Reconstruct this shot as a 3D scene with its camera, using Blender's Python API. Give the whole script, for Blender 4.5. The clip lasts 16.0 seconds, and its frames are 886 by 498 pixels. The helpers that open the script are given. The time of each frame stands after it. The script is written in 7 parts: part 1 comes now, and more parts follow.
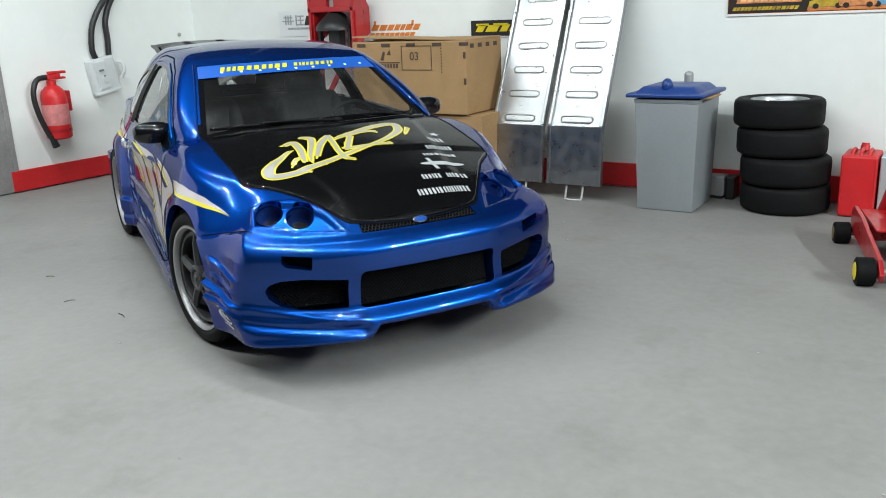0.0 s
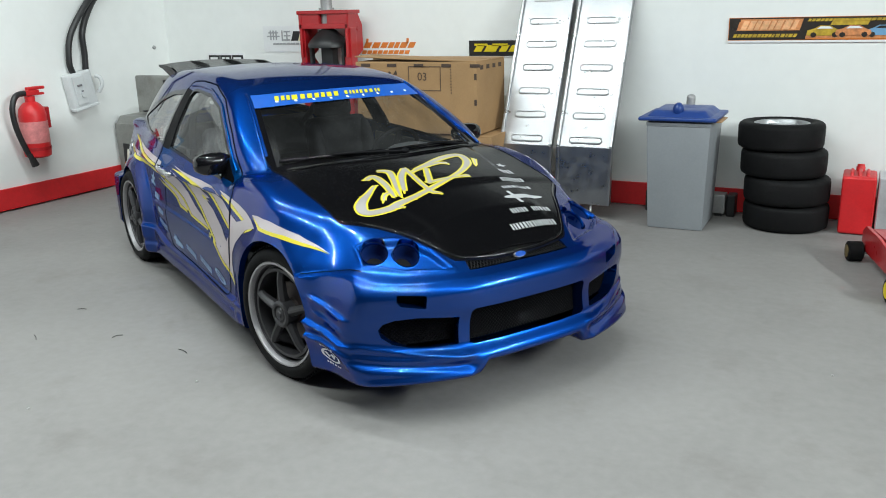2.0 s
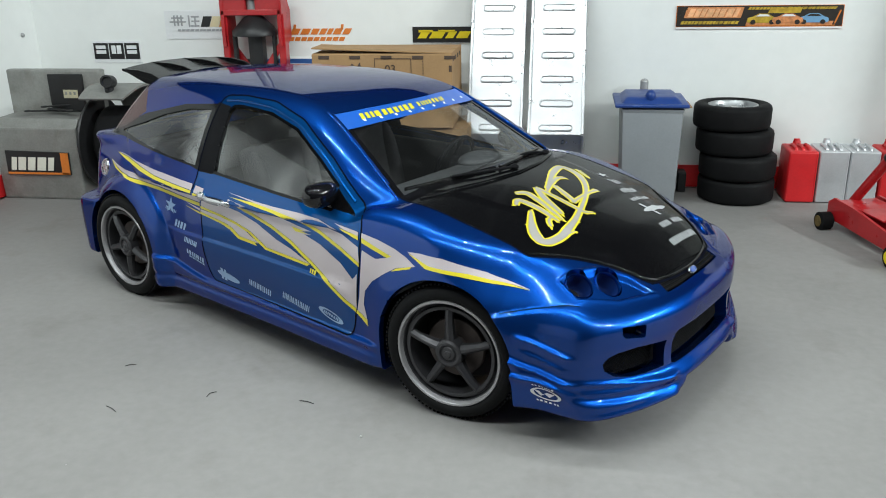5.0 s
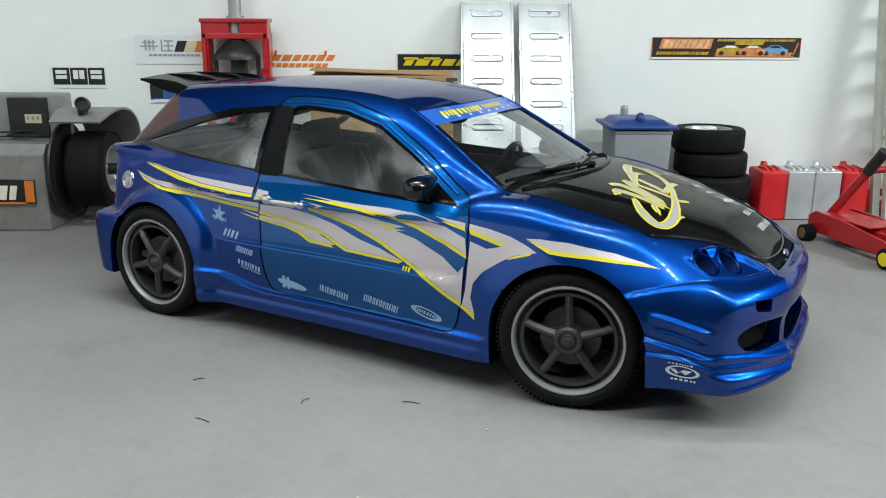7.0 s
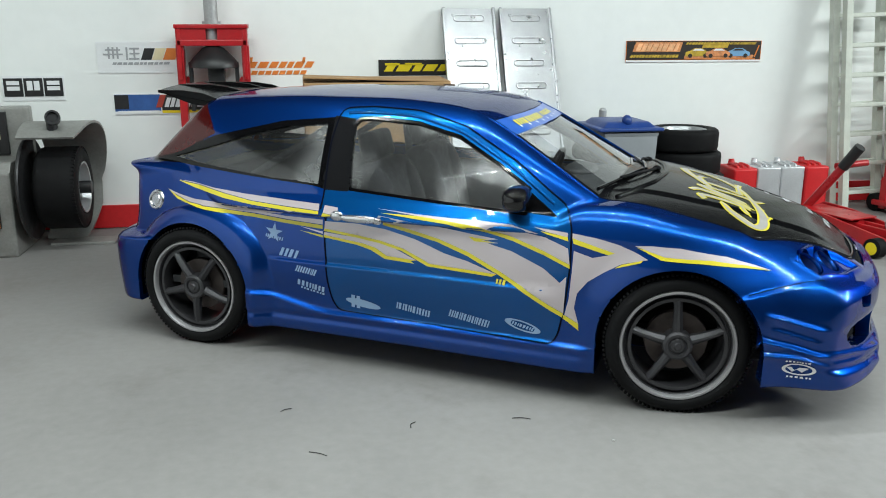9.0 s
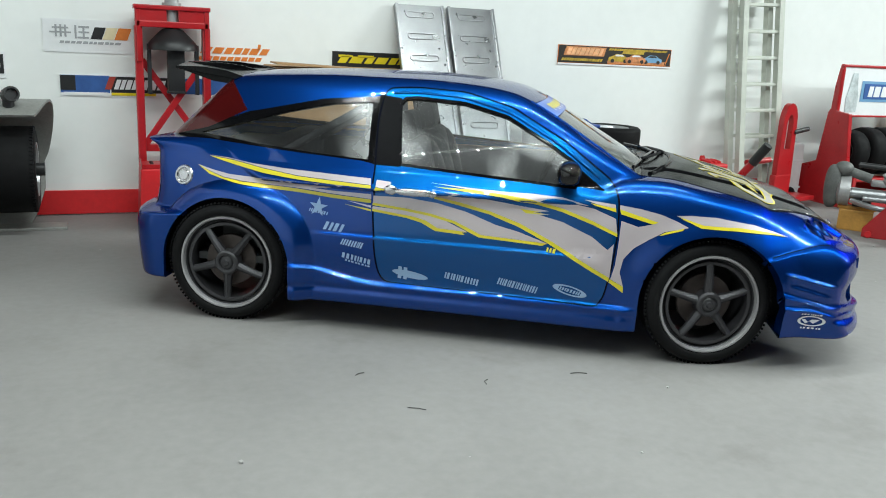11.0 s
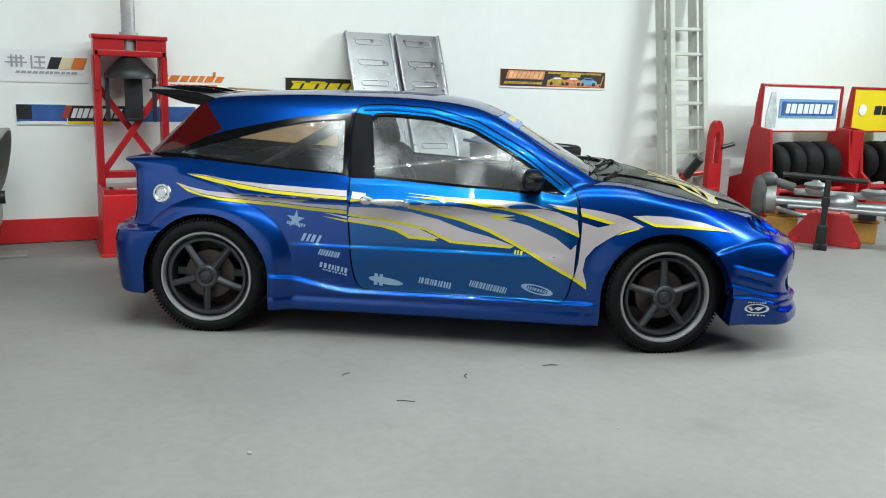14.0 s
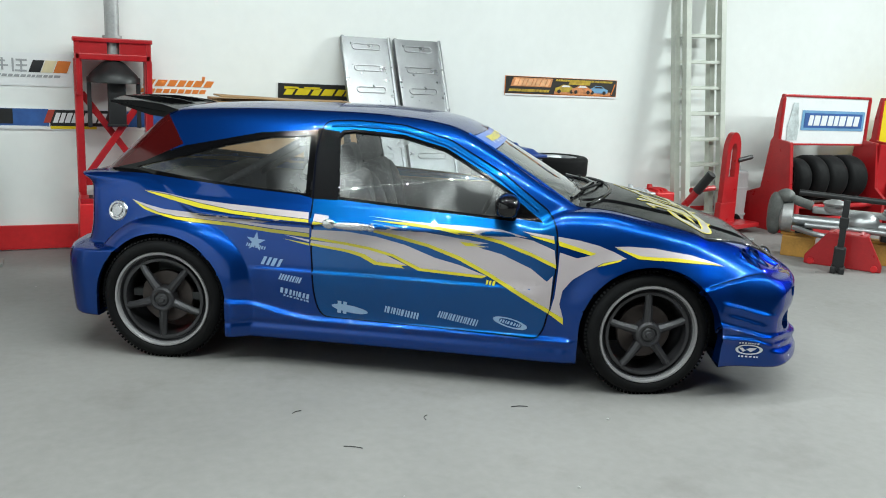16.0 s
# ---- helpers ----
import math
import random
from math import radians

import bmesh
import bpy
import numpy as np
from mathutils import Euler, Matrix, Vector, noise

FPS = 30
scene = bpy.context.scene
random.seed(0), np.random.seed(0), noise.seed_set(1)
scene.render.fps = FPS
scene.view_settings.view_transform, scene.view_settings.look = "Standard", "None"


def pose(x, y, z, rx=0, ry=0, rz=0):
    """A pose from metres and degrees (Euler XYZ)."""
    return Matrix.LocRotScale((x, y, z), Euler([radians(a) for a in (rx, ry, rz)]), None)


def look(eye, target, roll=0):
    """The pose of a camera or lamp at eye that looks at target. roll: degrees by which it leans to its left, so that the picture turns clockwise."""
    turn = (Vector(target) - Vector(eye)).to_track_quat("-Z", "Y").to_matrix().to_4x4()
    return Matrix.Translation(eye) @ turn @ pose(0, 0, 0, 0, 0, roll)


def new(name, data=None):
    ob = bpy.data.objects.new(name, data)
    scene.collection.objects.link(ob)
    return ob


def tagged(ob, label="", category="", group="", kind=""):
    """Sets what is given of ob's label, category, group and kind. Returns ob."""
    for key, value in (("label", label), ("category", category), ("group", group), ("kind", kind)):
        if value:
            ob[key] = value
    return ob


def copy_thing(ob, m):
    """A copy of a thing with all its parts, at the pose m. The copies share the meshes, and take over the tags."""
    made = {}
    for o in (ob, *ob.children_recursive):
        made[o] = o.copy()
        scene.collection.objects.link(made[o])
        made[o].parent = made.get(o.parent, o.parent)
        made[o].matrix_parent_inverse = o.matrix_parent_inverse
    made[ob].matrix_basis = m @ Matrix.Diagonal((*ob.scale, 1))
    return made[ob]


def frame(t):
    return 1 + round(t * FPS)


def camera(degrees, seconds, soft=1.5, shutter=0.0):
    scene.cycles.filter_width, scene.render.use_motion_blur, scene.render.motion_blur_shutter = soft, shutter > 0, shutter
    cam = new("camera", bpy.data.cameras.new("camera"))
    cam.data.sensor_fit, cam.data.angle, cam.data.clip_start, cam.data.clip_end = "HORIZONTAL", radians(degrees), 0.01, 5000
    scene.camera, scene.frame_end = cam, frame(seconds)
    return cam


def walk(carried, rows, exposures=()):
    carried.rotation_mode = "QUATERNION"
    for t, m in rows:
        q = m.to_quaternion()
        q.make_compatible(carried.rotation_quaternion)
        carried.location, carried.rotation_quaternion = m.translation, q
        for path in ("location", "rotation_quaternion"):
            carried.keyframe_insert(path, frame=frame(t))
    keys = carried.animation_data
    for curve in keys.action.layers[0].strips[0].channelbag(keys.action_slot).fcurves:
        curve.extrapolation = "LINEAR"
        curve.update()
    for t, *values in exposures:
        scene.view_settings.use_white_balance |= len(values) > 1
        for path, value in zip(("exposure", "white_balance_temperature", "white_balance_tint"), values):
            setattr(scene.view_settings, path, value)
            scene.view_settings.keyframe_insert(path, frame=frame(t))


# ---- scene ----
cam = camera(55.4, 16.0, soft=1.0)
# The garage is a diorama at one to eighteen: places below are in full-size metres and are laid out at this scale.
U = 1 / 18
PATH = [
    (0, (4.284, -3.302, 1.538), (3.237, -1.687, 0.995), -2.4),
    (0.5, (4.252, -3.31, 1.52), (3.206, -1.692, 0.984), -2.2),
    (1, (4.02, -3.447, 1.589), (2.994, -1.818, 1.045), -2.0),
    (1.5, (3.7, -3.605, 1.643), (2.758, -1.928, 1.095), -1.6),
    (2, (3.552, -3.729, 1.73), (2.692, -2.008, 1.182), -1.5),
    (2.5, (3.24, -3.816, 1.974), (2.458, -2.07, 1.39), -2.1),
    (3, (2.898, -3.951, 2.25), (2.204, -2.188, 1.608), -2.0),
    (3.5, (2.591, -4.024, 2.326), (1.997, -2.239, 1.647), -1.7),
    (4, (2.277, -4.079, 2.265), (1.781, -2.265, 1.583), -1.3),
    (4.2, (2.149, -4.078, 2.215), (1.695, -2.253, 1.534), -1.2),
    (6.3, (0.884, -4.185, 1.823), (0.813, -2.272, 1.245), -0.4),
    (6.5, (0.773, -4.201, 1.772), (0.728, -2.281, 1.215), -0.1),
    (7, (0.5, -4.228, 1.731), (0.531, -2.298, 1.209), 0.3),
    (7.5, (0.279, -4.145, 1.663), (0.377, -2.212, 1.16), -0.0),
    (8, (0.015, -4.045, 1.707), (0.181, -2.117, 1.202), -0.7),
    (8.5, (-0.232, -4.023, 1.738), (0.013, -2.104, 1.233), -0.4),
    (9, (-0.556, -4.018, 1.753), (-0.221, -2.115, 1.236), 0.1),
    (11.3, (-1.899, -3.998, 1.562), (-1.111, -2.222, 1.085), 3.3),
    (11.5, (-1.979, -4.002, 1.534), (-1.163, -2.238, 1.063), 3.5),
    (12, (-2.107, -3.983, 1.49), (-1.234, -2.241, 1.042), 3.6),
    (12.5, (-2.145, -3.949, 1.438), (-1.251, -2.216, 0.994), 3.2),
    (13, (-2.09, -3.999, 1.469), (-1.201, -2.261, 1.033), 2.7),
    (13.5, (-2.045, -4.084, 1.506), (-1.15, -2.345, 1.09), 2.0),
    (14, (-2.096, -4.172, 1.516), (-1.201, -2.43, 1.111), 2.0),
    (14.5, (-2.13, -4.141, 1.519), (-1.236, -2.398, 1.115), 2.0),
    (15, (-2.095, -3.974, 1.472), (-1.194, -2.234, 1.072), 2.2),
    (15.5, (-1.934, -3.846, 1.5), (-1.034, -2.107, 1.09), 2.3),
    (16, (-1.641, -4.009, 1.631), (-0.815, -2.236, 1.214), 2.8),
]

walk(cam, [(t, look(Vector(eye) * U, Vector(target) * U, roll)) for t, eye, target, roll in PATH], [(0.0, -0.13, 6500, 10), (4.0, -0.23, 6500, 10), (8.0, -0.19, 6500, 9), (12.5, -0.07, 6500, 7), (16.0, -0.07, 6500, 7)])

# ---- light ----
world = bpy.data.worlds.new("room_air")
scene.world = world
world.use_nodes = True
world.node_tree.nodes["Background"].inputs[0].default_value = (0.85, 0.93, 1.0, 1)
world.node_tree.nodes["Background"].inputs[1].default_value = 0.03  # the dim room round the open-topped garage
scene.view_settings.exposure = 0.0


LED_GLOW = 1420.0  # the diodes of the strips are the only lamps
LED_COLOUR = (0.91, 1.0, 0.995)
SIDE_GLOW = 2.8  # the strip on the stand, which throws the ladders' shadows along the wall


# ---- small helpers ----
def mesh_from(name, verts, faces, smooth=True):
    me = bpy.data.meshes.new(name)
    me.from_pydata([tuple(v) for v in verts], [], [tuple(f) for f in faces])
    if smooth:
        me.polygons.foreach_set("use_smooth", [True] * len(me.polygons))
    me.update()
    return me


def part(name, bm, material, parent, label="", smooth=False, sharp=35, at=None):
    """Links a bmesh, drawn in full-size metres, as one mesh object under a thing or a part."""
    bmesh.ops.recalc_face_normals(bm, faces=bm.faces)
    bmesh.ops.transform(bm, matrix=Matrix.Scale(U, 4), verts=bm.verts)
    me = bpy.data.meshes.new(name)
    bm.to_mesh(me)
    bm.free()
    if smooth:
        me.polygons.foreach_set("use_smooth", [True] * len(me.polygons))
        me.set_sharp_from_angle(angle=radians(sharp))
    me.materials.append(material)
    ob = new(name, me)
    ob.parent = parent
    if at is not None:
        ob.matrix_basis = at
    if label:
        ob["label"] = label
    return ob


def thing(name, label, category, x=0, y=0, z=0, rz=0, group="", kind="", rx=0, ry=0):
    ob = new(name)
    ob.empty_display_size = 0.02
    ob.matrix_basis = pose(x * U, y * U, z * U, rx, ry, rz)
    return tagged(ob, label, category, group, kind)


def joined(*bms):
    out = bmesh.new()
    for bm in bms:
        tmp = bpy.data.meshes.new("tmp")
        bm.to_mesh(tmp)
        bm.free()
        out.from_mesh(tmp)
        bpy.data.meshes.remove(tmp)
    return out


def box(cx, cy, cz, sx, sy, sz, bevel=0.0, m=None, segs=2):
    bm = bmesh.new()
    bmesh.ops.create_cube(bm, size=1, matrix=Matrix.Translation((cx, cy, cz)) @ Matrix.Diagonal((sx, sy, sz, 1)))
    if bevel:
        bmesh.ops.bevel(bm, geom=bm.edges[:], offset=bevel, segments=segs, profile=0.6, affect="EDGES", clamp_overlap=True)
    if m is not None:
        bmesh.ops.transform(bm, matrix=m, verts=bm.verts)
    return bm


def taper_box(cx, cy, z0, z1, wx0, wy0, wx1, wy1, bevel=0.0):
    bm = bmesh.new()
    lo = [bm.verts.new((cx + sx * wx0 / 2, cy + sy * wy0 / 2, z0)) for sx, sy in ((-1, -1), (1, -1), (1, 1), (-1, 1))]
    hi = [bm.verts.new((cx + sx * wx1 / 2, cy + sy * wy1 / 2, z1)) for sx, sy in ((-1, -1), (1, -1), (1, 1), (-1, 1))]
    bm.faces.new(lo[::-1]), bm.faces.new(hi)
    for i in range(4):
        bm.faces.new((lo[i], lo[(i + 1) % 4], hi[(i + 1) % 4], hi[i]))
    if bevel:
        bmesh.ops.bevel(bm, geom=bm.edges[:], offset=bevel, segments=2, profile=0.6, affect="EDGES", clamp_overlap=True)
    return bm


def rod(a, b, r, sides=16, r2=None):
    a, b = Vector(a), Vector(b)
    bm = bmesh.new()
    turn = (b - a).to_track_quat("Z", "Y").to_matrix().to_4x4()
    bmesh.ops.create_cone(bm, cap_ends=True, segments=sides, radius1=r, radius2=r if r2 is None else r2, depth=(b - a).length,
                          matrix=Matrix.Translation((a + b) / 2) @ turn)
    return bm


def lathe(profile, sides=32, m=None, close=False):
    """Turns (radius, height) pairs round the z axis."""
    bm = bmesh.new()
    rings = []
    for r, h in profile:
        if r < 1e-6:
            rings.append([bm.verts.new((0, 0, h))])
        else:
            rings.append([bm.verts.new((r * math.cos(2 * math.pi * i / sides), r * math.sin(2 * math.pi * i / sides), h)) for i in range(sides)])
    pairs = list(zip(rings, rings[1:])) + ([(rings[-1], rings[0])] if close else [])
    for p, q in pairs:
        for i in range(sides):
            j = (i + 1) % sides
            if len(p) == 1 and len(q) == 1:
                continue
            if len(p) == 1:
                bm.faces.new((p[0], q[i], q[j]))
            elif len(q) == 1:
                bm.faces.new((p[i], q[0], p[j]))
            else:
                bm.faces.new((p[i], q[i], q[j], p[j]))
    if m is not None:
        bmesh.ops.transform(bm, matrix=m, verts=bm.verts)
    return bm


def prism(outline, depth, m=None, bevel=0.0):
    """A flat outline in x, z, thick along y from 0 to depth."""
    bm = bmesh.new()
    f = bm.faces.new([bm.verts.new((x, 0, z)) for x, z in outline])
    ext = bmesh.ops.extrude_face_region(bm, geom=[f])
    bmesh.ops.translate(bm, vec=(0, depth, 0), verts=[v for v in ext["geom"] if isinstance(v, bmesh.types.BMVert)])
    if bevel:
        bmesh.ops.bevel(bm, geom=bm.edges[:], offset=bevel, segments=2, profile=0.6, affect="EDGES", clamp_overlap=True)
    if m is not None:
        bmesh.ops.transform(bm, matrix=m, verts=bm.verts)
    return bm


def tube(points, r, sides=12, rounds=6):
    """A round bar along a smoothed line of points."""
    pts = [Vector(p) for p in points]
    if len(pts) > 2:
        line = []
        for i in range(len(pts) - 1):
            p0, p1, p2, p3 = pts[max(i - 1, 0)], pts[i], pts[i + 1], pts[min(i + 2, len(pts) - 1)]
            for k in range(rounds):
                t = k / rounds
                line.append(0.5 * ((2 * p1) + (p2 - p0) * t + (2 * p0 - 5 * p1 + 4 * p2 - p3) * t * t + (3 * p1 - p0 - 3 * p2 + p3) * t ** 3))
        line.append(pts[-1])
    else:
        line = pts
    bm = bmesh.new()
    rings, side = [], Vector((0.31, 0.52, 0.79))
    for i, p in enumerate(line):
        d = (line[min(i + 1, len(line) - 1)] - line[max(i - 1, 0)]).normalized()
        side = (side - d * side.dot(d)).normalized()
        up = d.cross(side)
        rings.append([bm.verts.new(p + r * (math.cos(2 * math.pi * k / sides) * side + math.sin(2 * math.pi * k / sides) * up)) for k in range(sides)])
    for p, q in zip(rings, rings[1:]):
        for k in range(sides):
            bm.faces.new((p[k], p[(k + 1) % sides], q[(k + 1) % sides], q[k]))
    bm.faces.new(rings[0][::-1]), bm.faces.new(rings[-1])
    return bm


def letters(text, high, m, deep=0.0, shear=0.0, squash=1.0):
    """Writing in the built-in font as a bmesh: left foot at the origin of m, in its x, z plane, facing -y."""
    data = bpy.data.curves.new("writing", "FONT")
    data.body, data.size, data.extrude, data.shear = text, high / 0.70, deep / 2, shear
    ob = bpy.data.objects.new("writing", data)
    scene.collection.objects.link(ob)
    bpy.context.view_layer.update()
    me = bpy.data.meshes.new_from_object(ob.evaluated_get(bpy.context.evaluated_depsgraph_get()))
    bm = bmesh.new()
    bm.from_mesh(me)
    bpy.data.objects.remove(ob), bpy.data.meshes.remove(me), bpy.data.curves.remove(data)
    bmesh.ops.transform(bm, matrix=m @ Matrix.Rotation(radians(90), 4, "X") @ Matrix.Diagonal((squash, 1, 1, 1)), verts=bm.verts)
    return bm


# ---- materials ----
def material(name, colour, rough=0.5, metal=0.0, vary=0.12, size=3.0, fine=40.0, bump=0.0, bump_size=60.0, coat=0.0, spec=0.5,
             rough_vary=0.08, stain=None, stain_size=1.2, stain_amount=0.0, per_piece=0.0):
    """A procedural surface: colour that varies at two scales, uneven gloss, fine relief. Sizes count per full-size metre."""
    m = bpy.data.materials.new(name)
    m.use_nodes = True
    nt = m.node_tree
    n, l = nt.nodes, nt.links
    p = n["Principled BSDF"]
    at = n.new("ShaderNodeTexCoord").outputs["Object"]

    def cloud(scale, detail=4.0, rough_=0.55):
        t = n.new("ShaderNodeTexNoise")
        t.inputs["Scale"].default_value, t.inputs["Detail"].default_value, t.inputs["Roughness"].default_value = scale / U, detail, rough_
        l.new(at, t.inputs["Vector"])
        return t.outputs["Fac"]

    def curve_(socket, lo, hi, a, b):
        r = n.new("ShaderNodeMapRange")
        for key, v in (("From Min", lo), ("From Max", hi), ("To Min", a), ("To Max", b)):
            r.inputs[key].default_value = v
        l.new(socket, r.inputs["Value"])
        return r.outputs[0]

    big, small = cloud(size), cloud(fine, 6)
    both = n.new("ShaderNodeMath")
    both.operation = "ADD"
    l.new(curve_(big, 0.3, 0.7, -vary, vary), both.inputs[0])
    l.new(curve_(small, 0.3, 0.7, -vary * 0.5, vary * 0.5), both.inputs[1])
    total = both.outputs[0]
    if per_piece:
        info = n.new("ShaderNodeObjectInfo")
        more = n.new("ShaderNodeMath")
        more.operation = "ADD"
        l.new(total, more.inputs[0])
        l.new(curve_(info.outputs["Random"], 0, 1, -per_piece, per_piece), more.inputs[1])
        total = more.outputs[0]
    gain = n.new("ShaderNodeMath")
    gain.operation = "ADD"
    l.new(total, gain.inputs[0])
    gain.inputs[1].default_value = 1.0
    mul = n.new("ShaderNodeVectorMath")
    mul.operation = "SCALE"
    mul.inputs[0].default_value = colour
    l.new(gain.outputs[0], mul.inputs["Scale"])
    out = mul.outputs[0]
    if stain_amount:
        mixer = n.new("ShaderNodeMix")
        mixer.data_type = "RGBA"
        l.new(curve_(cloud(stain_size, 8, 0.65), 0.55, 0.75, 0, stain_amount), mixer.inputs["Factor"])
        l.new(out, mixer.inputs["A"])
        mixer.inputs["B"].default_value = (*stain, 1)
        out = mixer.outputs["Result"]
    l.new(out, p.inputs["Base Color"])
    l.new(curve_(cloud(size * 2.3, 5), 0.3, 0.7, max(rough - rough_vary, 0.02), min(rough + rough_vary, 1)), p.inputs["Roughness"])
    p.inputs["Metallic"].default_value = metal
    p.inputs["Coat Weight"].default_value = coat
    p.inputs["Coat Roughness"].default_value = 0.04
    p.inputs["Specular IOR Level"].default_value = spec
    if bump:
        b = n.new("ShaderNodeBump")
        b.inputs["Strength"].default_value = bump
        b.inputs["Distance"].default_value = 0.004 * U
        l.new(cloud(bump_size, 6, 0.6), b.inputs["Height"])
        l.new(b.outputs[0], p.inputs["Normal"])
    return m


def clear(name, tint=(1, 1, 1), ior=1.45, rough=0.0, film_most=0.10, film_least=0.01):
    """Thin glazing: mostly clear, with a reflecting face."""
    m = bpy.data.materials.new(name)
    m.use_nodes = True
    n, l = m.node_tree.nodes, m.node_tree.links
    n.remove(n["Principled BSDF"])
    see, shine, mixer, facing, power, least = n.new("ShaderNodeBsdfTransparent"), n.new("ShaderNodeBsdfGlossy"), n.new("ShaderNodeMixShader"), n.new("ShaderNodeLayerWeight"), n.new("ShaderNodeMath"), n.new("ShaderNodeMath")
    see.inputs[0].default_value = (*tint, 1)
    shine.inputs["Roughness"].default_value = rough
    shine.inputs[0].default_value = (1, 1, 1, 1)
    power.operation, power.inputs[1].default_value = "POWER", 5.0
    least.operation, least.use_clamp = "ADD", True
    least.inputs[1].default_value = ((ior - 1) / (ior + 1)) ** 2
    l.new(facing.outputs["Facing"], power.inputs[0]), l.new(power.outputs[0], least.inputs[0])
    l.new(least.outputs[0], mixer.inputs[0]), l.new(see.outputs[0], mixer.inputs[1]), l.new(shine.outputs[0], mixer.inputs[2])
    # a thin dusty film whose cloudy patches also stand in for reflections
    haze, both = n.new("ShaderNodeBsdfGlossy"), n.new("ShaderNodeMixShader")
    haze.inputs["Roughness"].default_value, haze.inputs[0].default_value = 0.34, (0.9, 0.9, 0.9, 1)
    both.inputs[0].default_value = 0.8
    veil, film, cloudy, rng_ = n.new("ShaderNodeBsdfDiffuse"), n.new("ShaderNodeMixShader"), n.new("ShaderNodeTexNoise"), n.new("ShaderNodeMapRange")
    veil.inputs[0].default_value = (0.75, 0.78, 0.78, 1)
    cloudy.inputs["Scale"].default_value, cloudy.inputs["Detail"].default_value = 2.4 / U, 6
    l.new(n.new("ShaderNodeTexCoord").outputs["Object"], cloudy.inputs["Vector"])
    for key, v in (("From Min", 0.44), ("From Max", 0.74), ("To Min", film_least), ("To Max", film_most)):
        rng_.inputs[key].default_value = v
    l.new(cloudy.outputs["Fac"], rng_.inputs["Value"]), l.new(rng_.outputs[0], film.inputs[0])
    l.new(mixer.outputs[0], film.inputs[1]), l.new(veil.outputs[0], both.inputs[1]), l.new(haze.outputs[0], both.inputs[2]), l.new(both.outputs[0], film.inputs[2])
    l.new(film.outputs[0], n["Material Output"].inputs[0])
    return m


def glowing(name, colour, strength):
    m = bpy.data.materials.new(name)
    m.use_nodes = True
    p = m.node_tree.nodes["Principled BSDF"]
    p.inputs["Base Color"].default_value = (0.9, 0.9, 0.9, 1)
    p.inputs["Emission Color"].default_value = (*colour, 1)
    p.inputs["Emission Strength"].default_value = strength
    return m


M_FLOOR = material("floor_paint", (0.222, 0.214, 0.207), 0.60, vary=0.10, size=0.6, fine=18, bump=0.16, bump_size=22, spec=0.3, stain=(0.125, 0.108, 0.10), stain_size=1.7, stain_amount=0.42)
M_WALL = material("wall_paint", (0.82, 0.835, 0.82), 0.75, vary=0.03, size=0.7, fine=8, bump=0.10, bump_size=14, spec=0.25)
M_RED_BASE = material("baseboard_red", (0.62, 0.018, 0.022), 0.45, vary=0.12, size=2.0, fine=25, bump=0.1)
def pearl_paint(name, sharp, broad, edge):
    """Metallic paint under lacquer: a sharp layer of flakes over a broad one."""
    m = material(name, sharp, 0.24, metal=1.0, vary=0.05, size=1.0, fine=420, coat=0.8, rough_vary=0.02)
    n, l = m.node_tree.nodes, m.node_tree.links
    top, ground, blend = n["Principled BSDF"], n.new("ShaderNodeBsdfPrincipled"), n.new("ShaderNodeMixShader")
    for key, value in (("Base Color", (*broad, 1)), ("Metallic", 1.0), ("Roughness", 0.52), ("Coat Weight", 0.9)):
        ground.inputs[key].default_value = value
    for p in (top, ground):
        p.inputs["Specular Tint"].default_value = (*edge, 1)
        p.inputs["Coat Roughness"].default_value, p.inputs["Coat IOR"].default_value = 0.015, 1.42
    blend.inputs[0].default_value = 0.60
    l.new(top.outputs[0], blend.inputs[1]), l.new(ground.outputs[0], blend.inputs[2])
    l.new(blend.outputs[0], n["Material Output"].inputs[0])
    return m


M_PAINT = pearl_paint("blue_pearl_paint", (0.003, 0.049, 0.285), (0.003, 0.043, 0.228), (0.05, 0.045, 0.34))
M_DOOR_PAINT = pearl_paint("lighter_blue_pearl_paint", (0.002, 0.086, 0.315), (0.003, 0.073, 0.258), (0.03, 0.06, 0.36))
M_BLACK_GLOSS = material("black_gloss_paint", (0.003, 0.003, 0.0035), 0.22, vary=0.10, size=1.5, fine=60, coat=0.10, rough_vary=0.03, spec=0.06)
M_BLACK_TRIM = material("black_trim_plastic", (0.006, 0.006, 0.007), 0.55, vary=0.15, size=4, fine=80, bump=0.05, bump_size=160, spec=0.06)
M_TRIM_GLOSS = material("gloss_black_trim", (0.003, 0.003, 0.0035), 0.12, vary=0.12, size=4, fine=80, rough_vary=0.03, spec=0.22)
M_BLACK_SHINE = material("polished_black_plastic", (0.004, 0.004, 0.005), 0.10, vary=0.1, size=4, fine=80, rough_vary=0.02)
M_TYRE = material("tyre_rubber", (0.005, 0.005, 0.0055), 0.70, vary=0.18, size=5, fine=60, bump=0.2, bump_size=90, spec=0.16)
M_RIM = material("gunmetal_rim", (0.042, 0.041, 0.045), 0.40, metal=0.35, vary=0.12, size=6, fine=90, bump=0.06)
M_RIM_LIP = material("machined_rim_lip", (0.36, 0.35, 0.36), 0.42, metal=0.5, vary=0.12, size=6, fine=90)
# near-black for the underbody and for surfaces that stand in for shade
M_DARK = material("black_and_shade", (0.005, 0.005, 0.006), 0.8, vary=0.2)
M_GLASS = clear("side_glass", (0.93, 0.95, 0.955), 1.55, film_most=0.42, film_least=0.032)
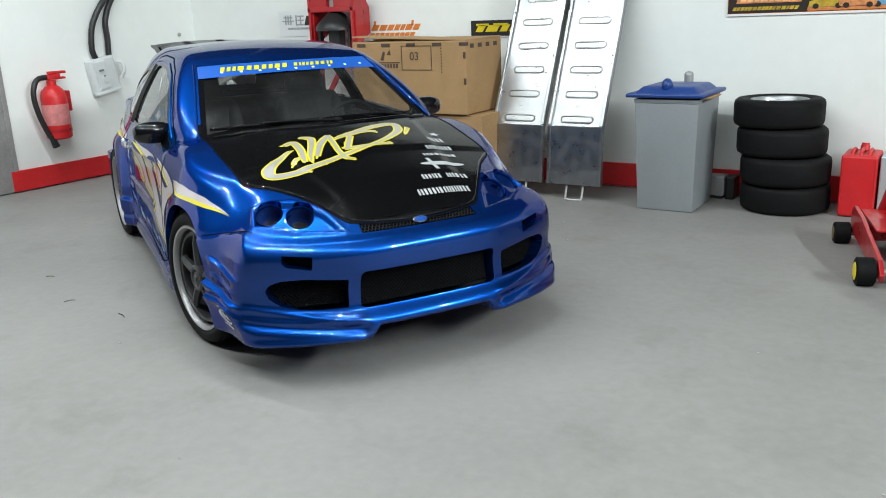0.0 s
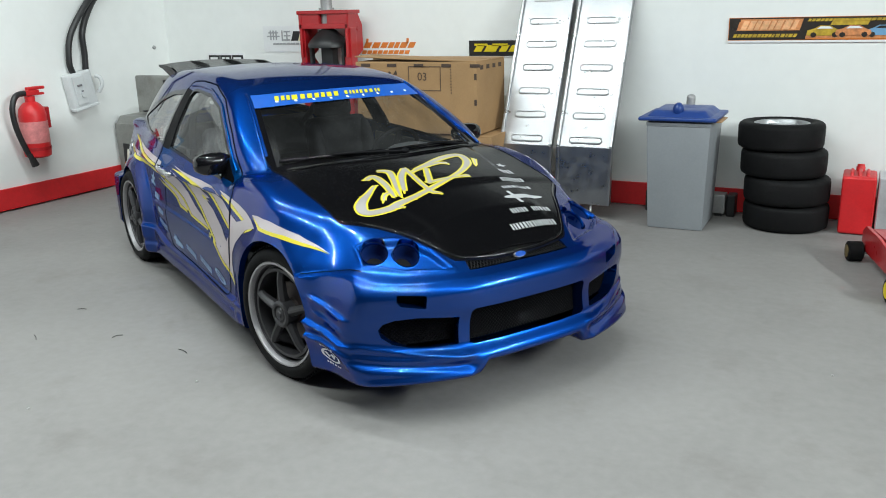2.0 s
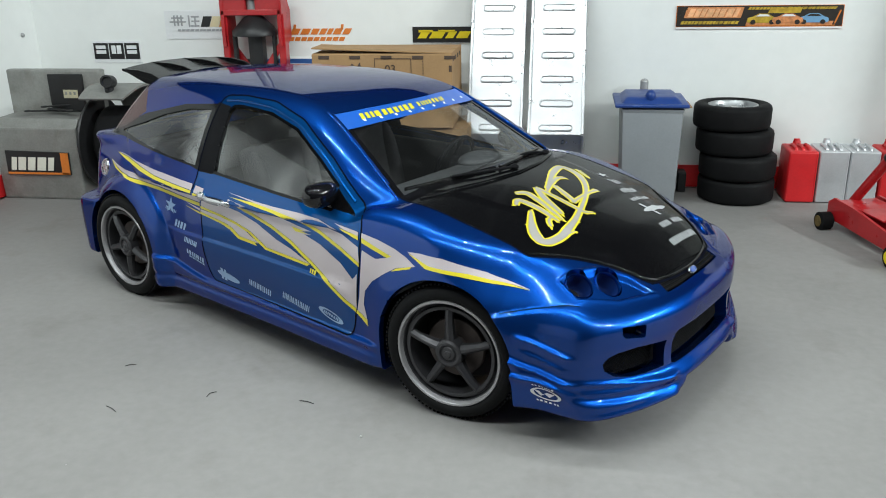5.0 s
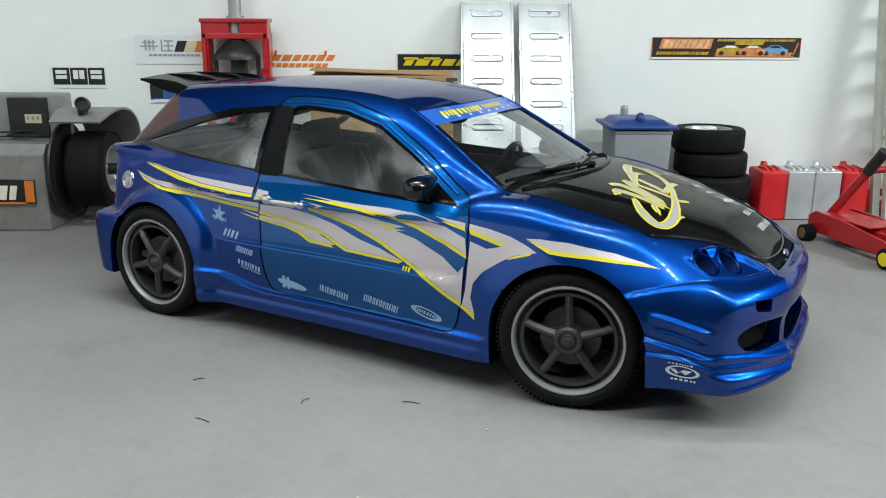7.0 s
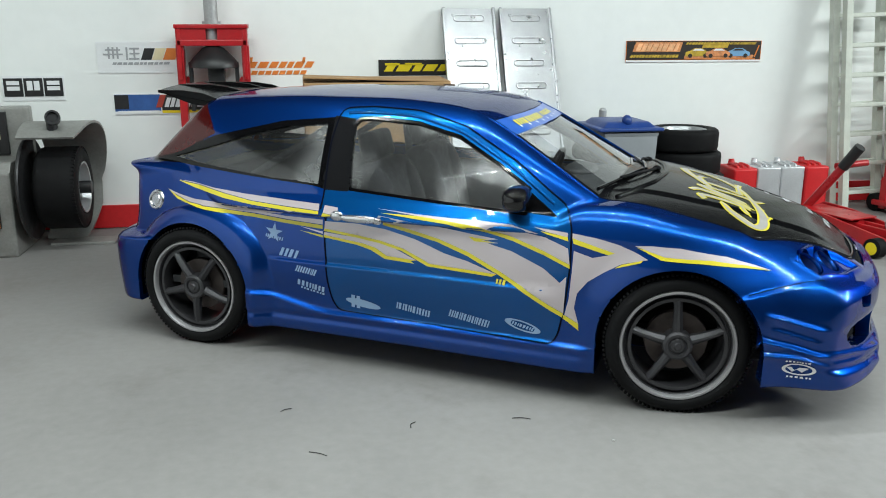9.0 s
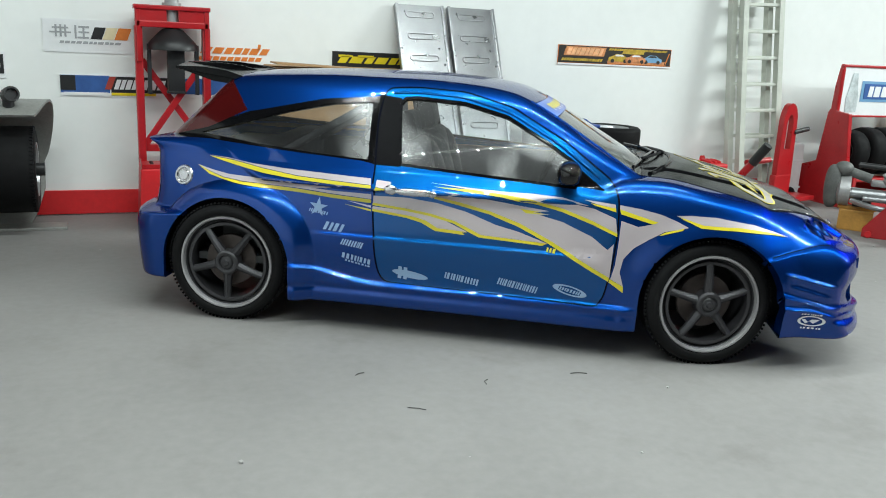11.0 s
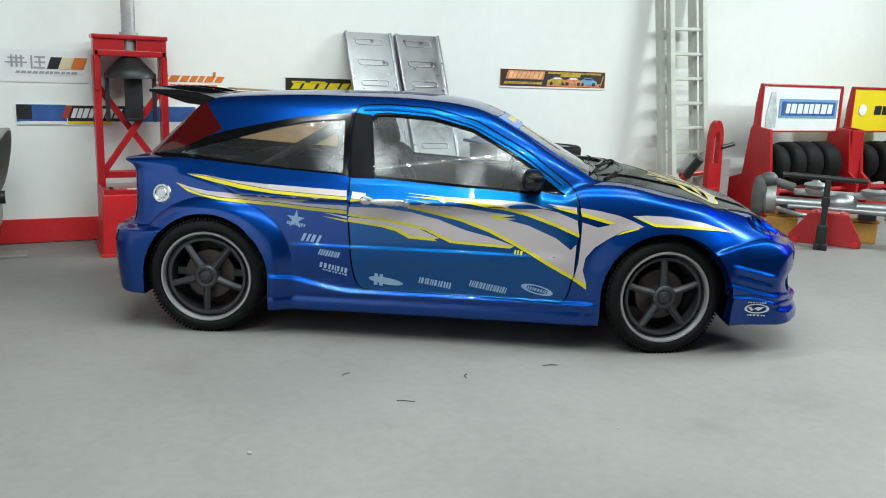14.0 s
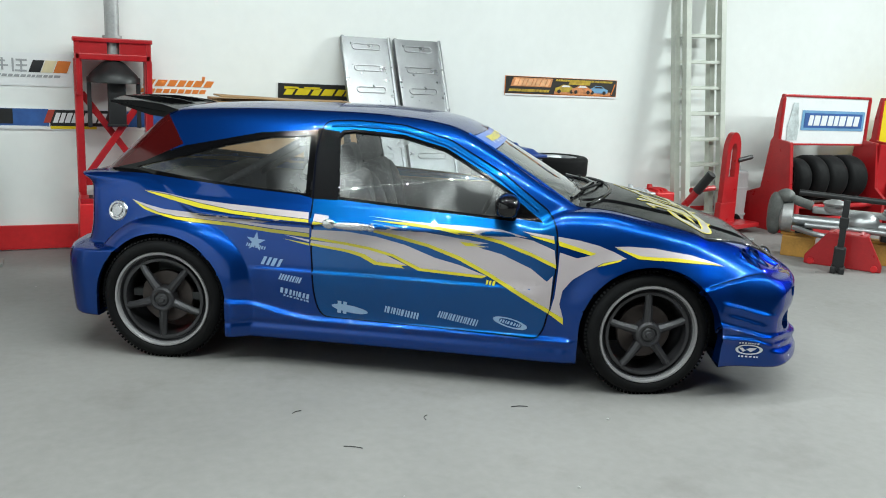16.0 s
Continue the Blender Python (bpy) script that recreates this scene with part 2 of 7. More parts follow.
M_SCREEN = clear("screen_glass", (0.95, 0.96, 0.96), 1.5, film_most=0.09, film_least=0.015)

# ---- the room ----
def flat(name, quad, material_, label, thick=0.12, kind="structure"):
    """A slab whose face is the quad given (in order round its edge), thick on the far side."""
    bm = bmesh.new()
    vs = [bm.verts.new(Vector(p)) for p in quad]
    f = bm.faces.new(vs)
    f.normal_update()
    nrm = f.normal.copy()
    ext = bmesh.ops.extrude_face_region(bm, geom=[f])
    bmesh.ops.translate(bm, vec=-nrm * thick, verts=[v for v in ext["geom"] if isinstance(v, bmesh.types.BMVert)])
    ob = part(name, bm, material_, None)
    return tagged(ob, label, name.split("_")[0], kind=kind)


TOP = 3.0
BACK, LEFT = 3.63, -3.5
flat("floor", [(-6, -9, 0), (12, -9, 0), (12, 5, 0), (-6, 5, 0)], M_FLOOR, "grey painted garage floor with faint scuffs and stains")
flat("wall_north", [(-6, BACK, 0), (12, BACK, 0), (12, BACK, TOP), (-6, BACK, TOP)], M_WALL, "white painted back wall hung with signs")


def left_x(y):
    """The left wall stands slightly askew to the back wall."""
    return LEFT - 0.04 * (BACK - y)


flat("wall_west", [(left_x(-9), -9, 0), (left_x(BACK), BACK, 0), (left_x(BACK), BACK, TOP), (left_x(-9), -9, TOP)], M_WALL, "white painted side wall with a red foot")
tagged(part("baseboard", box(4.0, BACK - 0.012, 0.108, 15.0, 0.024, 0.200, 0.004), M_RED_BASE, None), "red painted baseboard along the back wall", "baseboard", kind="structure")
_dy = BACK - 1.25
_m = Matrix.Translation((left_x(BACK - _dy / 2) + 0.012, BACK - _dy / 2 - 0.02, 0.108)) @ Matrix.Rotation(-math.atan(0.04), 4, "Z")
tagged(part("baseboard", box(0, 0, 0, 0.024, _dy, 0.200, 0.004, _m), M_RED_BASE, None), "red painted baseboard along the side wall", "baseboard", kind="structure")

# torn paper edge showing under the side wall's baseboard
rng = random.Random(11)
bm = bmesh.new()
line = [(BACK - 0.05 - _dy * k / 60, rng.uniform(0.006, 0.030)) for k in range(61)]
lo = [bm.verts.new((left_x(y) + 0.020, y, 0.004)) for y, w in line]
hi = [bm.verts.new((left_x(y) + 0.026 + w, y, 0.004)) for y, w in line]
for k in range(60):
    bm.faces.new((lo[k], hi[k], hi[k + 1], lo[k + 1]))
bmesh.ops.solidify(bm, geom=bm.faces[:], thickness=0.003)
tagged(part("trim", bm, material("torn_paper", (0.70, 0.62, 0.60), 0.8, vary=0.2, size=8), None), "torn pale paper edge along the foot of the wall", "trim", kind="structure")

# ---- shape of the car body ----
def curve(pts, soft=0.03):
    """A smooth function through (x, value) pairs, from a softened monotone table."""
    xs, ys = np.array(pts, float).T
    d = np.diff(ys) / np.diff(xs)
    m = np.r_[d[0], np.where(d[:-1] * d[1:] > 0, 2 * d[:-1] * d[1:] / np.where(d[:-1] + d[1:] == 0, 1, d[:-1] + d[1:]), 0), d[-1]]
    t = np.linspace(xs[0] - 0.4, xs[-1] + 0.4, 1600)
    i = np.clip(np.searchsorted(xs, t) - 1, 0, len(xs) - 2)
    h = xs[i + 1] - xs[i]
    u = np.clip((t - xs[i]) / h, 0, 1)
    v = (ys[i] * (1 + 2 * u) * (1 - u) ** 2 + m[i] * h * u * (1 - u) ** 2 + ys[i + 1] * u * u * (3 - 2 * u) + m[i + 1] * h * u * u * (u - 1))
    v = v + np.where(t < xs[0], (t - xs[0]) * m[0], 0) + np.where(t > xs[-1], (t - xs[-1]) * m[-1], 0)
    if soft:
        step = t[1] - t[0]
        k = np.exp(-0.5 * (np.arange(-60, 61) * step / soft) ** 2)
        v = np.convolve(np.pad(v, 60, mode="reflect", reflect_type="odd"), k / k.sum(), "valid")
    return lambda q: np.interp(q, t, v)


def smax(a, b, r):
    return np.maximum(a, b) + np.maximum(r - np.abs(a - b), 0) ** 2 / (4 * r)


def smin(a, b, r):
    return -smax(-a, -b, r)


def ramp(q, lo, hi):
    u = np.clip((q - lo) / (hi - lo), 0, 1)
    return u * u * (3 - 2 * u)


HUB_X, HUB_Z, HUB_Y = 1.308, 0.330, 0.829
plan = curve([(-2.0, 0.60), (-1.85, 0.70), (-1.6, 0.745), (-1.3, 0.785), (-0.8, 0.812), (-0.4, 0.828), (0, 0.842), (0.5, 0.870), (0.85, 0.888), (1.1, 0.888), (1.4, 0.884), (1.55, 0.872), (1.7, 0.834), (1.8, 0.812), (1.9, 0.806), (2.05, 0.775), (2.2, 0.74)], 0.05)
tuck = curve([(0.08, 0.02), (0.2, 0.008), (0.3, 0.004), (0.45, 0), (0.55, 0.002), (0.7, 0.016), (0.8, 0.034), (0.88, 0.062), (0.95, 0.10), (1.05, 0.17)], 0.02)
tuck_front = curve([(0.08, 0.02), (0.2, 0.004), (0.3, 0), (0.45, 0.006), (0.55, 0.018), (0.62, 0.045), (0.68, 0.10), (0.74, 0.17), (0.82, 0.27)], 0.015)
deck = curve([(-2.0, 0.95), (-1.75, 0.985), (-1.445, 0.99), (-0.9, 0.962), (-0.47, 0.938), (0.1, 0.902), (0.5, 0.880), (0.68, 0.882), (0.82, 0.968), (1.0, 0.985), (1.39, 0.928), (1.65, 0.868), (1.85, 0.812), (1.98, 0.765), (2.07, 0.715), (2.16, 0.64)], 0.03)
crown = curve([(-2, 0.0), (0.6, 0.0), (0.85, 0.07), (1.2, 0.10), (1.6, 0.14), (2.1, 0.24)], 0.05)
nose = curve([(0.10, 2.19), (0.18, 2.205), (0.235, 2.225), (0.28, 2.215), (0.33, 2.175), (0.42, 2.170), (0.50, 2.188), (0.57, 2.186), (0.62, 2.152), (0.66, 2.085), (0.74, 1.97)], 0.012)
nose_plan = curve([(0, 0), (0.15, 0.002), (0.3, 0.014), (0.5, 0.068), (0.65, 0.132), (0.78, 0.215), (0.87, 0.31), (0.96, 0.45)], 0.03)
tail = curve([(0.1, -1.90), (0.25, -1.945), (0.5, -1.965), (0.575, -1.95), (0.615, -1.85), (0.75, -1.83), (0.89, -1.835), (0.93, -1.852), (0.965, -1.882), (0.985, -1.882), (1.01, -1.80), (1.1, -1.74)], 0.007)
tail_plan = curve([(0, 0), (0.4, 0.015), (0.6, 0.045), (0.72, 0.085), (0.80, 0.13), (0.86, 0.20), (1.0, 0.5)], 0.03)
belly = curve([(-2, 0.215), (-1.5, 0.205), (-1.0, 0.15), (-0.6, 0.152), (0.3, 0.152), (0.95, 0.152), (1.3, 0.17), (1.7, 0.180), (2.0, 0.182), (2.3, 0.185)], 0.04)
cabin = curve([(-1.9, 0.52), (-1.7, 0.585), (-1.39, 0.665), (-0.9, 0.755), (-0.45, 0.797), (0.1, 0.803), (0.5, 0.790), (0.72, 0.765), (0.86, 0.715), (1.05, 0.60)], 0.05)
roof = curve([(-1.7, 1.325), (-1.45, 1.348), (-1.1, 1.378), (-0.7, 1.397), (-0.3, 1.400), (0.0, 1.386), (0.2, 1.360), (0.36, 1.315), (0.6, 1.22)], 0.05)


def ridge(x, z):
    """The strakes pressed into the side of the front bumper, and the lip along its foot."""
    lines = 0
    for z0, fall, bend, high, start, stop in ((0.518, 0.25, 0.25, 0.018, 1.69, 1.98), (0.455, 0.27, 0.25, 0.012, 1.72, 1.95), (0.417, 0.25, 0.0, 0.028, 1.645, 2.10), (0.350, 0.06, -1.6, 0.026, 1.66, 2.05)):
        zl = z0 - fall * (x - start) + bend * np.clip(x - 1.80, 0, 1) ** 2
        lines = lines + high * (np.exp(-np.clip(zl - z, 0, 1) / 0.045) * (z < zl) + np.exp(-(np.clip(z - zl, 0, 1) / 0.010) ** 2) * (z >= zl)) * ramp(x, start - 0.04, start + 0.02) * (1 - ramp(x, stop - 0.10, stop))
    return lines


seam = curve([(1.4, 0.566), (1.558, 0.598), (1.75, 0.640), (1.88, 0.664), (2.0, 0.640), (2.07, 0.632), (2.2, 0.63)], 0.01)


def lower_body(x, a, z):
    s = ramp(x, 1.2, 1.9)
    w = plan(x) - tuck(z) * (1 - s) - tuck_front(z) * s
    rr = np.hypot(x + HUB_X, z - HUB_Z)
    reach = 0.100 + 0.062 * ramp(x + HUB_X, -0.10, 0.42)
    swell = np.clip(1 - (np.clip(rr - 0.350, 0, 9) / reach) ** 2, 0, 1) ** 0.75
    w = w + (0.012 * (1 - ramp(rr, 0.40, 0.66)) + 0.054 * swell) * ramp(-x, 0.76, 0.92) * (1 - ramp(-x, 1.80, 1.95))
    rf = np.hypot(x - HUB_X, z - HUB_Z)
    w = w + 0.022 * (1 - ramp(rf, 0.35, 0.50))
    # side skirt, stepped out under the door, with a blade that rises to the rear wheel
    sk = ramp(x, -1.0, -0.9) * (1 - ramp(x, 0.85, 0.95))
    step = 0.285 + 0.075 * (1 - ramp(x, -0.95, -0.45))
    w = w + 0.024 * sk * (1 - ramp(z, step - 0.012, step + 0.012))
    w = w - 0.010 * np.exp(-(((z - 0.24) / 0.02) ** 2)) * sk
    w = w + 0.011 * (1 - ramp(z, 0.537, 0.551)) * ramp(z, 0.33, 0.50) * ramp(x, -0.85, -0.75) * (1 - ramp(x, 0.70, 0.80))
    w = w + 0.034 * ramp(-x, 1.42, 1.80) * np.exp(-(((z - 0.968) / 0.038) ** 2))
    # rear bumper, stepped out behind the wheel
    k = ramp(-x, 1.50, 1.62) * (1 - ramp(z, 0.580, 0.604))
    w = w * (1 - k) + np.maximum(w, 0.836) * k
    w = w + ridge(x, z)
    side = a - w
    bulge = 0.009 * (1 - ramp(a - 0.50 + 0.19 * (x - 0.95), -0.035, 0.02)) * ramp(x, 0.88, 1.02)
    top = (z - (deck(x) + bulge - crown(x) * a * a)) / 1.04
    # the front wing stands proud of the bonnet's edge
    blade = ramp(a, 0.30, 0.37) * (0.020 * np.exp(-(((z - 0.200) / 0.020) ** 2)) - 0.018 * np.exp(-(((z - 0.248 - 0.10 * np.clip(a - 0.4, 0, 1)) / 0.018) ** 2)) + 0.012 * np.exp(-(((z - 0.290 - 0.16 * np.clip(a - 0.4, 0, 1)) / 0.014) ** 2)))
    front = (x - (nose(z) - nose_plan(a) + blade)) / np.sqrt(1 + (0.9 * np.clip(a - 0.25, 0, 0.6)) ** 2)
    rear = (tail(z) + tail_plan(a) - 0.062 * np.exp(-(((z - 0.976) / 0.026) ** 2)) * ramp(a, 0.42, 0.60) - x)
    low = belly(x) + 0.062 * (1 - ramp(a, 0.265, 0.315)) * ramp(x, 1.85, 2.05) - z
    f = smax(side, top, 0.052)
    f = smax(f, front, 0.035)
    f = smax(f, rear, 0.06)
    # the bumper cover stands proud of the wings
    f = f + (0.008 - 0.016 * (1 - ramp(z - seam(x), -0.014, 0.004))) * ramp(x, 1.53, 1.60)
    return smax(f, low, 0.025)


def upper_body(x, a, z):
    side = (a - (cabin(x) - 0.60 * (z - 0.93) + 0.02 * np.sin(np.clip((z - 0.9) / 0.45, 0, 1) * np.pi))) / 1.16
    top = z - (roof(x) - 0.11 * a * a)
    screen = (z - (1.300 - 0.56 * (x - 0.385 + 0.25 * a * a))) / 1.15
    hatch = (z - (1.325 + 0.98 * (x + 1.46 - 0.22 * a * a))) / 1.4
    f = smax(side, top, 0.07)
    f = smax(f, screen, 0.035)
    f = smax(f, hatch, 0.05)
    return smax(f, 0.80 + 0.19 * ramp(-x, 1.10, 1.45) - z, 0.02)


def body(x, y, z):
    a = np.sqrt(y * y + 1e-5)
    return smin(lower_body(x, a, z), upper_body(x, a, z), 0.025)


def body_normal(p, e=0.004):
    x, y, z = p.T
    g = np.stack([body(x + e, y, z) - body(x - e, y, z), body(x, y + e, z) - body(x, y - e, z), body(x, y, z + e) - body(x, y, z - e)], 1)
    return g / np.maximum(np.linalg.norm(g, axis=1, keepdims=True), 1e-9)


def settle(p, rounds=4):
    """Moves points onto the body's skin."""
    for _ in range(rounds):
        e = 0.004
        x, y, z = p.T
        g = np.stack([body(x + e, y, z) - body(x - e, y, z), body(x, y + e, z) - body(x, y - e, z), body(x, y, z + e) - body(x, y, z - e)], 1) / (2 * e)
        p = p - (body(x, y, z) / np.maximum((g * g).sum(1), 0.2))[:, None] * g * 0.9
    return p


def cast(origin, way, far):
    """The first places where rays meet the body's skin."""
    lo, hit = np.zeros(len(origin)), np.zeros(len(origin), bool)
    n = 260
    step = far / n
    d = np.zeros(len(origin))
    for k in range(n):
        q = origin + way * ((k + 1) * step)
        inside = (body(*q.T) < 0) & ~hit
        lo[inside], hit = k * step, hit | inside
    hi = lo + step
    for _ in range(18):
        mid = (lo + hi) / 2
        inn = body(*(origin + way * mid[:, None]).T) < 0
        hi, lo = np.where(inn, mid, hi), np.where(inn, lo, mid)
    return origin + way * lo[:, None], hit


def on_side(x, z, sign=-1):
    """Places on the flank of the body for points of its side view."""
    x, z = np.asarray(x, float), np.asarray(z, float)
    o = np.stack([x, np.full_like(x, 1.15 * sign), z], 1)
    return cast(o, np.tile([0.0, -sign, 0.0], (len(x), 1)), 1.0)[0]


def on_top(x, y):
    """Places on the bonnet, screen or roof for points of its plan."""
    x, y = np.asarray(x, float), np.asarray(y, float)
    o = np.stack([x, y, np.full_like(x, 1.55)], 1)
    return cast(o, np.tile([0.0, 0.0, -1.0], (len(x), 1)), 1.2)[0]


def on_front(y, z):
    y, z = np.asarray(y, float), np.asarray(z, float)
    o = np.stack([np.full_like(y, 2.4), y, z], 1)
    return cast(o, np.tile([-1.0, 0.0, 0.0], (len(y), 1)), 1.2)[0]

# ---- the body's skin as a mesh ----
LAMP = [(1.775, 0.655), (1.88, 0.685), (1.995, 0.545), (2.075, 0.35), (1.965, 0.395), (1.85, 0.495)]


def polygon_gap(px, pz, poly):
    """Signed distance to a polygon's edge, negative inside."""
    d, inside = None, np.zeros(np.broadcast(px, pz).shape, bool)
    for i in range(len(poly)):
        (ax, az), (bx, bz) = poly[i - 1], poly[i]
        ex, ez = bx - ax, bz - az
        t = np.clip(((px - ax) * ex + (pz - az) * ez) / (ex * ex + ez * ez), 0, 1)
        q = (px - ax - t * ex) ** 2 + (pz - az - t * ez) ** 2
        d = q if d is None else np.minimum(d, q)
        crosses = ((az > pz) != (bz > pz)) & (px < (bx - ax) * (pz - az) / (bz - az if bz != az else 1e-9) + ax)
        inside ^= crosses
    return np.where(inside, -1, 1) * np.sqrt(d)


plain_body = body


def body(x, y, z):
    """The body with its two lamp recesses sunk in."""
    f = plain_body(x, y, z)
    if np.max(x) < 1.6:
        return f
    a = np.abs(y)
    sunk = 0.024 * ramp(-polygon_gap(x, a, LAMP), 0.0, 0.018) - 0.005 * np.exp(-((polygon_gap(x, a, LAMP) - 0.006) / 0.008) ** 2)
    return f + sunk * ramp(z, 0.55, 0.60)


def skin_mesh(h):
    xs, ys, zs = np.arange(-2.02, 2.32, h), np.arange(-0.99 - h / 2, 0.99 + h, h), np.arange(0.10, 1.45, h)
    v = body(xs[:, None, None], ys[None, :, None], zs[None, None, :]).astype(np.float32)
    ins = v < 0
    n = [s - 1 for s in v.shape]
    count = sum(ins[i:n[0] + i, j:n[1] + j, k:n[2] + k].astype(np.int8) for i in (0, 1) for j in (0, 1) for k in (0, 1))
    ci, cj, ck = np.nonzero((count > 0) & (count < 8))
    ids = np.full(n, -1, np.int32)
    ids[ci, cj, ck] = np.arange(len(ci))
    acc, num = np.zeros((len(ci), 3)), np.zeros(len(ci))
    for ax in range(3):
        for p in (0, 1):
            for q in (0, 1):
                o0 = [0, 0, 0]
                o0[(ax + 1) % 3], o0[(ax + 2) % 3] = p, q
                o1 = list(o0)
                o1[ax] = 1
                va, vb = v[ci + o0[0], cj + o0[1], ck + o0[2]], v[ci + o1[0], cj + o1[1], ck + o1[2]]
                cross = (va < 0) != (vb < 0)
                t = np.where(cross, va / np.where(cross, va - vb, 1), 0)
                pos = np.tile(np.array(o0, float), (len(ci), 1))
                pos[:, ax] = t
                acc += np.where(cross[:, None], pos, 0)
                num += cross
    pts = (acc / num[:, None] + np.stack([ci, cj, ck], 1)) * h + (xs[0], ys[0], zs[0])
    quads = []
    for ax in range(3):
        b, c = (ax + 1) % 3, (ax + 2) % 3
        lo, hi = [slice(None)] * 3, [slice(None)] * 3
        lo[ax], hi[ax] = slice(0, -1), slice(1, None)
        e = np.argwhere(ins[tuple(lo)] != ins[tuple(hi)])
        e = e[(e[:, b] > 0) & (e[:, c] > 0) & (e[:, b] < n[b]) & (e[:, c] < n[c])]

        def cell(db, dc):
            q = e.copy()
            q[:, b] -= db
            q[:, c] -= dc
            return ids[q[:, 0], q[:, 1], q[:, 2]]

        quad = np.stack([cell(1, 1), cell(0, 1), cell(0, 0), cell(1, 0)], 1)
        flip = ~ins[e[:, 0], e[:, 1], e[:, 2]]
        quad[flip] = quad[flip][:, ::-1]
        quads.append(quad)
    quads = np.concatenate(quads)
    return pts, quads[(quads >= 0).all(1)]


def relax(p, quads, rounds=3):
    a = np.concatenate([quads[:, [0, 1]], quads[:, [1, 2]], quads[:, [2, 3]], quads[:, [3, 0]]])
    for _ in range(rounds):
        s, c = np.zeros_like(p), np.zeros(len(p))
        for i, j in ((0, 1), (1, 0)):
            for k in range(3):
                s[:, k] += np.bincount(a[:, i], p[a[:, j], k], len(p))
            c += np.bincount(a[:, i], minlength=len(p))
        p = settle(p * 0.4 + 0.6 * s / np.maximum(c, 1)[:, None], 2)
    return p


H = 0.0115
skin, quads = skin_mesh(H)
skin = relax(settle(skin, 3), quads)

# outlines in the side view (x, z), in plan (x, y) or from the front (y, z)
DOOR = [(-0.415, 0.297), (0.735, 0.282), (0.762, 0.33), (0.792, 0.50), (0.806, 0.67), (0.800, 0.846), (0.765, 0.925), (0.507, 1.109), (0.214, 1.262), (-0.049, 1.325), (-0.31, 1.335), (-0.462, 1.325), (-0.488, 1.295), (-0.501, 1.164), (-0.486, 0.922), (-0.49, 0.666), (-0.469, 0.441), (-0.45, 0.345)]
DOOR_GLASS = [(-0.345, 0.948), (-0.385, 1.245), (-0.365, 1.270), (-0.304, 1.276), (-0.044, 1.262), (0.190, 1.207), (0.415, 1.090), (0.572, 0.992), (0.570, 0.893)]
SAIL = [(0.570, 0.893), (0.572, 0.992), (0.728, 0.878)]
PILLAR = [(-0.497, 0.930), (-0.350, 0.930), (-0.392, 1.275), (-0.512, 1.285)]
QUARTER = [(-0.530, 0.955), (-0.545, 1.245), (-0.762, 1.228), (-1.024, 1.170), (-1.255, 1.098), (-1.45, 1.045), (-1.54, 1.018), (-1.203, 0.990), (-0.827, 0.966)]
LAMP_REAR = [(-1.46, 1.335), (-1.39, 1.285), (-1.275, 1.158), (-1.498, 1.050), (-1.745, 0.985), (-1.62, 1.10)]
BONNET = [(0.80, -0.655), (1.24, -0.662), (1.61, -0.648), (1.735, -0.53), (1.905, -0.416), (2.045, -0.318), (2.078, -0.15), (2.086, 0), (2.078, 0.15), (2.045, 0.318), (1.905, 0.416), (1.735, 0.53), (1.61, 0.648), (1.24, 0.662), (0.80, 0.655)]
SCREEN = [(-0.662, 0.935), (-0.515, 1.288), (0, 1.296), (0.515, 1.288), (0.662, 0.935), (0.45, 0.962), (0, 0.972), (-0.45, 0.962)]
REAR_GLASS = [(-0.40, 1.02), (-0.36, 1.30), (0.36, 1.30), (0.40, 1.02)]
GRILLE = [(-0.335, 0.335), (-0.315, 0.325), (0.315, 0.325), (0.335, 0.335), (0.328, 0.475), (0.31, 0.488), (-0.31, 0.488), (-0.328, 0.475)]
DUCT = [(0.385, 0.335), (0.380, 0.458), (0.56, 0.478), (0.65, 0.474), (0.690, 0.458), (0.706, 0.430), (0.695, 0.395), (0.655, 0.362), (0.585, 0.343), (0.50, 0.335)]
SLOT = [(0.525, 0.515), (0.520, 0.572), (0.635, 0.585), (0.640, 0.555), (0.625, 0.535)]
NOSE_GRILLE = [(-0.285, 0.637), (0.285, 0.637), (0.275, 0.672), (0, 0.684), (-0.275, 0.672)]


def arch_gap(p):
    x, y, z = p.T
    d = None
    for hx, r in ((HUB_X, 0.368), (-HUB_X, 0.366)):
        q = np.hypot(x - hx, np.maximum(z - HUB_Z, 0)) - r
        d = q if d is None else np.minimum(d, q)
    return d


def seen_side(poly, least=0.30):
    return (lambda p: polygon_gap(p[:, 0], p[:, 2], poly)), (lambda p, n: (np.abs(p[:, 1]) > least) & (np.abs(n[:, 1]) > 0.25))


def seen_front(poly):
    return (lambda p: polygon_gap(p[:, 1], p[:, 2], poly)), (lambda p, n: (p[:, 0] > 1.75) & (n[:, 0] > 0.1))


def seen_front_both(poly):
    return (lambda p: polygon_gap(np.abs(p[:, 1]), p[:, 2], poly)), (lambda p, n: (p[:, 0] > 1.75) & (n[:, 0] > 0.1))


TRIM_D = lambda p: polygon_gap(p[:, 0], p[:, 2], DOOR_GLASS) - 0.014
TRIM_QUARTER = [(-1.72, 0.985), (-1.511, 1.062), (-1.26, 1.150), (-0.83, 1.246), (-0.492, 1.280), (-0.488, 0.933), (-0.565, 0.946), (-0.978, 0.963), (-1.478, 0.988)]
TRIM_Q = lambda p: polygon_gap(p[:, 0], p[:, 2], TRIM_QUARTER)
POD_A, POD_B, POD_R = (1.840, 0.606), (1.917, 0.492), 0.060


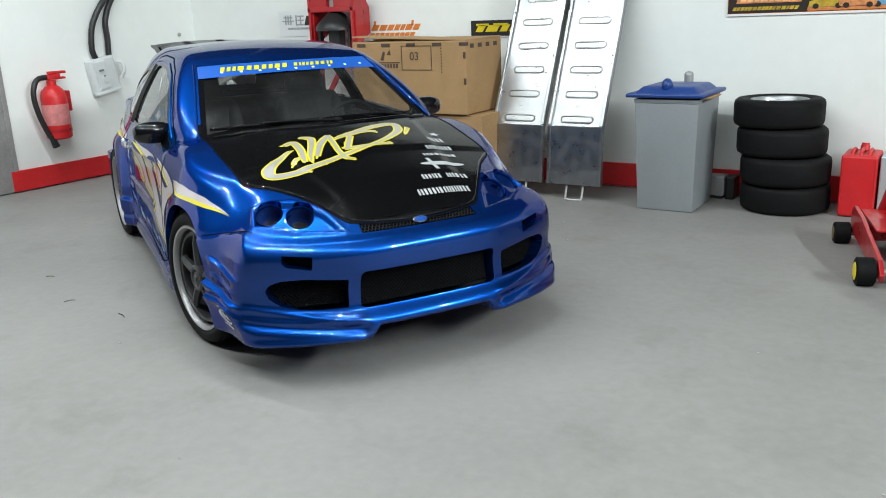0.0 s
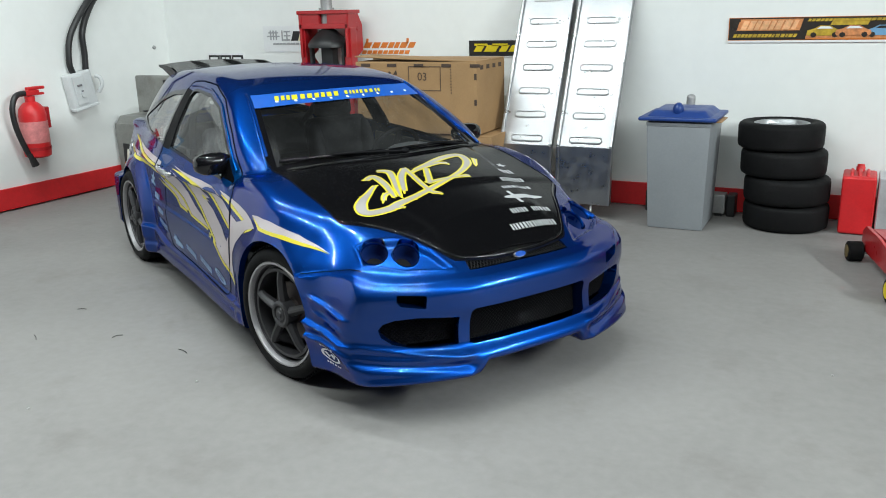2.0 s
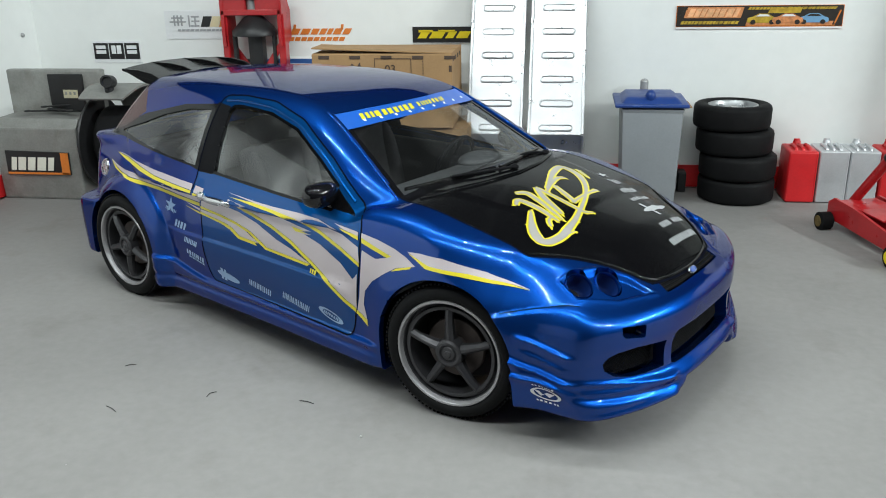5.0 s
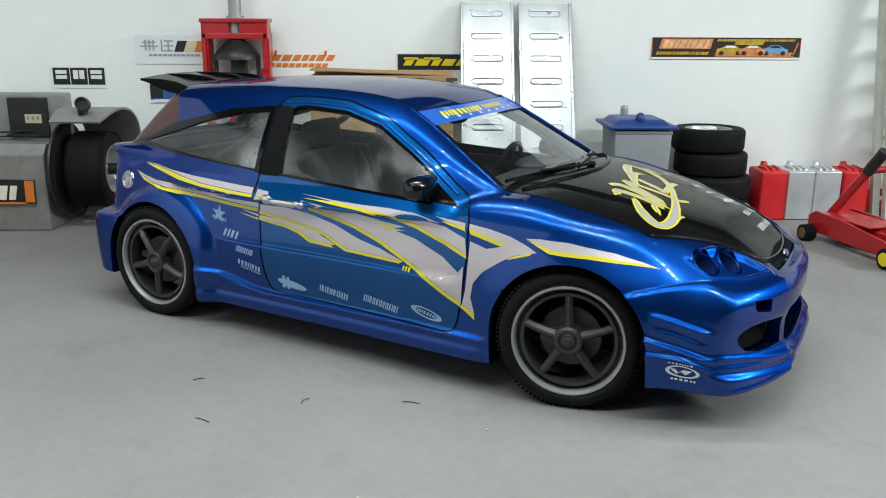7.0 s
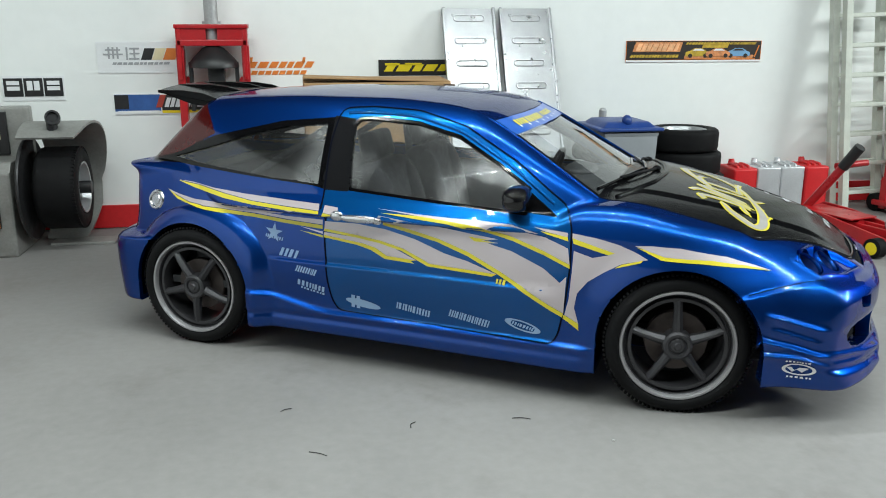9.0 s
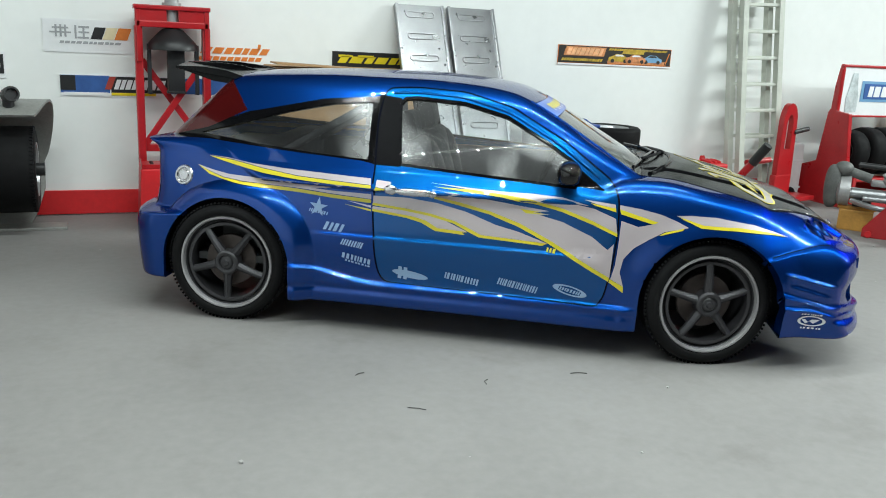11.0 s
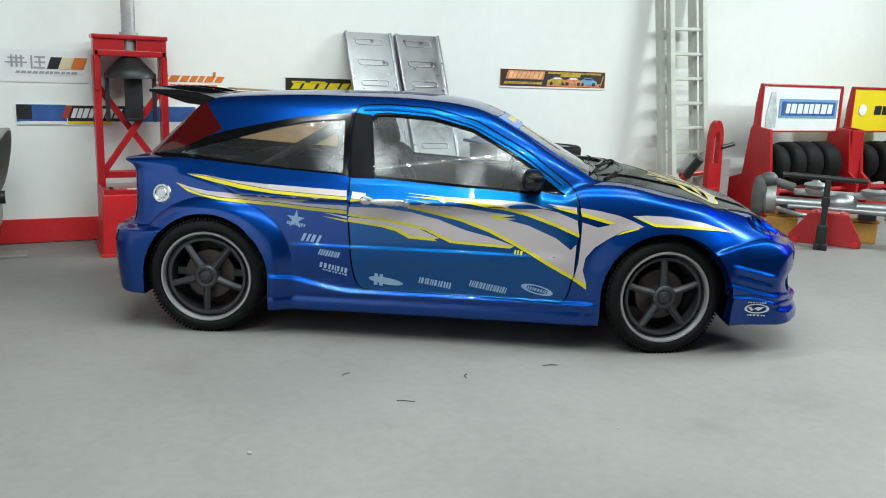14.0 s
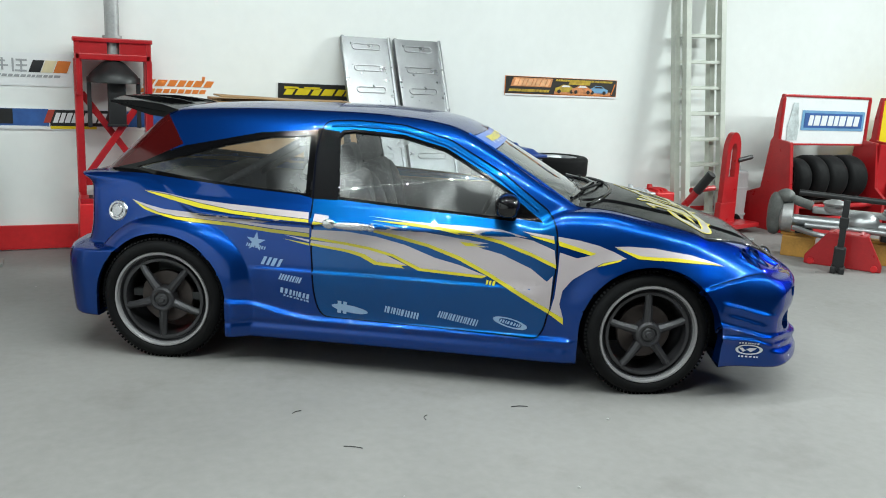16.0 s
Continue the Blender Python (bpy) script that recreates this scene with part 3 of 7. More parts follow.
def pod_region(c):
    return (lambda p: np.hypot(p[:, 0] - c[0], np.abs(p[:, 1]) - c[1]) - POD_R), (lambda p, n: (p[:, 2] > 0.55) & (n[:, 2] > 0.1))


_side = lambda p, n: (np.abs(p[:, 1]) > 0.3) & (np.abs(n[:, 1]) > 0.2)
regions = {
    "arch": (arch_gap, lambda p, n: (np.abs(p[:, 1]) > 0.45) & (p[:, 2] < 0.8)),
    "door": seen_side(DOOR),
    "bumper": (lambda p: p[:, 2] - seam(p[:, 0]), lambda p, n: p[:, 0] > 1.5),
    "bonnet": ((lambda p: polygon_gap(p[:, 0], p[:, 1], BONNET)), lambda p, n: (n[:, 2] > 0.3) & (p[:, 2] > 0.6)),
    "nose_grille": seen_front(NOSE_GRILLE),
    "screen": ((lambda p: polygon_gap(p[:, 1], p[:, 2], SCREEN)), lambda p, n: (p[:, 0] > 0.2) & (p[:, 0] < 1.1) & (n[:, 0] > 0.2)),
    "screen_clear": ((lambda p: polygon_gap(p[:, 1], p[:, 2], SCREEN) + 0.026), lambda p, n: (p[:, 0] > 0.2) & (p[:, 0] < 1.1) & (n[:, 0] > 0.2)),
    "rear_glass": ((lambda p: polygon_gap(p[:, 1], p[:, 2], REAR_GLASS)), lambda p, n: (p[:, 0] < -1.2) & (n[:, 0] < -0.2)),
    "trim_door": (TRIM_D, _side), "trim_quarter": (TRIM_Q, _side), "pillar": seen_side(PILLAR), "sail": seen_side(SAIL),
    "door_glass": seen_side(DOOR_GLASS), "quarter": seen_side(QUARTER), "lamp_rear": seen_side(LAMP_REAR, 0.2),
    "pod_a": pod_region(POD_A), "pod_b": pod_region(POD_B),
    "grille": seen_front(GRILLE), "duct": seen_front_both(DUCT), "slot": seen_front_both(SLOT),
}
normals = body_normal(skin)
for gap, where in regions.values():
    for _ in range(2):
        near = where(skin, normals)
        d = np.where(near, gap(skin), 9.0)
        pick = np.abs(d) < 0.62 * H
        if not pick.any():
            continue
        q, e = skin[pick], 0.003
        g = np.stack([(gap(q + e * np.eye(3)[k]) - gap(q - e * np.eye(3)[k])) / (2 * e) for k in range(3)], 1)
        g -= normals[pick] * (g * normals[pick]).sum(1, keepdims=True)
        skin[pick] = settle(q - (d[pick] / np.maximum((g * g).sum(1), 0.3))[:, None] * g, 2)
normals = body_normal(skin)
mid = skin[quads].mean(1)
mid_n = normals[quads].mean(1)
within = {key: (gap(mid) < 0) & where(mid, mid_n) for key, (gap, where) in regions.items()}
label_of = np.full(len(quads), "body_shell", dtype=object)
label_of[within["bumper"]] = "front_bumper"
label_of[within["bonnet"] & ~within["bumper"]] = "bonnet"
label_of[within["door"]] = "door"
for key in ("trim_door", "trim_quarter", "sail"):
    label_of[within[key]] = "window_trim"
label_of[within["pillar"]] = "pillar_cover"
label_of[within["lamp_rear"]] = "tail_lamp"
for key, name in (("screen", "windscreen"), ("rear_glass", "rear_glass"), ("door_glass", "door_glass"), ("quarter", "quarter_glass")):
    label_of[within[key]] = name
label_of[within["screen"] & ~within["screen_clear"]] = "screen_surround"
label_of[within["sail"]] = "window_trim"
for key in ("arch", "pod_a", "pod_b", "grille", "duct", "slot", "nose_grille"):
    label_of[within[key]] = ""


def skin_part(name, chosen, material_, parent, label="", sink=0.0, edge=0.03):
    """Cuts the chosen faces out of the skin as one sheet with turned-in edges."""
    f = quads[chosen]
    used, inv = np.unique(f, return_inverse=True)
    f = inv.reshape(-1, 4)
    p, n = skin[used] - normals[used] * sink, normals[used]
    verts, faces = [p], [f]
    if edge:
        e = np.concatenate([f[:, [0, 1]], f[:, [1, 2]], f[:, [2, 3]], f[:, [3, 0]]])
        key = np.sort(e, 1)
        _, first, cnt = np.unique(key[:, 0] * 10**7 + key[:, 1], return_index=True, return_counts=True)
        rim = e[first[cnt == 1]]
        rv, rinv = np.unique(rim, return_inverse=True)
        rim = rinv.reshape(-1, 2)
        base, k = len(p), len(rv)
        verts += [p[rv], p[rv] - n[rv] * edge]
        faces.append(np.stack([rim[:, 1] + base, rim[:, 0] + base, rim[:, 0] + base + k, rim[:, 1] + base + k], 1))
    verts, faces = np.concatenate(verts), np.concatenate(faces)
    me = mesh_from(name, verts * U, faces.tolist())
    allowed = np.zeros((len(verts), 3))
    allowed[: len(p)] = n
    me.normals_split_custom_set_from_vertices([tuple(v) for v in allowed])
    me.materials.append(material_)
    ob = new(name, me)
    ob.parent = parent
    if label:
        ob["label"] = label
    return ob


car = thing("model_car", "metallic blue three-door hatchback model car with black bonnet and flame stripes", "car", 0.400, 0.727, 0, -29.4)
right, left = mid[:, 1] < 0, mid[:, 1] >= 0
is_ = lambda name: label_of == name
M_RED_LENS = material("dark_red_lens", (0.046, 0.003, 0.003), 0.12, vary=0.1, coat=0.35, rough_vary=0.02, spec=0.2)
shell = skin_part("body_shell", is_("body_shell"), M_PAINT, car, "glossy metallic blue body shell")
bumper = skin_part("front_bumper", is_("front_bumper"), M_PAINT, car, "deep blue front bumper with air openings", edge=0.06)
bonnet = skin_part("bonnet", is_("bonnet"), M_BLACK_GLOSS, car, "gloss black bonnet")
doors = {}
for side, name in ((right, "right"), (left, "left")):
    doors[name] = skin_part("door", is_("door") & side, M_DOOR_PAINT, car, "lighter blue metallic door")
    skin_part("door_glass", is_("door_glass") & side, M_GLASS, doors[name], "clear side window", sink=0.010, edge=0)
    skin_part("quarter_glass", is_("quarter_glass") & side, M_GLASS, car, "clear rear quarter window", sink=0.006, edge=0)
    skin_part("window_trim", is_("window_trim") & side, M_TRIM_GLOSS, car, "gloss black window surround", edge=0.02)
    skin_part("pillar_cover", is_("pillar_cover") & side, M_BLACK_TRIM, car, "matt black pillar cover", edge=0.02)
    skin_part("tail_lamp", is_("tail_lamp") & side, M_RED_LENS, car, "dark red tail lamp")
screen = skin_part("windscreen", is_("windscreen"), M_SCREEN, car, "clear windscreen", sink=0.008, edge=0)
skin_part("screen_surround", is_("screen_surround"), M_BLACK_SHINE, car, "glossy black windscreen surround", sink=0.004, edge=0.01)
skin_part("rear_glass", is_("rear_glass"), M_GLASS, car, "rear window", sink=0.006, edge=0)

# headlamp buckets sunk into the lamp recesses
# cup blue is darker than the shell's: the recess's shade is in the colour
M_BUCKET = material("dark_blue_bucket", (0.002, 0.020, 0.12), 0.45, vary=0.1, coat=0.15)
for sign in (-1, 1):
    for cx, cy in (POD_A, POD_B):
        at = on_top([cx], [cy * sign])[0]
        nrm = body_normal(at[None])[0]
        axis = (Vector(nrm) + Vector((0.25, 0, 0))).normalized()
        pm = Matrix.Translation(Vector(at) - Vector(nrm) * 0.002) @ axis.to_track_quat("Z", "Y").to_matrix().to_4x4()
        cup = lathe([(0.060, 0.006), (0.058, -0.03), (0.052, -0.070), (0.040, -0.098), (0, -0.104)], 36, pm)
        lamp = part("headlamp", cup, M_BUCKET, car, "dark blue round headlamp bucket", smooth=True, sharp=60)
        part("bezel", lathe([(0.058, -0.012), (0.0585, 0.002), (0.0605, 0.004), (0.0635, 0.001), (0.065, -0.012)], 40, pm, close=True), M_PAINT, lamp, "raised blue rim", smooth=True, sharp=60)
        # dark disc painted in for the shade at the cup's bottom
        part("reflector", lathe([(0, -0.084), (0.034, -0.085), (0.042, -0.094)], 24, pm), M_DARK, lamp, smooth=True)

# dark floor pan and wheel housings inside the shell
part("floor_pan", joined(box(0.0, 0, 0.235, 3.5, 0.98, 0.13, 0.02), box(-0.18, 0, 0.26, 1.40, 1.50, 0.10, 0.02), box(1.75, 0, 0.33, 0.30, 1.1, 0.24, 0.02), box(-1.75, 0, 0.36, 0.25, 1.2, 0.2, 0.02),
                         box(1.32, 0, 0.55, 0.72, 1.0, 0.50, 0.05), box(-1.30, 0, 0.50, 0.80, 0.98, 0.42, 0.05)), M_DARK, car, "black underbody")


# ---- wheels ----
def wheel(hx, hy, turn, sign, steer=0.0):
    """One wheel: a five-spoke rim with its tyre, lip, hub cap and brake."""
    m = Matrix.Translation((hx, hy, HUB_Z)) @ Matrix.Rotation(radians(steer), 4, "Z") @ Matrix.Scale(1.008, 4) @ (Matrix.Rotation(radians(90), 4, "X") if sign < 0 else Matrix.Rotation(radians(-90), 4, "X"))
    # in wheel space z points outwards, 0 at the hub's face
    spokes = []
    for k in range(5):
        bm = bmesh.new()
        ang = radians(turn + 72 * k)
        rows = []
        for r, w, zf, zb in ((0.045, 0.027, 0.000, -0.05), (0.10, 0.022, 0.002, -0.035), (0.17, 0.019, 0.000, -0.032), (0.212, 0.021, -0.010, -0.038)):
            rows.append([bm.verts.new((r, s * w * q, z)) for s, q, z in ((-1, 1, zb), (-1, 0.95, zf - 0.016), (-1, 0.28, zf), (1, 0.28, zf), (1, 0.95, zf - 0.016), (1, 1, zb))])
        for p, q in zip(rows, rows[1:]):
            for i in range(6):
                bm.faces.new((p[i], p[(i + 1) % 6], q[(i + 1) % 6], q[i]))
        bm.faces.new(rows[0]), bm.faces.new(rows[-1][::-1])
        bmesh.ops.transform(bm, matrix=Matrix.Rotation(ang, 4, "Z"), verts=bm.verts)
        spokes.append(bm)
    hub = lathe([(0, -0.002), (0.040, -0.002), (0.044, 0.008), (0.056, 0.010), (0.066, 0.002), (0.070, -0.05), (0, -0.05)], 36)
    barrel = lathe([(0.247, -0.010), (0.240, -0.016), (0.234, -0.034), (0.226, -0.036), (0.222, -0.014), (0.207, -0.014), (0.203, -0.030), (0.208, -0.10), (0.205, -0.20), (0.215, -0.20), (0.238, -0.05), (0.249, -0.012)], 56, close=True)
    rim = joined(hub, barrel)
    bmesh.ops.transform(rim, matrix=m, verts=rim.verts)
    w = part("wheel", rim, M_RIM, car, "dark gunmetal five-spoke wheel", smooth=True, sharp=28)
    for bm in spokes:
        bmesh.ops.transform(bm, matrix=m, verts=bm.verts)
        part("spoke", bm, M_RIM, w, smooth=True, sharp=28)
    lip = lathe([(0.243, -0.016), (0.2445, 0.004), (0.249, 0.011), (0.258, 0.012), (0.263, 0.004), (0.262, -0.016)], 72, m, close=True)
    part("rim_lip", lip, M_RIM_LIP, w, "worn silver rim edge", smooth=True)
    tyre_prof = [(0.258, -0.005), (0.264, 0.010), (0.278, 0.018), (0.296, 0.018), (0.312, 0.008), (0.322, -0.006), (0.327, -0.024), (0.328, -0.06), (0.328, -0.16), (0.326, -0.20), (0.316, -0.225), (0.290, -0.235), (0.262, -0.225), (0.255, -0.10)]
    part("tyre", lathe(tyre_prof, 84, m, close=True), M_TYRE, w, "black low-profile tyre", smooth=True, sharp=50)
    # shallow tread cuts round the shoulder
    cuts = bmesh.new()
    for k in range(96):
        a = 2 * math.pi * k / 96
        bmesh.ops.create_cube(cuts, size=1, matrix=Matrix.Rotation(a, 4, "Z") @ Matrix.Translation((0.3235, 0, -0.022)) @ Matrix.Rotation(radians(32), 4, "Y") @ Matrix.Diagonal((0.010, 0.011, 0.034, 1)))
    bmesh.ops.transform(cuts, matrix=m, verts=cuts.verts)
    tagged(part("tread", cuts, M_TYRE, w, "raised tread round the tyre shoulder"), kind="stuff")
    cap = joined(lathe([(0, 0.014), (0.014, 0.014), (0.018, 0.008), (0.030, 0.006), (0.036, 0.0)], 24, m))
    part("hub_cap", cap, M_RIM, w, "round hub cap", smooth=True)
    disc = lathe([(0, -0.050), (0.060, -0.050), (0.064, -0.075), (0.140, -0.075), (0.144, -0.08), (0.144, -0.10), (0, -0.10)], 48, m)
    part("brake_disc", disc, material("brake_disc_metal", (0.070, 0.056, 0.052), 0.5, metal=0.5, vary=0.2, size=8), w, "dull brake disc", smooth=True)
    return w


for hx, turn in ((HUB_X, 92), (-HUB_X, 268)):
    for sign in (-1, 1):
        hub_y = sign * (HUB_Y + (0.012 if hx > 0 else -0.002))
        wheel(hx, hub_y, turn if sign < 0 else -turn, sign, 11.0 if hx > 0 else 0.0)

# ---- livery and panel joints ----
M_SILVER_DECAL = material("silver_stripe_film", (0.52, 0.455, 0.475), 0.38, metal=0.35, vary=0.05, size=2, fine=300, coat=0.6, rough_vary=0.03)
M_YELLOW_DECAL = material("yellow_stripe_film", (0.62, 0.53, 0.015), 0.40, vary=0.05, size=3, fine=200, coat=0.5, rough_vary=0.03)
M_WHITE_DECAL = material("white_print", (0.74, 0.76, 0.80), 0.5, vary=0.06, size=4, fine=200)
M_GREY_DECAL = material("pale_blue_grey_print", (0.24, 0.36, 0.54), 0.5, vary=0.08, size=4, fine=200)
M_BONNET_PRINT = material("light_grey_print", (0.33, 0.34, 0.35), 0.5, vary=0.08, size=4, fine=200)
M_GAP = material("panel_gap", (0.002, 0.003, 0.008), 0.8, vary=0.1, spec=0.03)
M_CHROME = material("satin_silver_plating", (0.62, 0.62, 0.64), 0.24, metal=1.0, vary=0.06, size=6, fine=90)


def wrap(bm, chart, lift, step=0.03):
    """Lays a flat drawing (x, y) onto the skin through a chart."""
    bmesh.ops.triangulate(bm, faces=bm.faces[:])
    for axis in (0, 1):
        lo, hi = min(v.co[axis] for v in bm.verts), max(v.co[axis] for v in bm.verts)
        for k in range(1, int((hi - lo) / step) + 1):
            n = Vector((1, 0, 0)) if axis == 0 else Vector((0, 1, 0))
            bmesh.ops.bisect_plane(bm, geom=bm.verts[:] + bm.edges[:] + bm.faces[:], plane_co=n * (lo + k * step), plane_no=n)
    uv = np.array([(v.co.x, v.co.y) for v in bm.verts])
    p = chart(uv[:, 0], uv[:, 1])
    p = p + body_normal(p) * lift
    for v, q in zip(bm.verts, p):
        v.co = q
    return bm


def sheet(outline):
    bm = bmesh.new()
    bm.faces.new([bm.verts.new((u, v, 0)) for u, v in outline])
    return bm


def decal(name, outlines, chart, material_, parent, label="", lift=0.002, step=0.03):
    bms = [o if isinstance(o, bmesh.types.BMesh) else sheet(o) for o in outlines]
    bm = wrap(joined(*bms), chart, lift, step)
    me_bm = bm
    bmesh.ops.transform(me_bm, matrix=Matrix.Scale(U, 4), verts=me_bm.verts)
    me = bpy.data.meshes.new(name)
    me_bm.to_mesh(me)
    me_bm.free()
    me.polygons.foreach_set("use_smooth", [True] * len(me.polygons))
    me.materials.append(material_)
    ob = new(name, me)
    ob.parent = parent
    if label:
        ob["label"] = label
    return ob


def stroke(points, wide):
    """A flat band along a line, as a drawing; wide may be a list of widths."""
    pts = [Vector((u, v)) for u, v in points]
    if len(pts) > 2:
        fine, ws = [], []
        wl = wide if isinstance(wide, (list, tuple)) else [wide] * len(pts)
        for i in range(len(pts) - 1):
            p0, p1, p2, p3 = pts[max(i - 1, 0)], pts[i], pts[i + 1], pts[min(i + 2, len(pts) - 1)]
            for k in range(5):
                t = k / 5
                fine.append(0.5 * ((2 * p1) + (p2 - p0) * t + (2 * p0 - 5 * p1 + 4 * p2 - p3) * t * t + (3 * p1 - p0 - 3 * p2 + p3) * t ** 3))
                ws.append(wl[i] * (1 - t) + wl[i + 1] * t)
        fine.append(pts[-1])
        ws.append(wl[-1])
    else:
        fine, ws = pts, (list(wide) if isinstance(wide, (list, tuple)) else [wide] * len(pts))
    bm = bmesh.new()
    rows = []
    for i, p in enumerate(fine):
        d = (fine[min(i + 1, len(fine) - 1)] - fine[max(i - 1, 0)]).normalized()
        n = Vector((-d.y, d.x)) * ws[i] / 2
        rows.append((bm.verts.new((p.x + n.x, p.y + n.y, 0)), bm.verts.new((p.x - n.x, p.y - n.y, 0))))
    for (a, b), (c, d) in zip(rows, rows[1:]):
        bm.faces.new((a, b, d, c))
    return bm


def ribbon(name, points, chart, wide, parent, closed=True, material_=None, lift=0.0012):
    """A dark joint line along an outline on the skin."""
    pts = list(points) + ([points[0]] if closed else [])
    dense = []
    for (a, b), (c, d) in zip(pts, pts[1:]):
        n = max(2, int(math.hypot(c - a, d - b) / 0.02))
        dense += [(a + (c - a) * k / n, b + (d - b) * k / n) for k in range(n)]
    if not closed:
        dense.append(pts[-1])
    uv = np.array(dense)
    p = chart(uv[:, 0], uv[:, 1])
    for _ in range(2):
        q = p.copy()
        q[1:-1] = (p[:-2] + p[1:-1] * 2 + p[2:]) / 4
        if closed:
            q[0] = (p[-1] + 2 * p[0] + p[1]) / 4
            q[-1] = (p[-2] + 2 * p[-1] + p[0]) / 4
        p = q
    p = settle(p, 2)
    nrm = body_normal(p)
    d = np.roll(p, -1, 0) - np.roll(p, 1, 0) if closed else np.gradient(p, axis=0)
    side = np.cross(nrm, d)
    side /= np.maximum(np.linalg.norm(side, axis=1, keepdims=True), 1e-9)
    a, b = p + side * wide / 2 + nrm * lift, p - side * wide / 2 + nrm * lift
    k = len(p)
    verts = np.concatenate([a, b])
    faces = [(i, (i + 1) % k, (i + 1) % k + k, i + k) for i in range(k if closed else k - 1)]
    me = mesh_from(name, verts * U, faces)
    me.materials.append(material_ or M_GAP)
    ob = new(name, me)
    ob.parent = parent
    return ob


def word(x, y, wide, high, slant=0.0, turn=0.0, letters_=8, seed=1, bold=0.0):
    """A line of unreadable print: upright bars of its size."""
    rng = random.Random(seed)
    bms = []
    cuts = [rng.uniform(0.6, 1.3) for _ in range(round(letters_ * 1.5))]
    total, at = sum(cuts), -wide / 2
    c, s = math.cos(turn), math.sin(turn)
    for w in cuts:
        step = w / total * wide
        a, b, h = at, at + step * (0.60 + bold), high / 2
        pts = [(a - slant * h, -h), (b - slant * h, -h), (b + slant * h, h), (a + slant * h, h)]
        bms.append(sheet([(x + u * c - v * s, y + u * s + v * c) for u, v in pts]))
        at += step
    return joined(*bms)


def oval(x, y, rx, ry, turn=0.0, n=28, inner=None):
    c, s = math.cos(turn), math.sin(turn)
    ring = lambda k: [(x + k * rx * math.cos(t) * c - k * ry * math.sin(t) * s, y + k * rx * math.cos(t) * s + k * ry * math.sin(t) * c) for t in [2 * math.pi * i / n for i in range(n)]]
    if inner is None:
        return sheet(ring(1))
    bm = bmesh.new()
    a, b = [[bm.verts.new((u, v, 0)) for u, v in ring(k)] for k in (1, inner)]
    for i in range(n):
        bm.faces.new((a[i], a[(i + 1) % n], b[(i + 1) % n], b[i]))
    return bm


def burst(x, y, r, turn=0.2, n=5):
    return sheet([(x + (r if k % 2 == 0 else r * 0.38) * math.cos(turn + math.pi * k / n), y + (r if k % 2 == 0 else r * 0.38) * math.sin(turn + math.pi * k / n)) for k in range(2 * n)])


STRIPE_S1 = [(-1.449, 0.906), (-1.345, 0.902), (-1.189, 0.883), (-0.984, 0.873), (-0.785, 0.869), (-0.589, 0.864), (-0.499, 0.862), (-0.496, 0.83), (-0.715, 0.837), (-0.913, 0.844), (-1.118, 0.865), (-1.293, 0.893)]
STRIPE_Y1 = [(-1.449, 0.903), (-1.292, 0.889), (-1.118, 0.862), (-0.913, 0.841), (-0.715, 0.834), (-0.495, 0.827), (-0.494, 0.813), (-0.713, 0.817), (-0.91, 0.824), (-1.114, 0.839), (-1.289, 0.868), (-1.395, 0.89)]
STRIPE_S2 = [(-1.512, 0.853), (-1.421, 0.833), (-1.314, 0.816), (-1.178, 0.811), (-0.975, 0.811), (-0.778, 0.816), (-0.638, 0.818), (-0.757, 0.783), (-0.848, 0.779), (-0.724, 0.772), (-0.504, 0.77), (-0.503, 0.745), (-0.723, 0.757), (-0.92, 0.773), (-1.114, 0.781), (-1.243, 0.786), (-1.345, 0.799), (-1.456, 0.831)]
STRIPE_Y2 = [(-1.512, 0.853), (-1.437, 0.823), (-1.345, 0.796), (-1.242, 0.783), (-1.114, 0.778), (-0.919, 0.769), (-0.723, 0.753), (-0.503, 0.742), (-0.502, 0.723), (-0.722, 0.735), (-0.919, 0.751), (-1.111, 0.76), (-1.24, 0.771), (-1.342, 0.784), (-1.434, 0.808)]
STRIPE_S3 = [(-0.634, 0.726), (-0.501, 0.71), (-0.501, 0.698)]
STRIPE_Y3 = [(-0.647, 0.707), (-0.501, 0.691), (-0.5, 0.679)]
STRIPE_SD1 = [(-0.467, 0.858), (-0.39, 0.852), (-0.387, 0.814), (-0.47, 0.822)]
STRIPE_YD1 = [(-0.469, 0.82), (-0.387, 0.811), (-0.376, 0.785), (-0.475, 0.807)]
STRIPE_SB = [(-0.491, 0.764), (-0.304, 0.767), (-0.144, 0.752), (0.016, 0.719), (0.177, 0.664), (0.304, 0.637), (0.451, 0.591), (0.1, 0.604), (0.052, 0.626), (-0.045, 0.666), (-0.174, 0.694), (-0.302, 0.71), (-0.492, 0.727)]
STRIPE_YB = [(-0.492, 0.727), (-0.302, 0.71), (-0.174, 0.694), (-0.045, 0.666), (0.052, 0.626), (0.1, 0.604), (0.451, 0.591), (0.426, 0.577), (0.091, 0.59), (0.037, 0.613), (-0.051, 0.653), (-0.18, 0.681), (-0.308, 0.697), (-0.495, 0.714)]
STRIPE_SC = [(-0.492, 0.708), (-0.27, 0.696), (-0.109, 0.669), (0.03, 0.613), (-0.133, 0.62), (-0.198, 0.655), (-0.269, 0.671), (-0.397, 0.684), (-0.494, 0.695)]
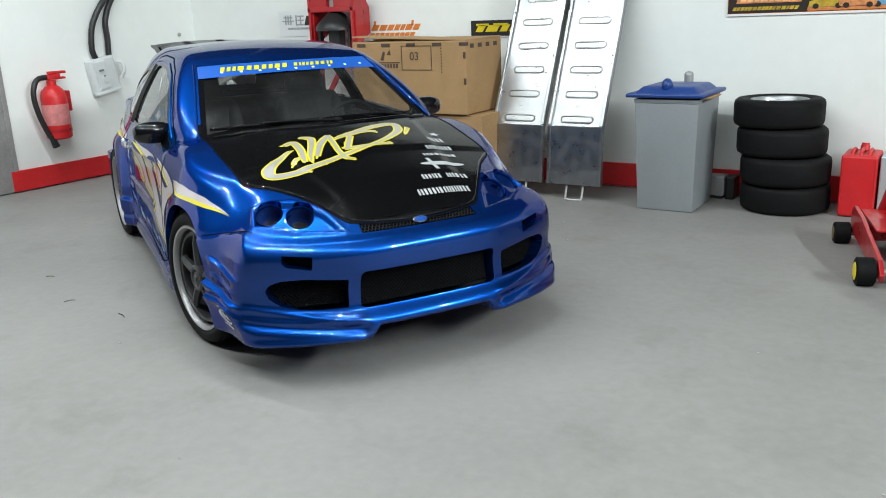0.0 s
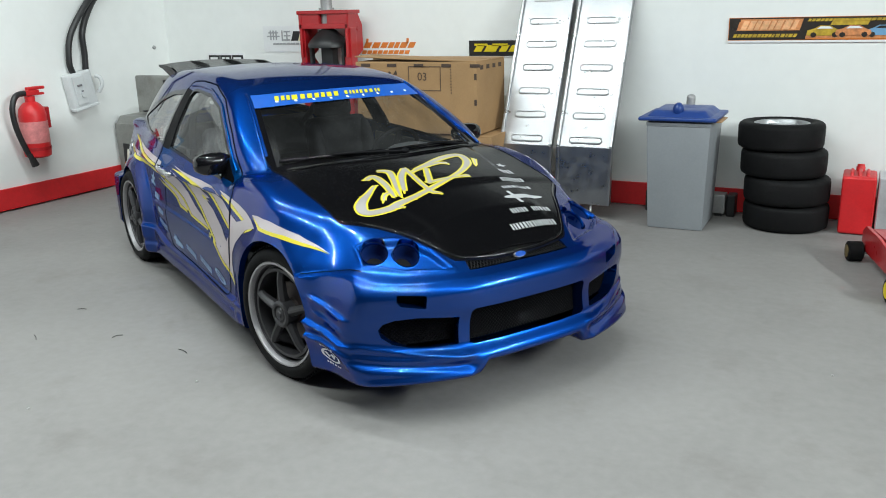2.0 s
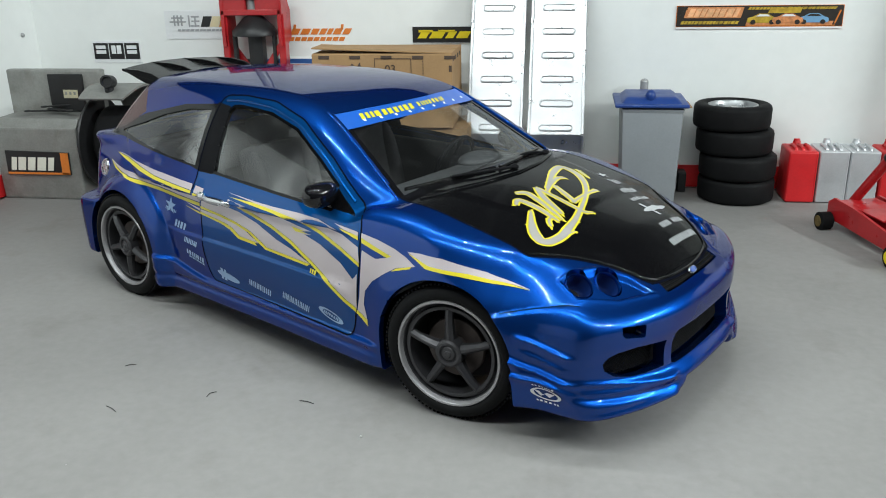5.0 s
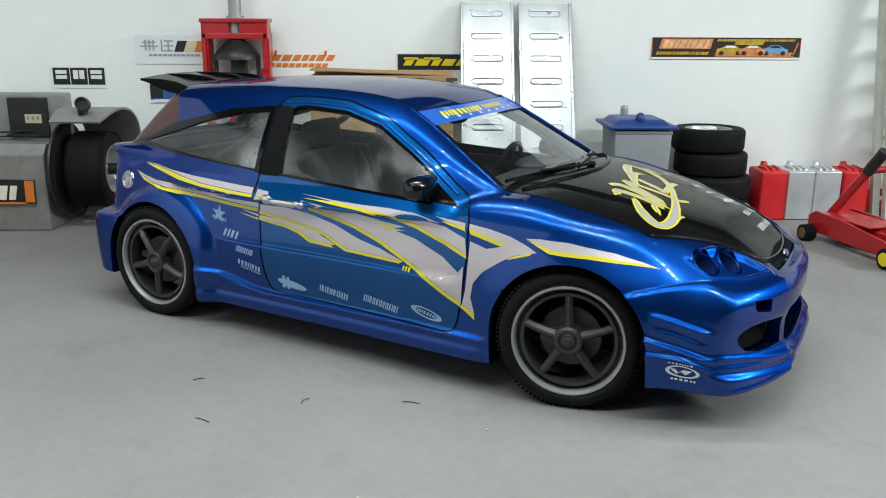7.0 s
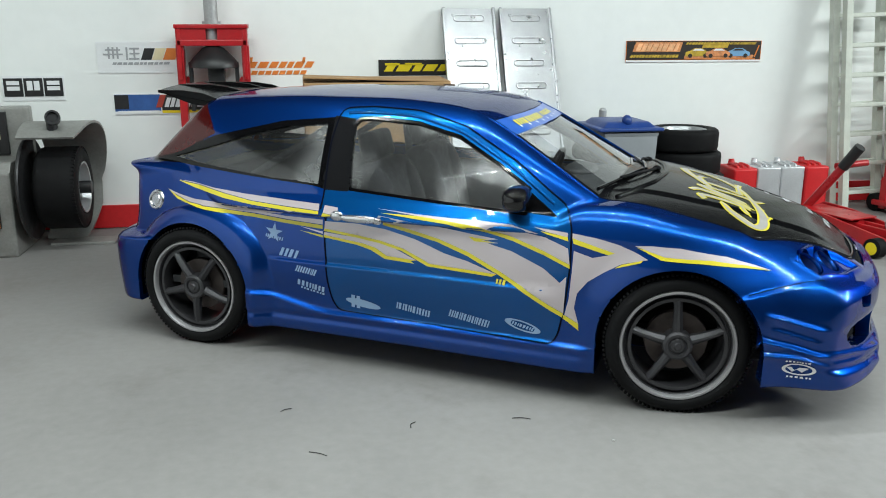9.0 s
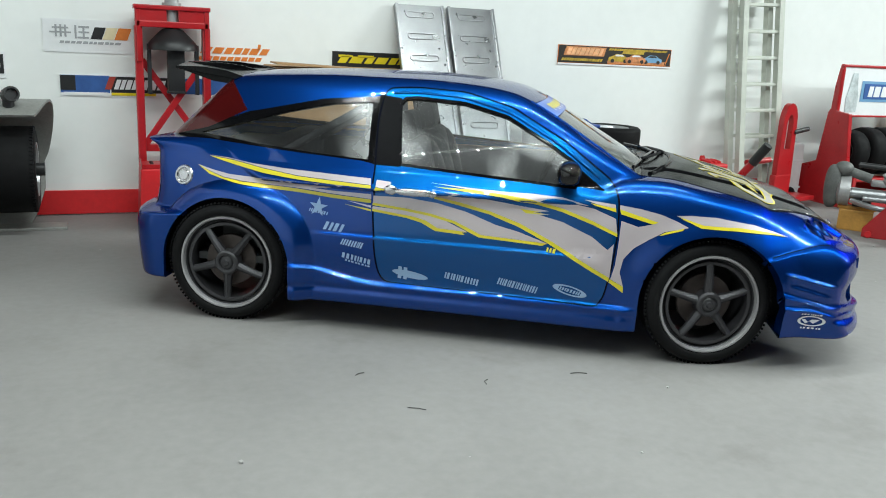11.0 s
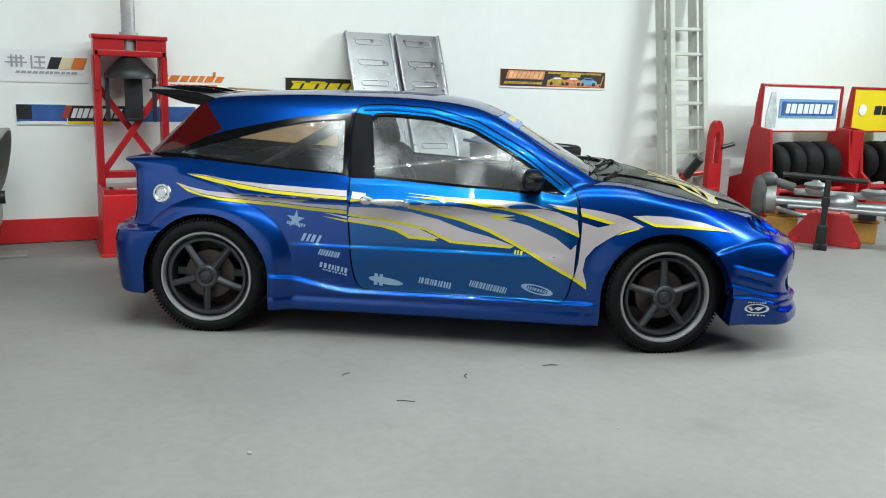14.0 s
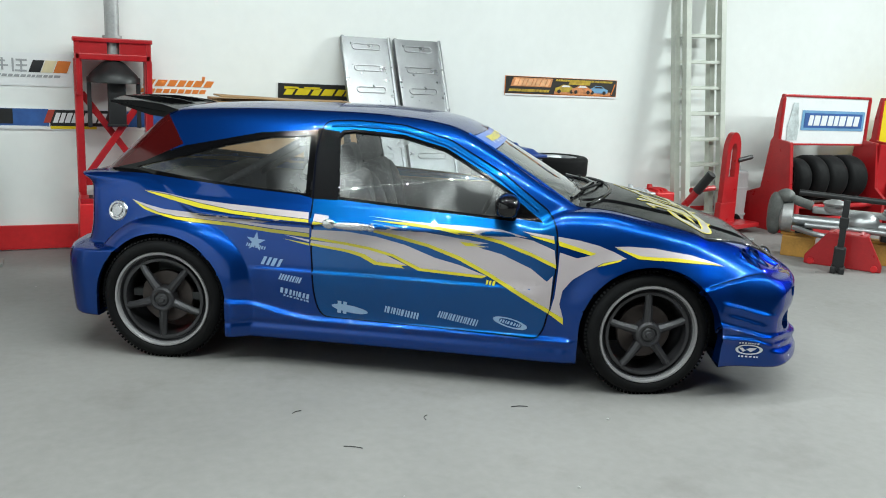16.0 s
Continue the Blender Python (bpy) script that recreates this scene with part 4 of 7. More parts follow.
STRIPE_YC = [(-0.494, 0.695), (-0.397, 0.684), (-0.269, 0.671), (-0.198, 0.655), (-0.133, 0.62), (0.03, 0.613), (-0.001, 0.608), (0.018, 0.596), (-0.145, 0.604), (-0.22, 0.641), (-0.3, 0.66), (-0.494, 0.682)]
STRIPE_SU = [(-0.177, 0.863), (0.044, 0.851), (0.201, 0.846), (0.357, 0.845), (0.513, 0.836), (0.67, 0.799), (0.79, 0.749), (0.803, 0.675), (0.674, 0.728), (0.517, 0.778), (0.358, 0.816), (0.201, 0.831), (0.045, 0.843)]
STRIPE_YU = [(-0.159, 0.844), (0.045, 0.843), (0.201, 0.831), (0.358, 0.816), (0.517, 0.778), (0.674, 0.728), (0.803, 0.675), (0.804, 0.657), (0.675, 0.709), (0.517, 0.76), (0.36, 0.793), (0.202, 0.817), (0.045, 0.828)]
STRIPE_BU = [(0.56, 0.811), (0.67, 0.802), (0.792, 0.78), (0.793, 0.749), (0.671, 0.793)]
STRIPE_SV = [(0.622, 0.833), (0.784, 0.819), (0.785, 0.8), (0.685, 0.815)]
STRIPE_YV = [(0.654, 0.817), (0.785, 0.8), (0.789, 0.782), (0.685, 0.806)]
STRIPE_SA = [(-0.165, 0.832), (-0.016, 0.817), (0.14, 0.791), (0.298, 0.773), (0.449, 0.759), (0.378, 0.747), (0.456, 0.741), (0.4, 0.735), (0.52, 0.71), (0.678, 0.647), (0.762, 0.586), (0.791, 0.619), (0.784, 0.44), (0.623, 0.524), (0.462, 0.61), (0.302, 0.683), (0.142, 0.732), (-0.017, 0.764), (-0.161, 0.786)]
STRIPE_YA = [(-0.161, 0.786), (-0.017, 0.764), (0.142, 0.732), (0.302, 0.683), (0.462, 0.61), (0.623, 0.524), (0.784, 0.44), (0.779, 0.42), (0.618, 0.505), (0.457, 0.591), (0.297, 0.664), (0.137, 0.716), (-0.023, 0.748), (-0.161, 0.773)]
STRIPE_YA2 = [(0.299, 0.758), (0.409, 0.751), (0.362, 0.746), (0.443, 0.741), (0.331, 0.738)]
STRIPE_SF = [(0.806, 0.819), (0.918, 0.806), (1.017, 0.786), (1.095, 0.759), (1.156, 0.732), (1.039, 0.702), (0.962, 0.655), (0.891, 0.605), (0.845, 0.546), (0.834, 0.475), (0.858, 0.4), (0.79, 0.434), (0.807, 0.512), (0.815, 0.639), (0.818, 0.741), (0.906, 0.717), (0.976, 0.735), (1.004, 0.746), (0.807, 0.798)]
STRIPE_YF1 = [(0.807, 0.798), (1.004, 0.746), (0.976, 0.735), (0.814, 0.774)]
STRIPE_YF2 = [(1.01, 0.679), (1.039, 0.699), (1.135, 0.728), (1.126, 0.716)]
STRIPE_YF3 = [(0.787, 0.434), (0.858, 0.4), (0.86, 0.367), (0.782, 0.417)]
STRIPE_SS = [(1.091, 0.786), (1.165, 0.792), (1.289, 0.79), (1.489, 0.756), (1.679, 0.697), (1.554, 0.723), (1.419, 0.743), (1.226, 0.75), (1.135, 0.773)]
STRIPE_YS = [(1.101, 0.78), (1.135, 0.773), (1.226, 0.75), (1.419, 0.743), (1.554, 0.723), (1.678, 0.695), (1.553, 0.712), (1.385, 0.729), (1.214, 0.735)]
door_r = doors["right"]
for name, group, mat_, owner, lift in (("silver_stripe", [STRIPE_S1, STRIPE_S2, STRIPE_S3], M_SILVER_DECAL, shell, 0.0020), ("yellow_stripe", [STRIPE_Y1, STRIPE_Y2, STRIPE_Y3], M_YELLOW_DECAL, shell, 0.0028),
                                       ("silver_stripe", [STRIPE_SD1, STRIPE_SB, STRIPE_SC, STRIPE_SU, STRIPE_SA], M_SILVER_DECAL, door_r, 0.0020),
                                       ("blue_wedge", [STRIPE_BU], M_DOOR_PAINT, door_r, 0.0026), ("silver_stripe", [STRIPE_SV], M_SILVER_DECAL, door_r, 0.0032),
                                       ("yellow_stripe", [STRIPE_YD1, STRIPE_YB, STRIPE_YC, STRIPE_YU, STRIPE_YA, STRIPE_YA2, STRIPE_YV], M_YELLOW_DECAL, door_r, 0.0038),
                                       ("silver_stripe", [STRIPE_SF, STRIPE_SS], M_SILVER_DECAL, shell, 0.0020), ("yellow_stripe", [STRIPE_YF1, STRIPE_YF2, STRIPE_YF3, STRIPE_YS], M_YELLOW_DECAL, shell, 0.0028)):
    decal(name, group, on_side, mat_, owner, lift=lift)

# maker's marks and sponsor prints as plain shapes
decal("sponsor_star", [burst(-0.795, 0.680, 0.055), word(-0.79, 0.655, 0.11, 0.018, 0.2, -0.15, 6, 3)], on_side, M_GREY_DECAL, shell, "pale star-shaped print")
decal("sponsor_plate", [word(-0.697, 0.578, 0.115, 0.045, 0.35, -0.10, 3, 4)], on_side, M_GREY_DECAL, shell, "pale slanted print")
decal("sponsor_print", [word(-0.593, 0.497, 0.125, 0.034, 0.3, -0.13, 6, 5)], on_side, M_GREY_DECAL, shell, "pale slanted print")
decal("sponsor_print", [word(-0.567, 0.415, 0.17, 0.030, 0.0, -0.19, 5, 6), word(-0.56, 0.388, 0.15, 0.010, 0.0, -0.19, 5, 7)], on_side, M_GREY_DECAL, shell, "pale lettering-like print")
decal("sponsor_print", [oval(-0.27, 0.352, 0.10, 0.020, -0.14), sheet([(-0.335, 0.395), (-0.315, 0.393), (-0.318, 0.325), (-0.338, 0.327)]), sheet([(-0.305, 0.392), (-0.285, 0.390), (-0.288, 0.322), (-0.308, 0.324)])], on_side, M_GREY_DECAL, door_r, "pale piston-shaped print")
decal("sponsor_print", [word(0.015, 0.355, 0.19, 0.036, 0.05, -0.15, 8, 8)], on_side, M_GREY_DECAL, door_r, "pale row of print")
decal("sponsor_print", [word(0.315, 0.349, 0.215, 0.038, 0.15, -0.16, 11, 9)], on_side, M_GREY_DECAL, door_r, "pale row of print")
decal("sponsor_print", [oval(0.588, 0.350, 0.092, 0.026, -0.22, inner=0.72), word(0.59, 0.349, 0.14, 0.018, 0.2, -0.22, 7, 10)], on_side, M_GREY_DECAL, door_r, "pale flame-shaped print")
decal("trim_badge", [word(0.478, 0.556, 0.055, 0.026, 0.1, -0.08, 2, 11)], on_side, M_YELLOW_DECAL, door_r, "small yellow badge", lift=0.003)
decal("bumper_badge", [oval(1.826, 0.288, 0.072, 0.031, -0.02, inner=0.78), sheet([(1.772, 0.298), (1.794, 0.298), (1.809, 0.282), (1.829, 0.298), (1.868, 0.298), (1.839, 0.272), (1.819, 0.286), (1.799, 0.272)])], on_side, M_WHITE_DECAL, bumper, "white oval badge with a zigzag", lift=0.003, step=0.02)
decal("bumper_print", [word(1.822, 0.328, 0.11, 0.009, 0, -0.02, 5, 12), word(1.832, 0.246, 0.11, 0.009, 0, -0.02, 4, 13)], on_side, M_WHITE_DECAL, bumper, "tiny white print", lift=0.003, step=0.02)

# bonnet emblem: a silver brush-stroke ring and letters edged in yellow
RING = [([(1.434, -0.357), (1.507, -0.46), (1.561, -0.509), (1.607, -0.509), (1.63, -0.458), (1.632, -0.368), (1.61, -0.25), (1.571, -0.126), (1.516, 0.019), (1.44, 0.154), (1.343, 0.26), (1.262, 0.295), (1.216, 0.281), (1.244, 0.164), (1.314, 0.005), (1.347, -0.076)],
          [0.014, 0.043, 0.058, 0.050, 0.046, 0.045, 0.033, 0.024, 0.021, 0.027, 0.039, 0.041, 0.04, 0.039, 0.023, 0.013])]
STROKES = [([(1.356, -0.363), (1.336, -0.309), (1.433, -0.306), (1.53, -0.325), (1.572, -0.329)], [0.022, 0.036, 0.035, 0.028, 0.014]),
         ([(1.283, -0.258), (1.317, -0.21), (1.404, -0.236), (1.503, -0.278), (1.575, -0.301)], [0.021, 0.037, 0.03, 0.026, 0.014]),
         ([(1.564, -0.387), (1.539, -0.366), (1.53, -0.325)], [0.017, 0.02, 0.014]), ([(1.311, -0.11), (1.403, -0.188), (1.545, -0.261)], [0.031, 0.038, 0.025]),
         ([(1.323, -0.114), (1.441, -0.132), (1.53, -0.144), (1.597, -0.134), (1.629, -0.099)], [0.026, 0.024, 0.024, 0.027, 0.012])]
BAR = [([(1.371, -0.109), (1.325, 0.011), (1.305, 0.099), (1.322, 0.147)], [0.016, 0.027, 0.027, 0.028]), ([(1.352, -0.008), (1.452, -0.06), (1.527, -0.099)], [0.026, 0.029, 0.028]),
         ([(1.519, -0.111), (1.51, -0.016), (1.505, 0.075), (1.508, 0.152)], [0.024, 0.02, 0.018, 0.027]), ([(1.289, 0.344), (1.385, 0.286)], [0.021, 0.010]), ([(1.64, -0.385), (1.662, -0.335)], [0.018, 0.006])]
BRUSH = RING + STROKES + BAR
M_EMBLEM = material("silver_grey_print", (0.34, 0.32, 0.31), 0.42, metal=0.2, vary=0.06, size=3, fine=200)
rng = random.Random(3)
for name, grow, mat_, lift in (("emblem_edge", 0.011, M_YELLOW_DECAL, 0.0020), ("emblem_fill", -0.008, M_EMBLEM, 0.0032)):
    bms = [stroke(line, [max(w + grow, 0.004) for w in wide]) for line, wide in BRUSH]
    if grow > 0:
        # ragged bristle ends along the strokes
        for line, wide in BRUSH:
            for (u, v), w in zip(line, wide):
                a = rng.uniform(0, 6.28)
                bms.append(stroke([(u, v), (u + math.cos(a) * (w * 0.5 + 0.012), v + math.sin(a) * (w * 0.5 + 0.012))], [0.016, 0.008]))
    decal(name, bms, on_top, mat_, bonnet, "ragged brushed emblem on the bonnet" if grow > 0 else "", lift=lift, step=0.03)
decal("bonnet_print", [burst(1.38, 0.455, 0.036), word(1.475, 0.418, 0.085, 0.055, 0.0, 1.57 - 0.02, 3, 21)], on_top, M_BONNET_PRINT, bonnet, "grey star-shaped print")
for k, (bx, by, wide, high, n) in enumerate(((1.572, 0.384, 0.15, 0.036, 6), (1.656, 0.345, 0.19, 0.028, 5), (1.874, 0.318, 0.115, 0.030, 4), (1.874, 0.182, 0.105, 0.030, 4), (1.960, 0.200, 0.275, 0.032, 11))):
    decal("bonnet_print", [word(bx, by, wide, high, 0.0, 1.57, n, 30 + k)], on_top, M_BONNET_PRINT, bonnet, "row of pale print on the bonnet")
decal("bonnet_print", [oval(1.76, 0.300, 0.020, 0.12, 0.0), sheet([(1.70, 0.235), (1.82, 0.235), (1.82, 0.255), (1.70, 0.255)])], on_top, M_BONNET_PRINT, bonnet, "grey piston-shaped print")

# sun strip across the top of the windscreen
M_BANNER = material("blue_sun_strip", (0.008, 0.085, 0.40), 0.35, vary=0.05, coat=0.6)


def on_screen(y, z):
    y, z = np.asarray(y, float), np.asarray(z, float)
    o = np.stack([np.full_like(y, 1.25), y, z], 1)
    return cast(o, np.tile([-1.0, 0.0, 0.0], (len(y), 1)), 1.1)[0]


decal("sun_strip", [[(-0.540, 1.222), (-0.3, 1.232), (0, 1.236), (0.3, 1.232), (0.540, 1.222), (0.514, 1.284), (0.3, 1.290), (0, 1.292), (-0.3, 1.290), (-0.514, 1.284)]], on_screen, M_BANNER, screen, "blue sun strip with yellow print", lift=0.001)
decal("strip_print", [word(-0.20, 1.264, 0.40, 0.022, 0.75, 0.010, 7, 41, 0.06), word(0.16, 1.266, 0.26, 0.017, 0.7, -0.01, 6, 42)], on_screen, M_YELLOW_DECAL, screen, "yellow slanted print", lift=0.003)
decal("strip_marks", [sheet([(u - 0.008, 1.243), (u + 0.008, 1.243), (u + 0.008, 1.251), (u - 0.008, 1.251)]) for u in [-0.40 + 0.107 * k for k in range(9)]], on_screen, M_WHITE_DECAL, screen, "tiny white marks", lift=0.003)

# joints between the panels
for sign, chart in ((-1, on_side), (1, lambda x, z: on_side(x, z, 1))):
    ribbon("door_gap", DOOR, chart, 0.009, shell)
    ribbon("bumper_gap", [(x, float(seam(x))) for x in np.linspace(1.59, 1.90, 20)], chart, 0.006, shell, closed=False)
ribbon("bonnet_gap", BONNET, on_top, 0.009, shell, closed=False)

# raised beads round the door frame and along the bonnet's edge
def bead(name, points, chart, r, material_, parent, label=""):
    dense = []
    for (a, b), (c, d) in zip(points, points[1:]):
        n = max(2, int(math.hypot(c - a, d - b) / 0.03))
        dense += [(a + (c - a) * k / n, b + (d - b) * k / n) for k in range(n)]
    dense.append(points[-1])
    uv = np.array(dense)
    p = chart(uv[:, 0], uv[:, 1])
    for _ in range(3):
        p[1:-1] = (p[:-2] + 2 * p[1:-1] + p[2:]) / 4
    return part(name, tube([tuple(q) for q in settle(p, 2)], r, 8, 1), material_, parent, label, smooth=True, sharp=60)


FRAME_LINE = [(0.700, 0.935), (0.488, 1.086), (0.205, 1.236), (-0.052, 1.298), (-0.31, 1.308), (-0.440, 1.300)]
for sign, owner in ((-1, doors["right"]), (1, doors["left"])):
    bead("frame_bead", FRAME_LINE, (lambda x, z, s_=sign: on_side(x, z, s_)), 0.008, M_DOOR_PAINT, owner, "rounded blue window frame")
    bead("window_divider", [(0.570, 0.897), (0.571, 0.930), (0.572, 0.985)], (lambda x, z, s_=sign: on_side(x, z, s_)), 0.006, M_TRIM_GLOSS, owner, "glossy black strip before the mirror")
for sign in (-1, 1):
    bead("screen_moulding", [(sign * (0.674 - 0.146 * k / 5), 0.955 + 0.338 * k / 5) for k in range(6)], on_screen, 0.007, M_PAINT, shell, "rounded blue edge beside the windscreen")
bead("cowl_lip", [(0.965, -0.60), (1.050, -0.44), (1.112, -0.24), (1.140, 0.0), (1.112, 0.24), (1.050, 0.44), (0.965, 0.60)], on_top, 0.013, M_BLACK_GLOSS, bonnet, "raised rear lip of the bonnet")
bead("bonnet_edge", [(u - 0.012 if 1.6 < u else u, v * 0.985) for u, v in BONNET[2:13]], on_top, 0.006, M_BLACK_SHINE, bonnet, "rounded glossy bonnet edge")

# fuel cap, door handle, mirrors
cap_at = on_side([-1.592], [0.787])[0]
cap_n = body_normal(cap_at[None])[0]
cap_m = Matrix.Translation(cap_at) @ Vector(cap_n).to_track_quat("Z", "Y").to_matrix().to_4x4()
part("fuel_cap", lathe([(0, 0.006), (0.026, 0.006), (0.032, 0.001), (0.036, 0.001), (0.043, 0.008), (0.052, 0.008), (0.058, 0.0), (0.058, -0.01)], 36, cap_m), M_CHROME, shell, "round silver fuel cap", smooth=True)


def lump(centre, rx, ry, rz, squash=None, sides=24, rings=14, m=None):
    bm = bmesh.new()
    bmesh.ops.create_uvsphere(bm, u_segments=sides, v_segments=rings, radius=1)
    for v in bm.verts:
        for k in range(3):
            v.co[k] = math.copysign(abs(v.co[k]) ** (squash or 1.0), v.co[k])
    bmesh.ops.transform(bm, matrix=(m or Matrix()) @ Matrix.Translation(centre) @ Matrix.Diagonal((rx, ry, rz, 1)), verts=bm.verts)
    return bm


for sign, owner in ((-1, doors["right"]), (1, doors["left"])):
    hy = on_side([-0.28], [0.816], sign)[0][1] + sign * 0.006
    part("door_handle", joined(lump((-0.385, hy, 0.816), 0.036, 0.016, 0.026), lump((-0.255, hy + sign * 0.012, 0.812), 0.105, 0.016, 0.020, 0.8), lump((-0.165, hy, 0.806), 0.026, 0.016, 0.018)), M_CHROME, owner, "silver door handle", smooth=True)
    part("door_mirror", joined(lump((0.535, sign * 0.838, 0.962), 0.064, 0.104, 0.060, 0.78), tube([(0.56, sign * 0.76, 0.945), (0.60, sign * 0.735, 0.925), (0.63, sign * 0.715, 0.905)], 0.030)), M_BLACK_SHINE, owner, "gloss black door mirror", smooth=True, sharp=60)

# wipers
for blade, foot_at, elbow in (([(0.868, -0.600), (0.915, -0.42), (0.965, -0.235), (1.020, -0.05)], (1.085, 0.035), (1.030, -0.17)), ([(1.035, -0.03), (1.005, 0.17), (0.955, 0.36), (0.905, 0.545)], (0.990, 0.500), (0.975, 0.37))):
    u = np.array(blade)
    pts = on_top(u[:, 0], u[:, 1])
    pts = pts + body_normal(pts) * 0.013
    foot = on_top([foot_at[0]], [foot_at[1]])[0] + (0, 0, 0.010)
    bend = on_top([elbow[0]], [elbow[1]])[0] + (0, 0, 0.018)
    clip = (pts[1] + pts[2]) / 2 + (0, 0, 0.006)
    wiper = part("wiper", joined(tube([tuple(foot), tuple(bend), tuple(clip)], 0.008, 8), lump(tuple(foot), 0.024, 0.024, 0.016)), M_BLACK_TRIM, car, "black wiper arm and blade", smooth=True, sharp=60)
    part("wiper_blade", joined(tube([tuple(p) for p in pts], 0.008, 8, 4), tube([tuple(p - body_normal(p[None])[0] * 0.008) for p in pts], 0.006, 6, 4)), M_BLACK_SHINE, wiper, "thin glossy blade", smooth=True, sharp=60)

# roof spoiler with fences
rows = []
bm = bmesh.new()
for k in range(25):
    y = -0.385 + 0.77 * k / 24
    b = 0.045 * (1 - (y / 0.385) ** 2)
    sag = 0.032 * (y / 0.385) ** 2
    prof = [(-1.335, 1.362 - sag), (-1.50, 1.360 - sag * 0.7), (-1.768 - b, 1.386 - sag * 0.55), (-1.776 - b, 1.376 - sag * 0.55), (-1.55, 1.325 - sag), (-1.415, 1.292 - sag * 0.4)]
    rows.append([bm.verts.new((x, y, z)) for x, z in prof])
for p, q in zip(rows, rows[1:]):
    for i in range(6):
        bm.faces.new((p[i], p[(i + 1) % 6], q[(i + 1) % 6], q[i]))
bm.faces.new(rows[0]), bm.faces.new(rows[-1][::-1])
spoiler = part("roof_spoiler", bm, M_BLACK_GLOSS, car, "gloss black roof spoiler", smooth=True, sharp=30)
for y in (-0.387, -0.13, 0.13, 0.387):
    sag = 0.032 * (y / 0.385) ** 2
    b = 0.045 * (1 - min(1, (y / 0.385) ** 2))
    fence = prism([(-1.36, 1.360 - sag), (-1.47, 1.382 - sag * 0.7), (-1.60, 1.392 - sag * 0.6), (-1.775 - b, 1.388 - sag * 0.55), (-1.775 - b, 1.372 - sag * 0.55), (-1.40, 1.340 - sag)], 0.018, Matrix.Translation((0, y - 0.009, 0)), bevel=0.004)
    part("spoiler_fence", fence, M_BLACK_GLOSS, spoiler)

# meshes behind the openings
M_MESH = material("black_grille_mesh", (0.005, 0.005, 0.006), 0.7, metal=0.0, spec=0.15, vary=0.15, size=5)


def lattice(name, poly, way, pitch, bar, sink, parent, label):
    us, vs = [p[0] for p in poly], [p[1] for p in poly]
    bm = bmesh.new()
    runs = []
    for sx in (way,):
        for slope in (1, -1):
            wide, high = max(us) - min(us), max(vs) - min(vs)
            for k in range(int(-high / pitch) - 1, int(wide / pitch) + 2):
                u0 = min(us) + k * pitch + (0 if slope > 0 else high)
                n = max(3, int(high / 0.02))
                t = np.linspace(0, 1, n + 1)
                u, v = u0 + slope * high * t, min(vs) + high * t
                keep = polygon_gap(u, v, poly) < 0.012
                if keep.sum() > 1:
                    runs.append((u[keep] * sx, v[keep]))
    for u, v in runs:
        x = nose(v) - nose_plan(np.abs(u)) - sink
        line = [Vector(q) for q in zip(x, u, v)]
        ring = []
        for i, p in enumerate(line):
            d = (line[min(i + 1, len(line) - 1)] - line[max(i - 1, 0)]).normalized()
            n1 = d.cross(Vector((1, 0, 0))).normalized() * bar / 2
            n2 = Vector((bar / 2, 0, 0))
            ring.append([bm.verts.new(p + n1 - n2), bm.verts.new(p + n2), bm.verts.new(p - n1 - n2)])
        for a, b in zip(ring, ring[1:]):
            for i in range(3):
                bm.faces.new((a[i], a[(i + 1) % 3], b[(i + 1) % 3], b[i]))
    return part(name, bm, M_MESH, parent, label)


lattice("grille_mesh", GRILLE, 1, 0.0175, 0.0065, 0.050, bumper, "black diamond mesh in the lower opening")
for way in (1, -1):
    lattice("duct_mesh", DUCT, way, 0.0175, 0.0065, 0.062, bumper, "black mesh in the side opening")
lattice("nose_mesh", NOSE_GRILLE, 1, 0.0165, 0.006, 0.020, bumper, "black mesh under the bonnet's edge")
# near-black panels added behind the openings in place of deep shade
part("grille_backing", joined(box(2.05, 0, 0.41, 0.02, 0.72, 0.22, 0), box(2.0, 0, 0.655, 0.02, 0.70, 0.05, 0), box(1.86, -0.54, 0.41, 0.02, 0.36, 0.22, 0, Matrix()), box(1.86, 0.54, 0.41, 0.02, 0.36, 0.22, 0)), M_DARK, bumper, "near-black panels standing in for shade behind the meshes")
em_m = Matrix.Translation((2.098, 0, 0.655)) @ Vector((0.75, 0, 0.66)).to_track_quat("Z", "X").to_matrix().to_4x4() @ Matrix.Diagonal((0.5, 1, 1, 1))
badge = part("nose_badge", lathe([(0, 0.006), (0.033, 0.004), (0.036, 0.0), (0.030, -0.01)], 32, em_m), M_CHROME, bumper, "silver oval nose badge", smooth=True)
part("badge_field", lathe([(0, 0.0075), (0.028, 0.0068), (0.029, 0.004)], 32, em_m), material("badge_blue", (0.01, 0.06, 0.30), 0.3, coat=1.0), badge, "blue oval field", smooth=True)

# ---- the cabin ----
M_SEAT = material("dark_seat_cloth", (0.022, 0.022, 0.025), 0.8, vary=0.2, size=8, bump=0.2)
M_DASH = material("dashboard_plastic", (0.030, 0.032, 0.034), 0.6, vary=0.15, size=6, bump=0.15)
inside = is_("body_shell") & (mid[:, 2] > 0.94) & (mid[:, 0] < 0.95) & (mid[:, 0] > -1.8)
skin_part("headliner", inside, M_DASH, car, "dark roof lining", sink=0.016, edge=0)
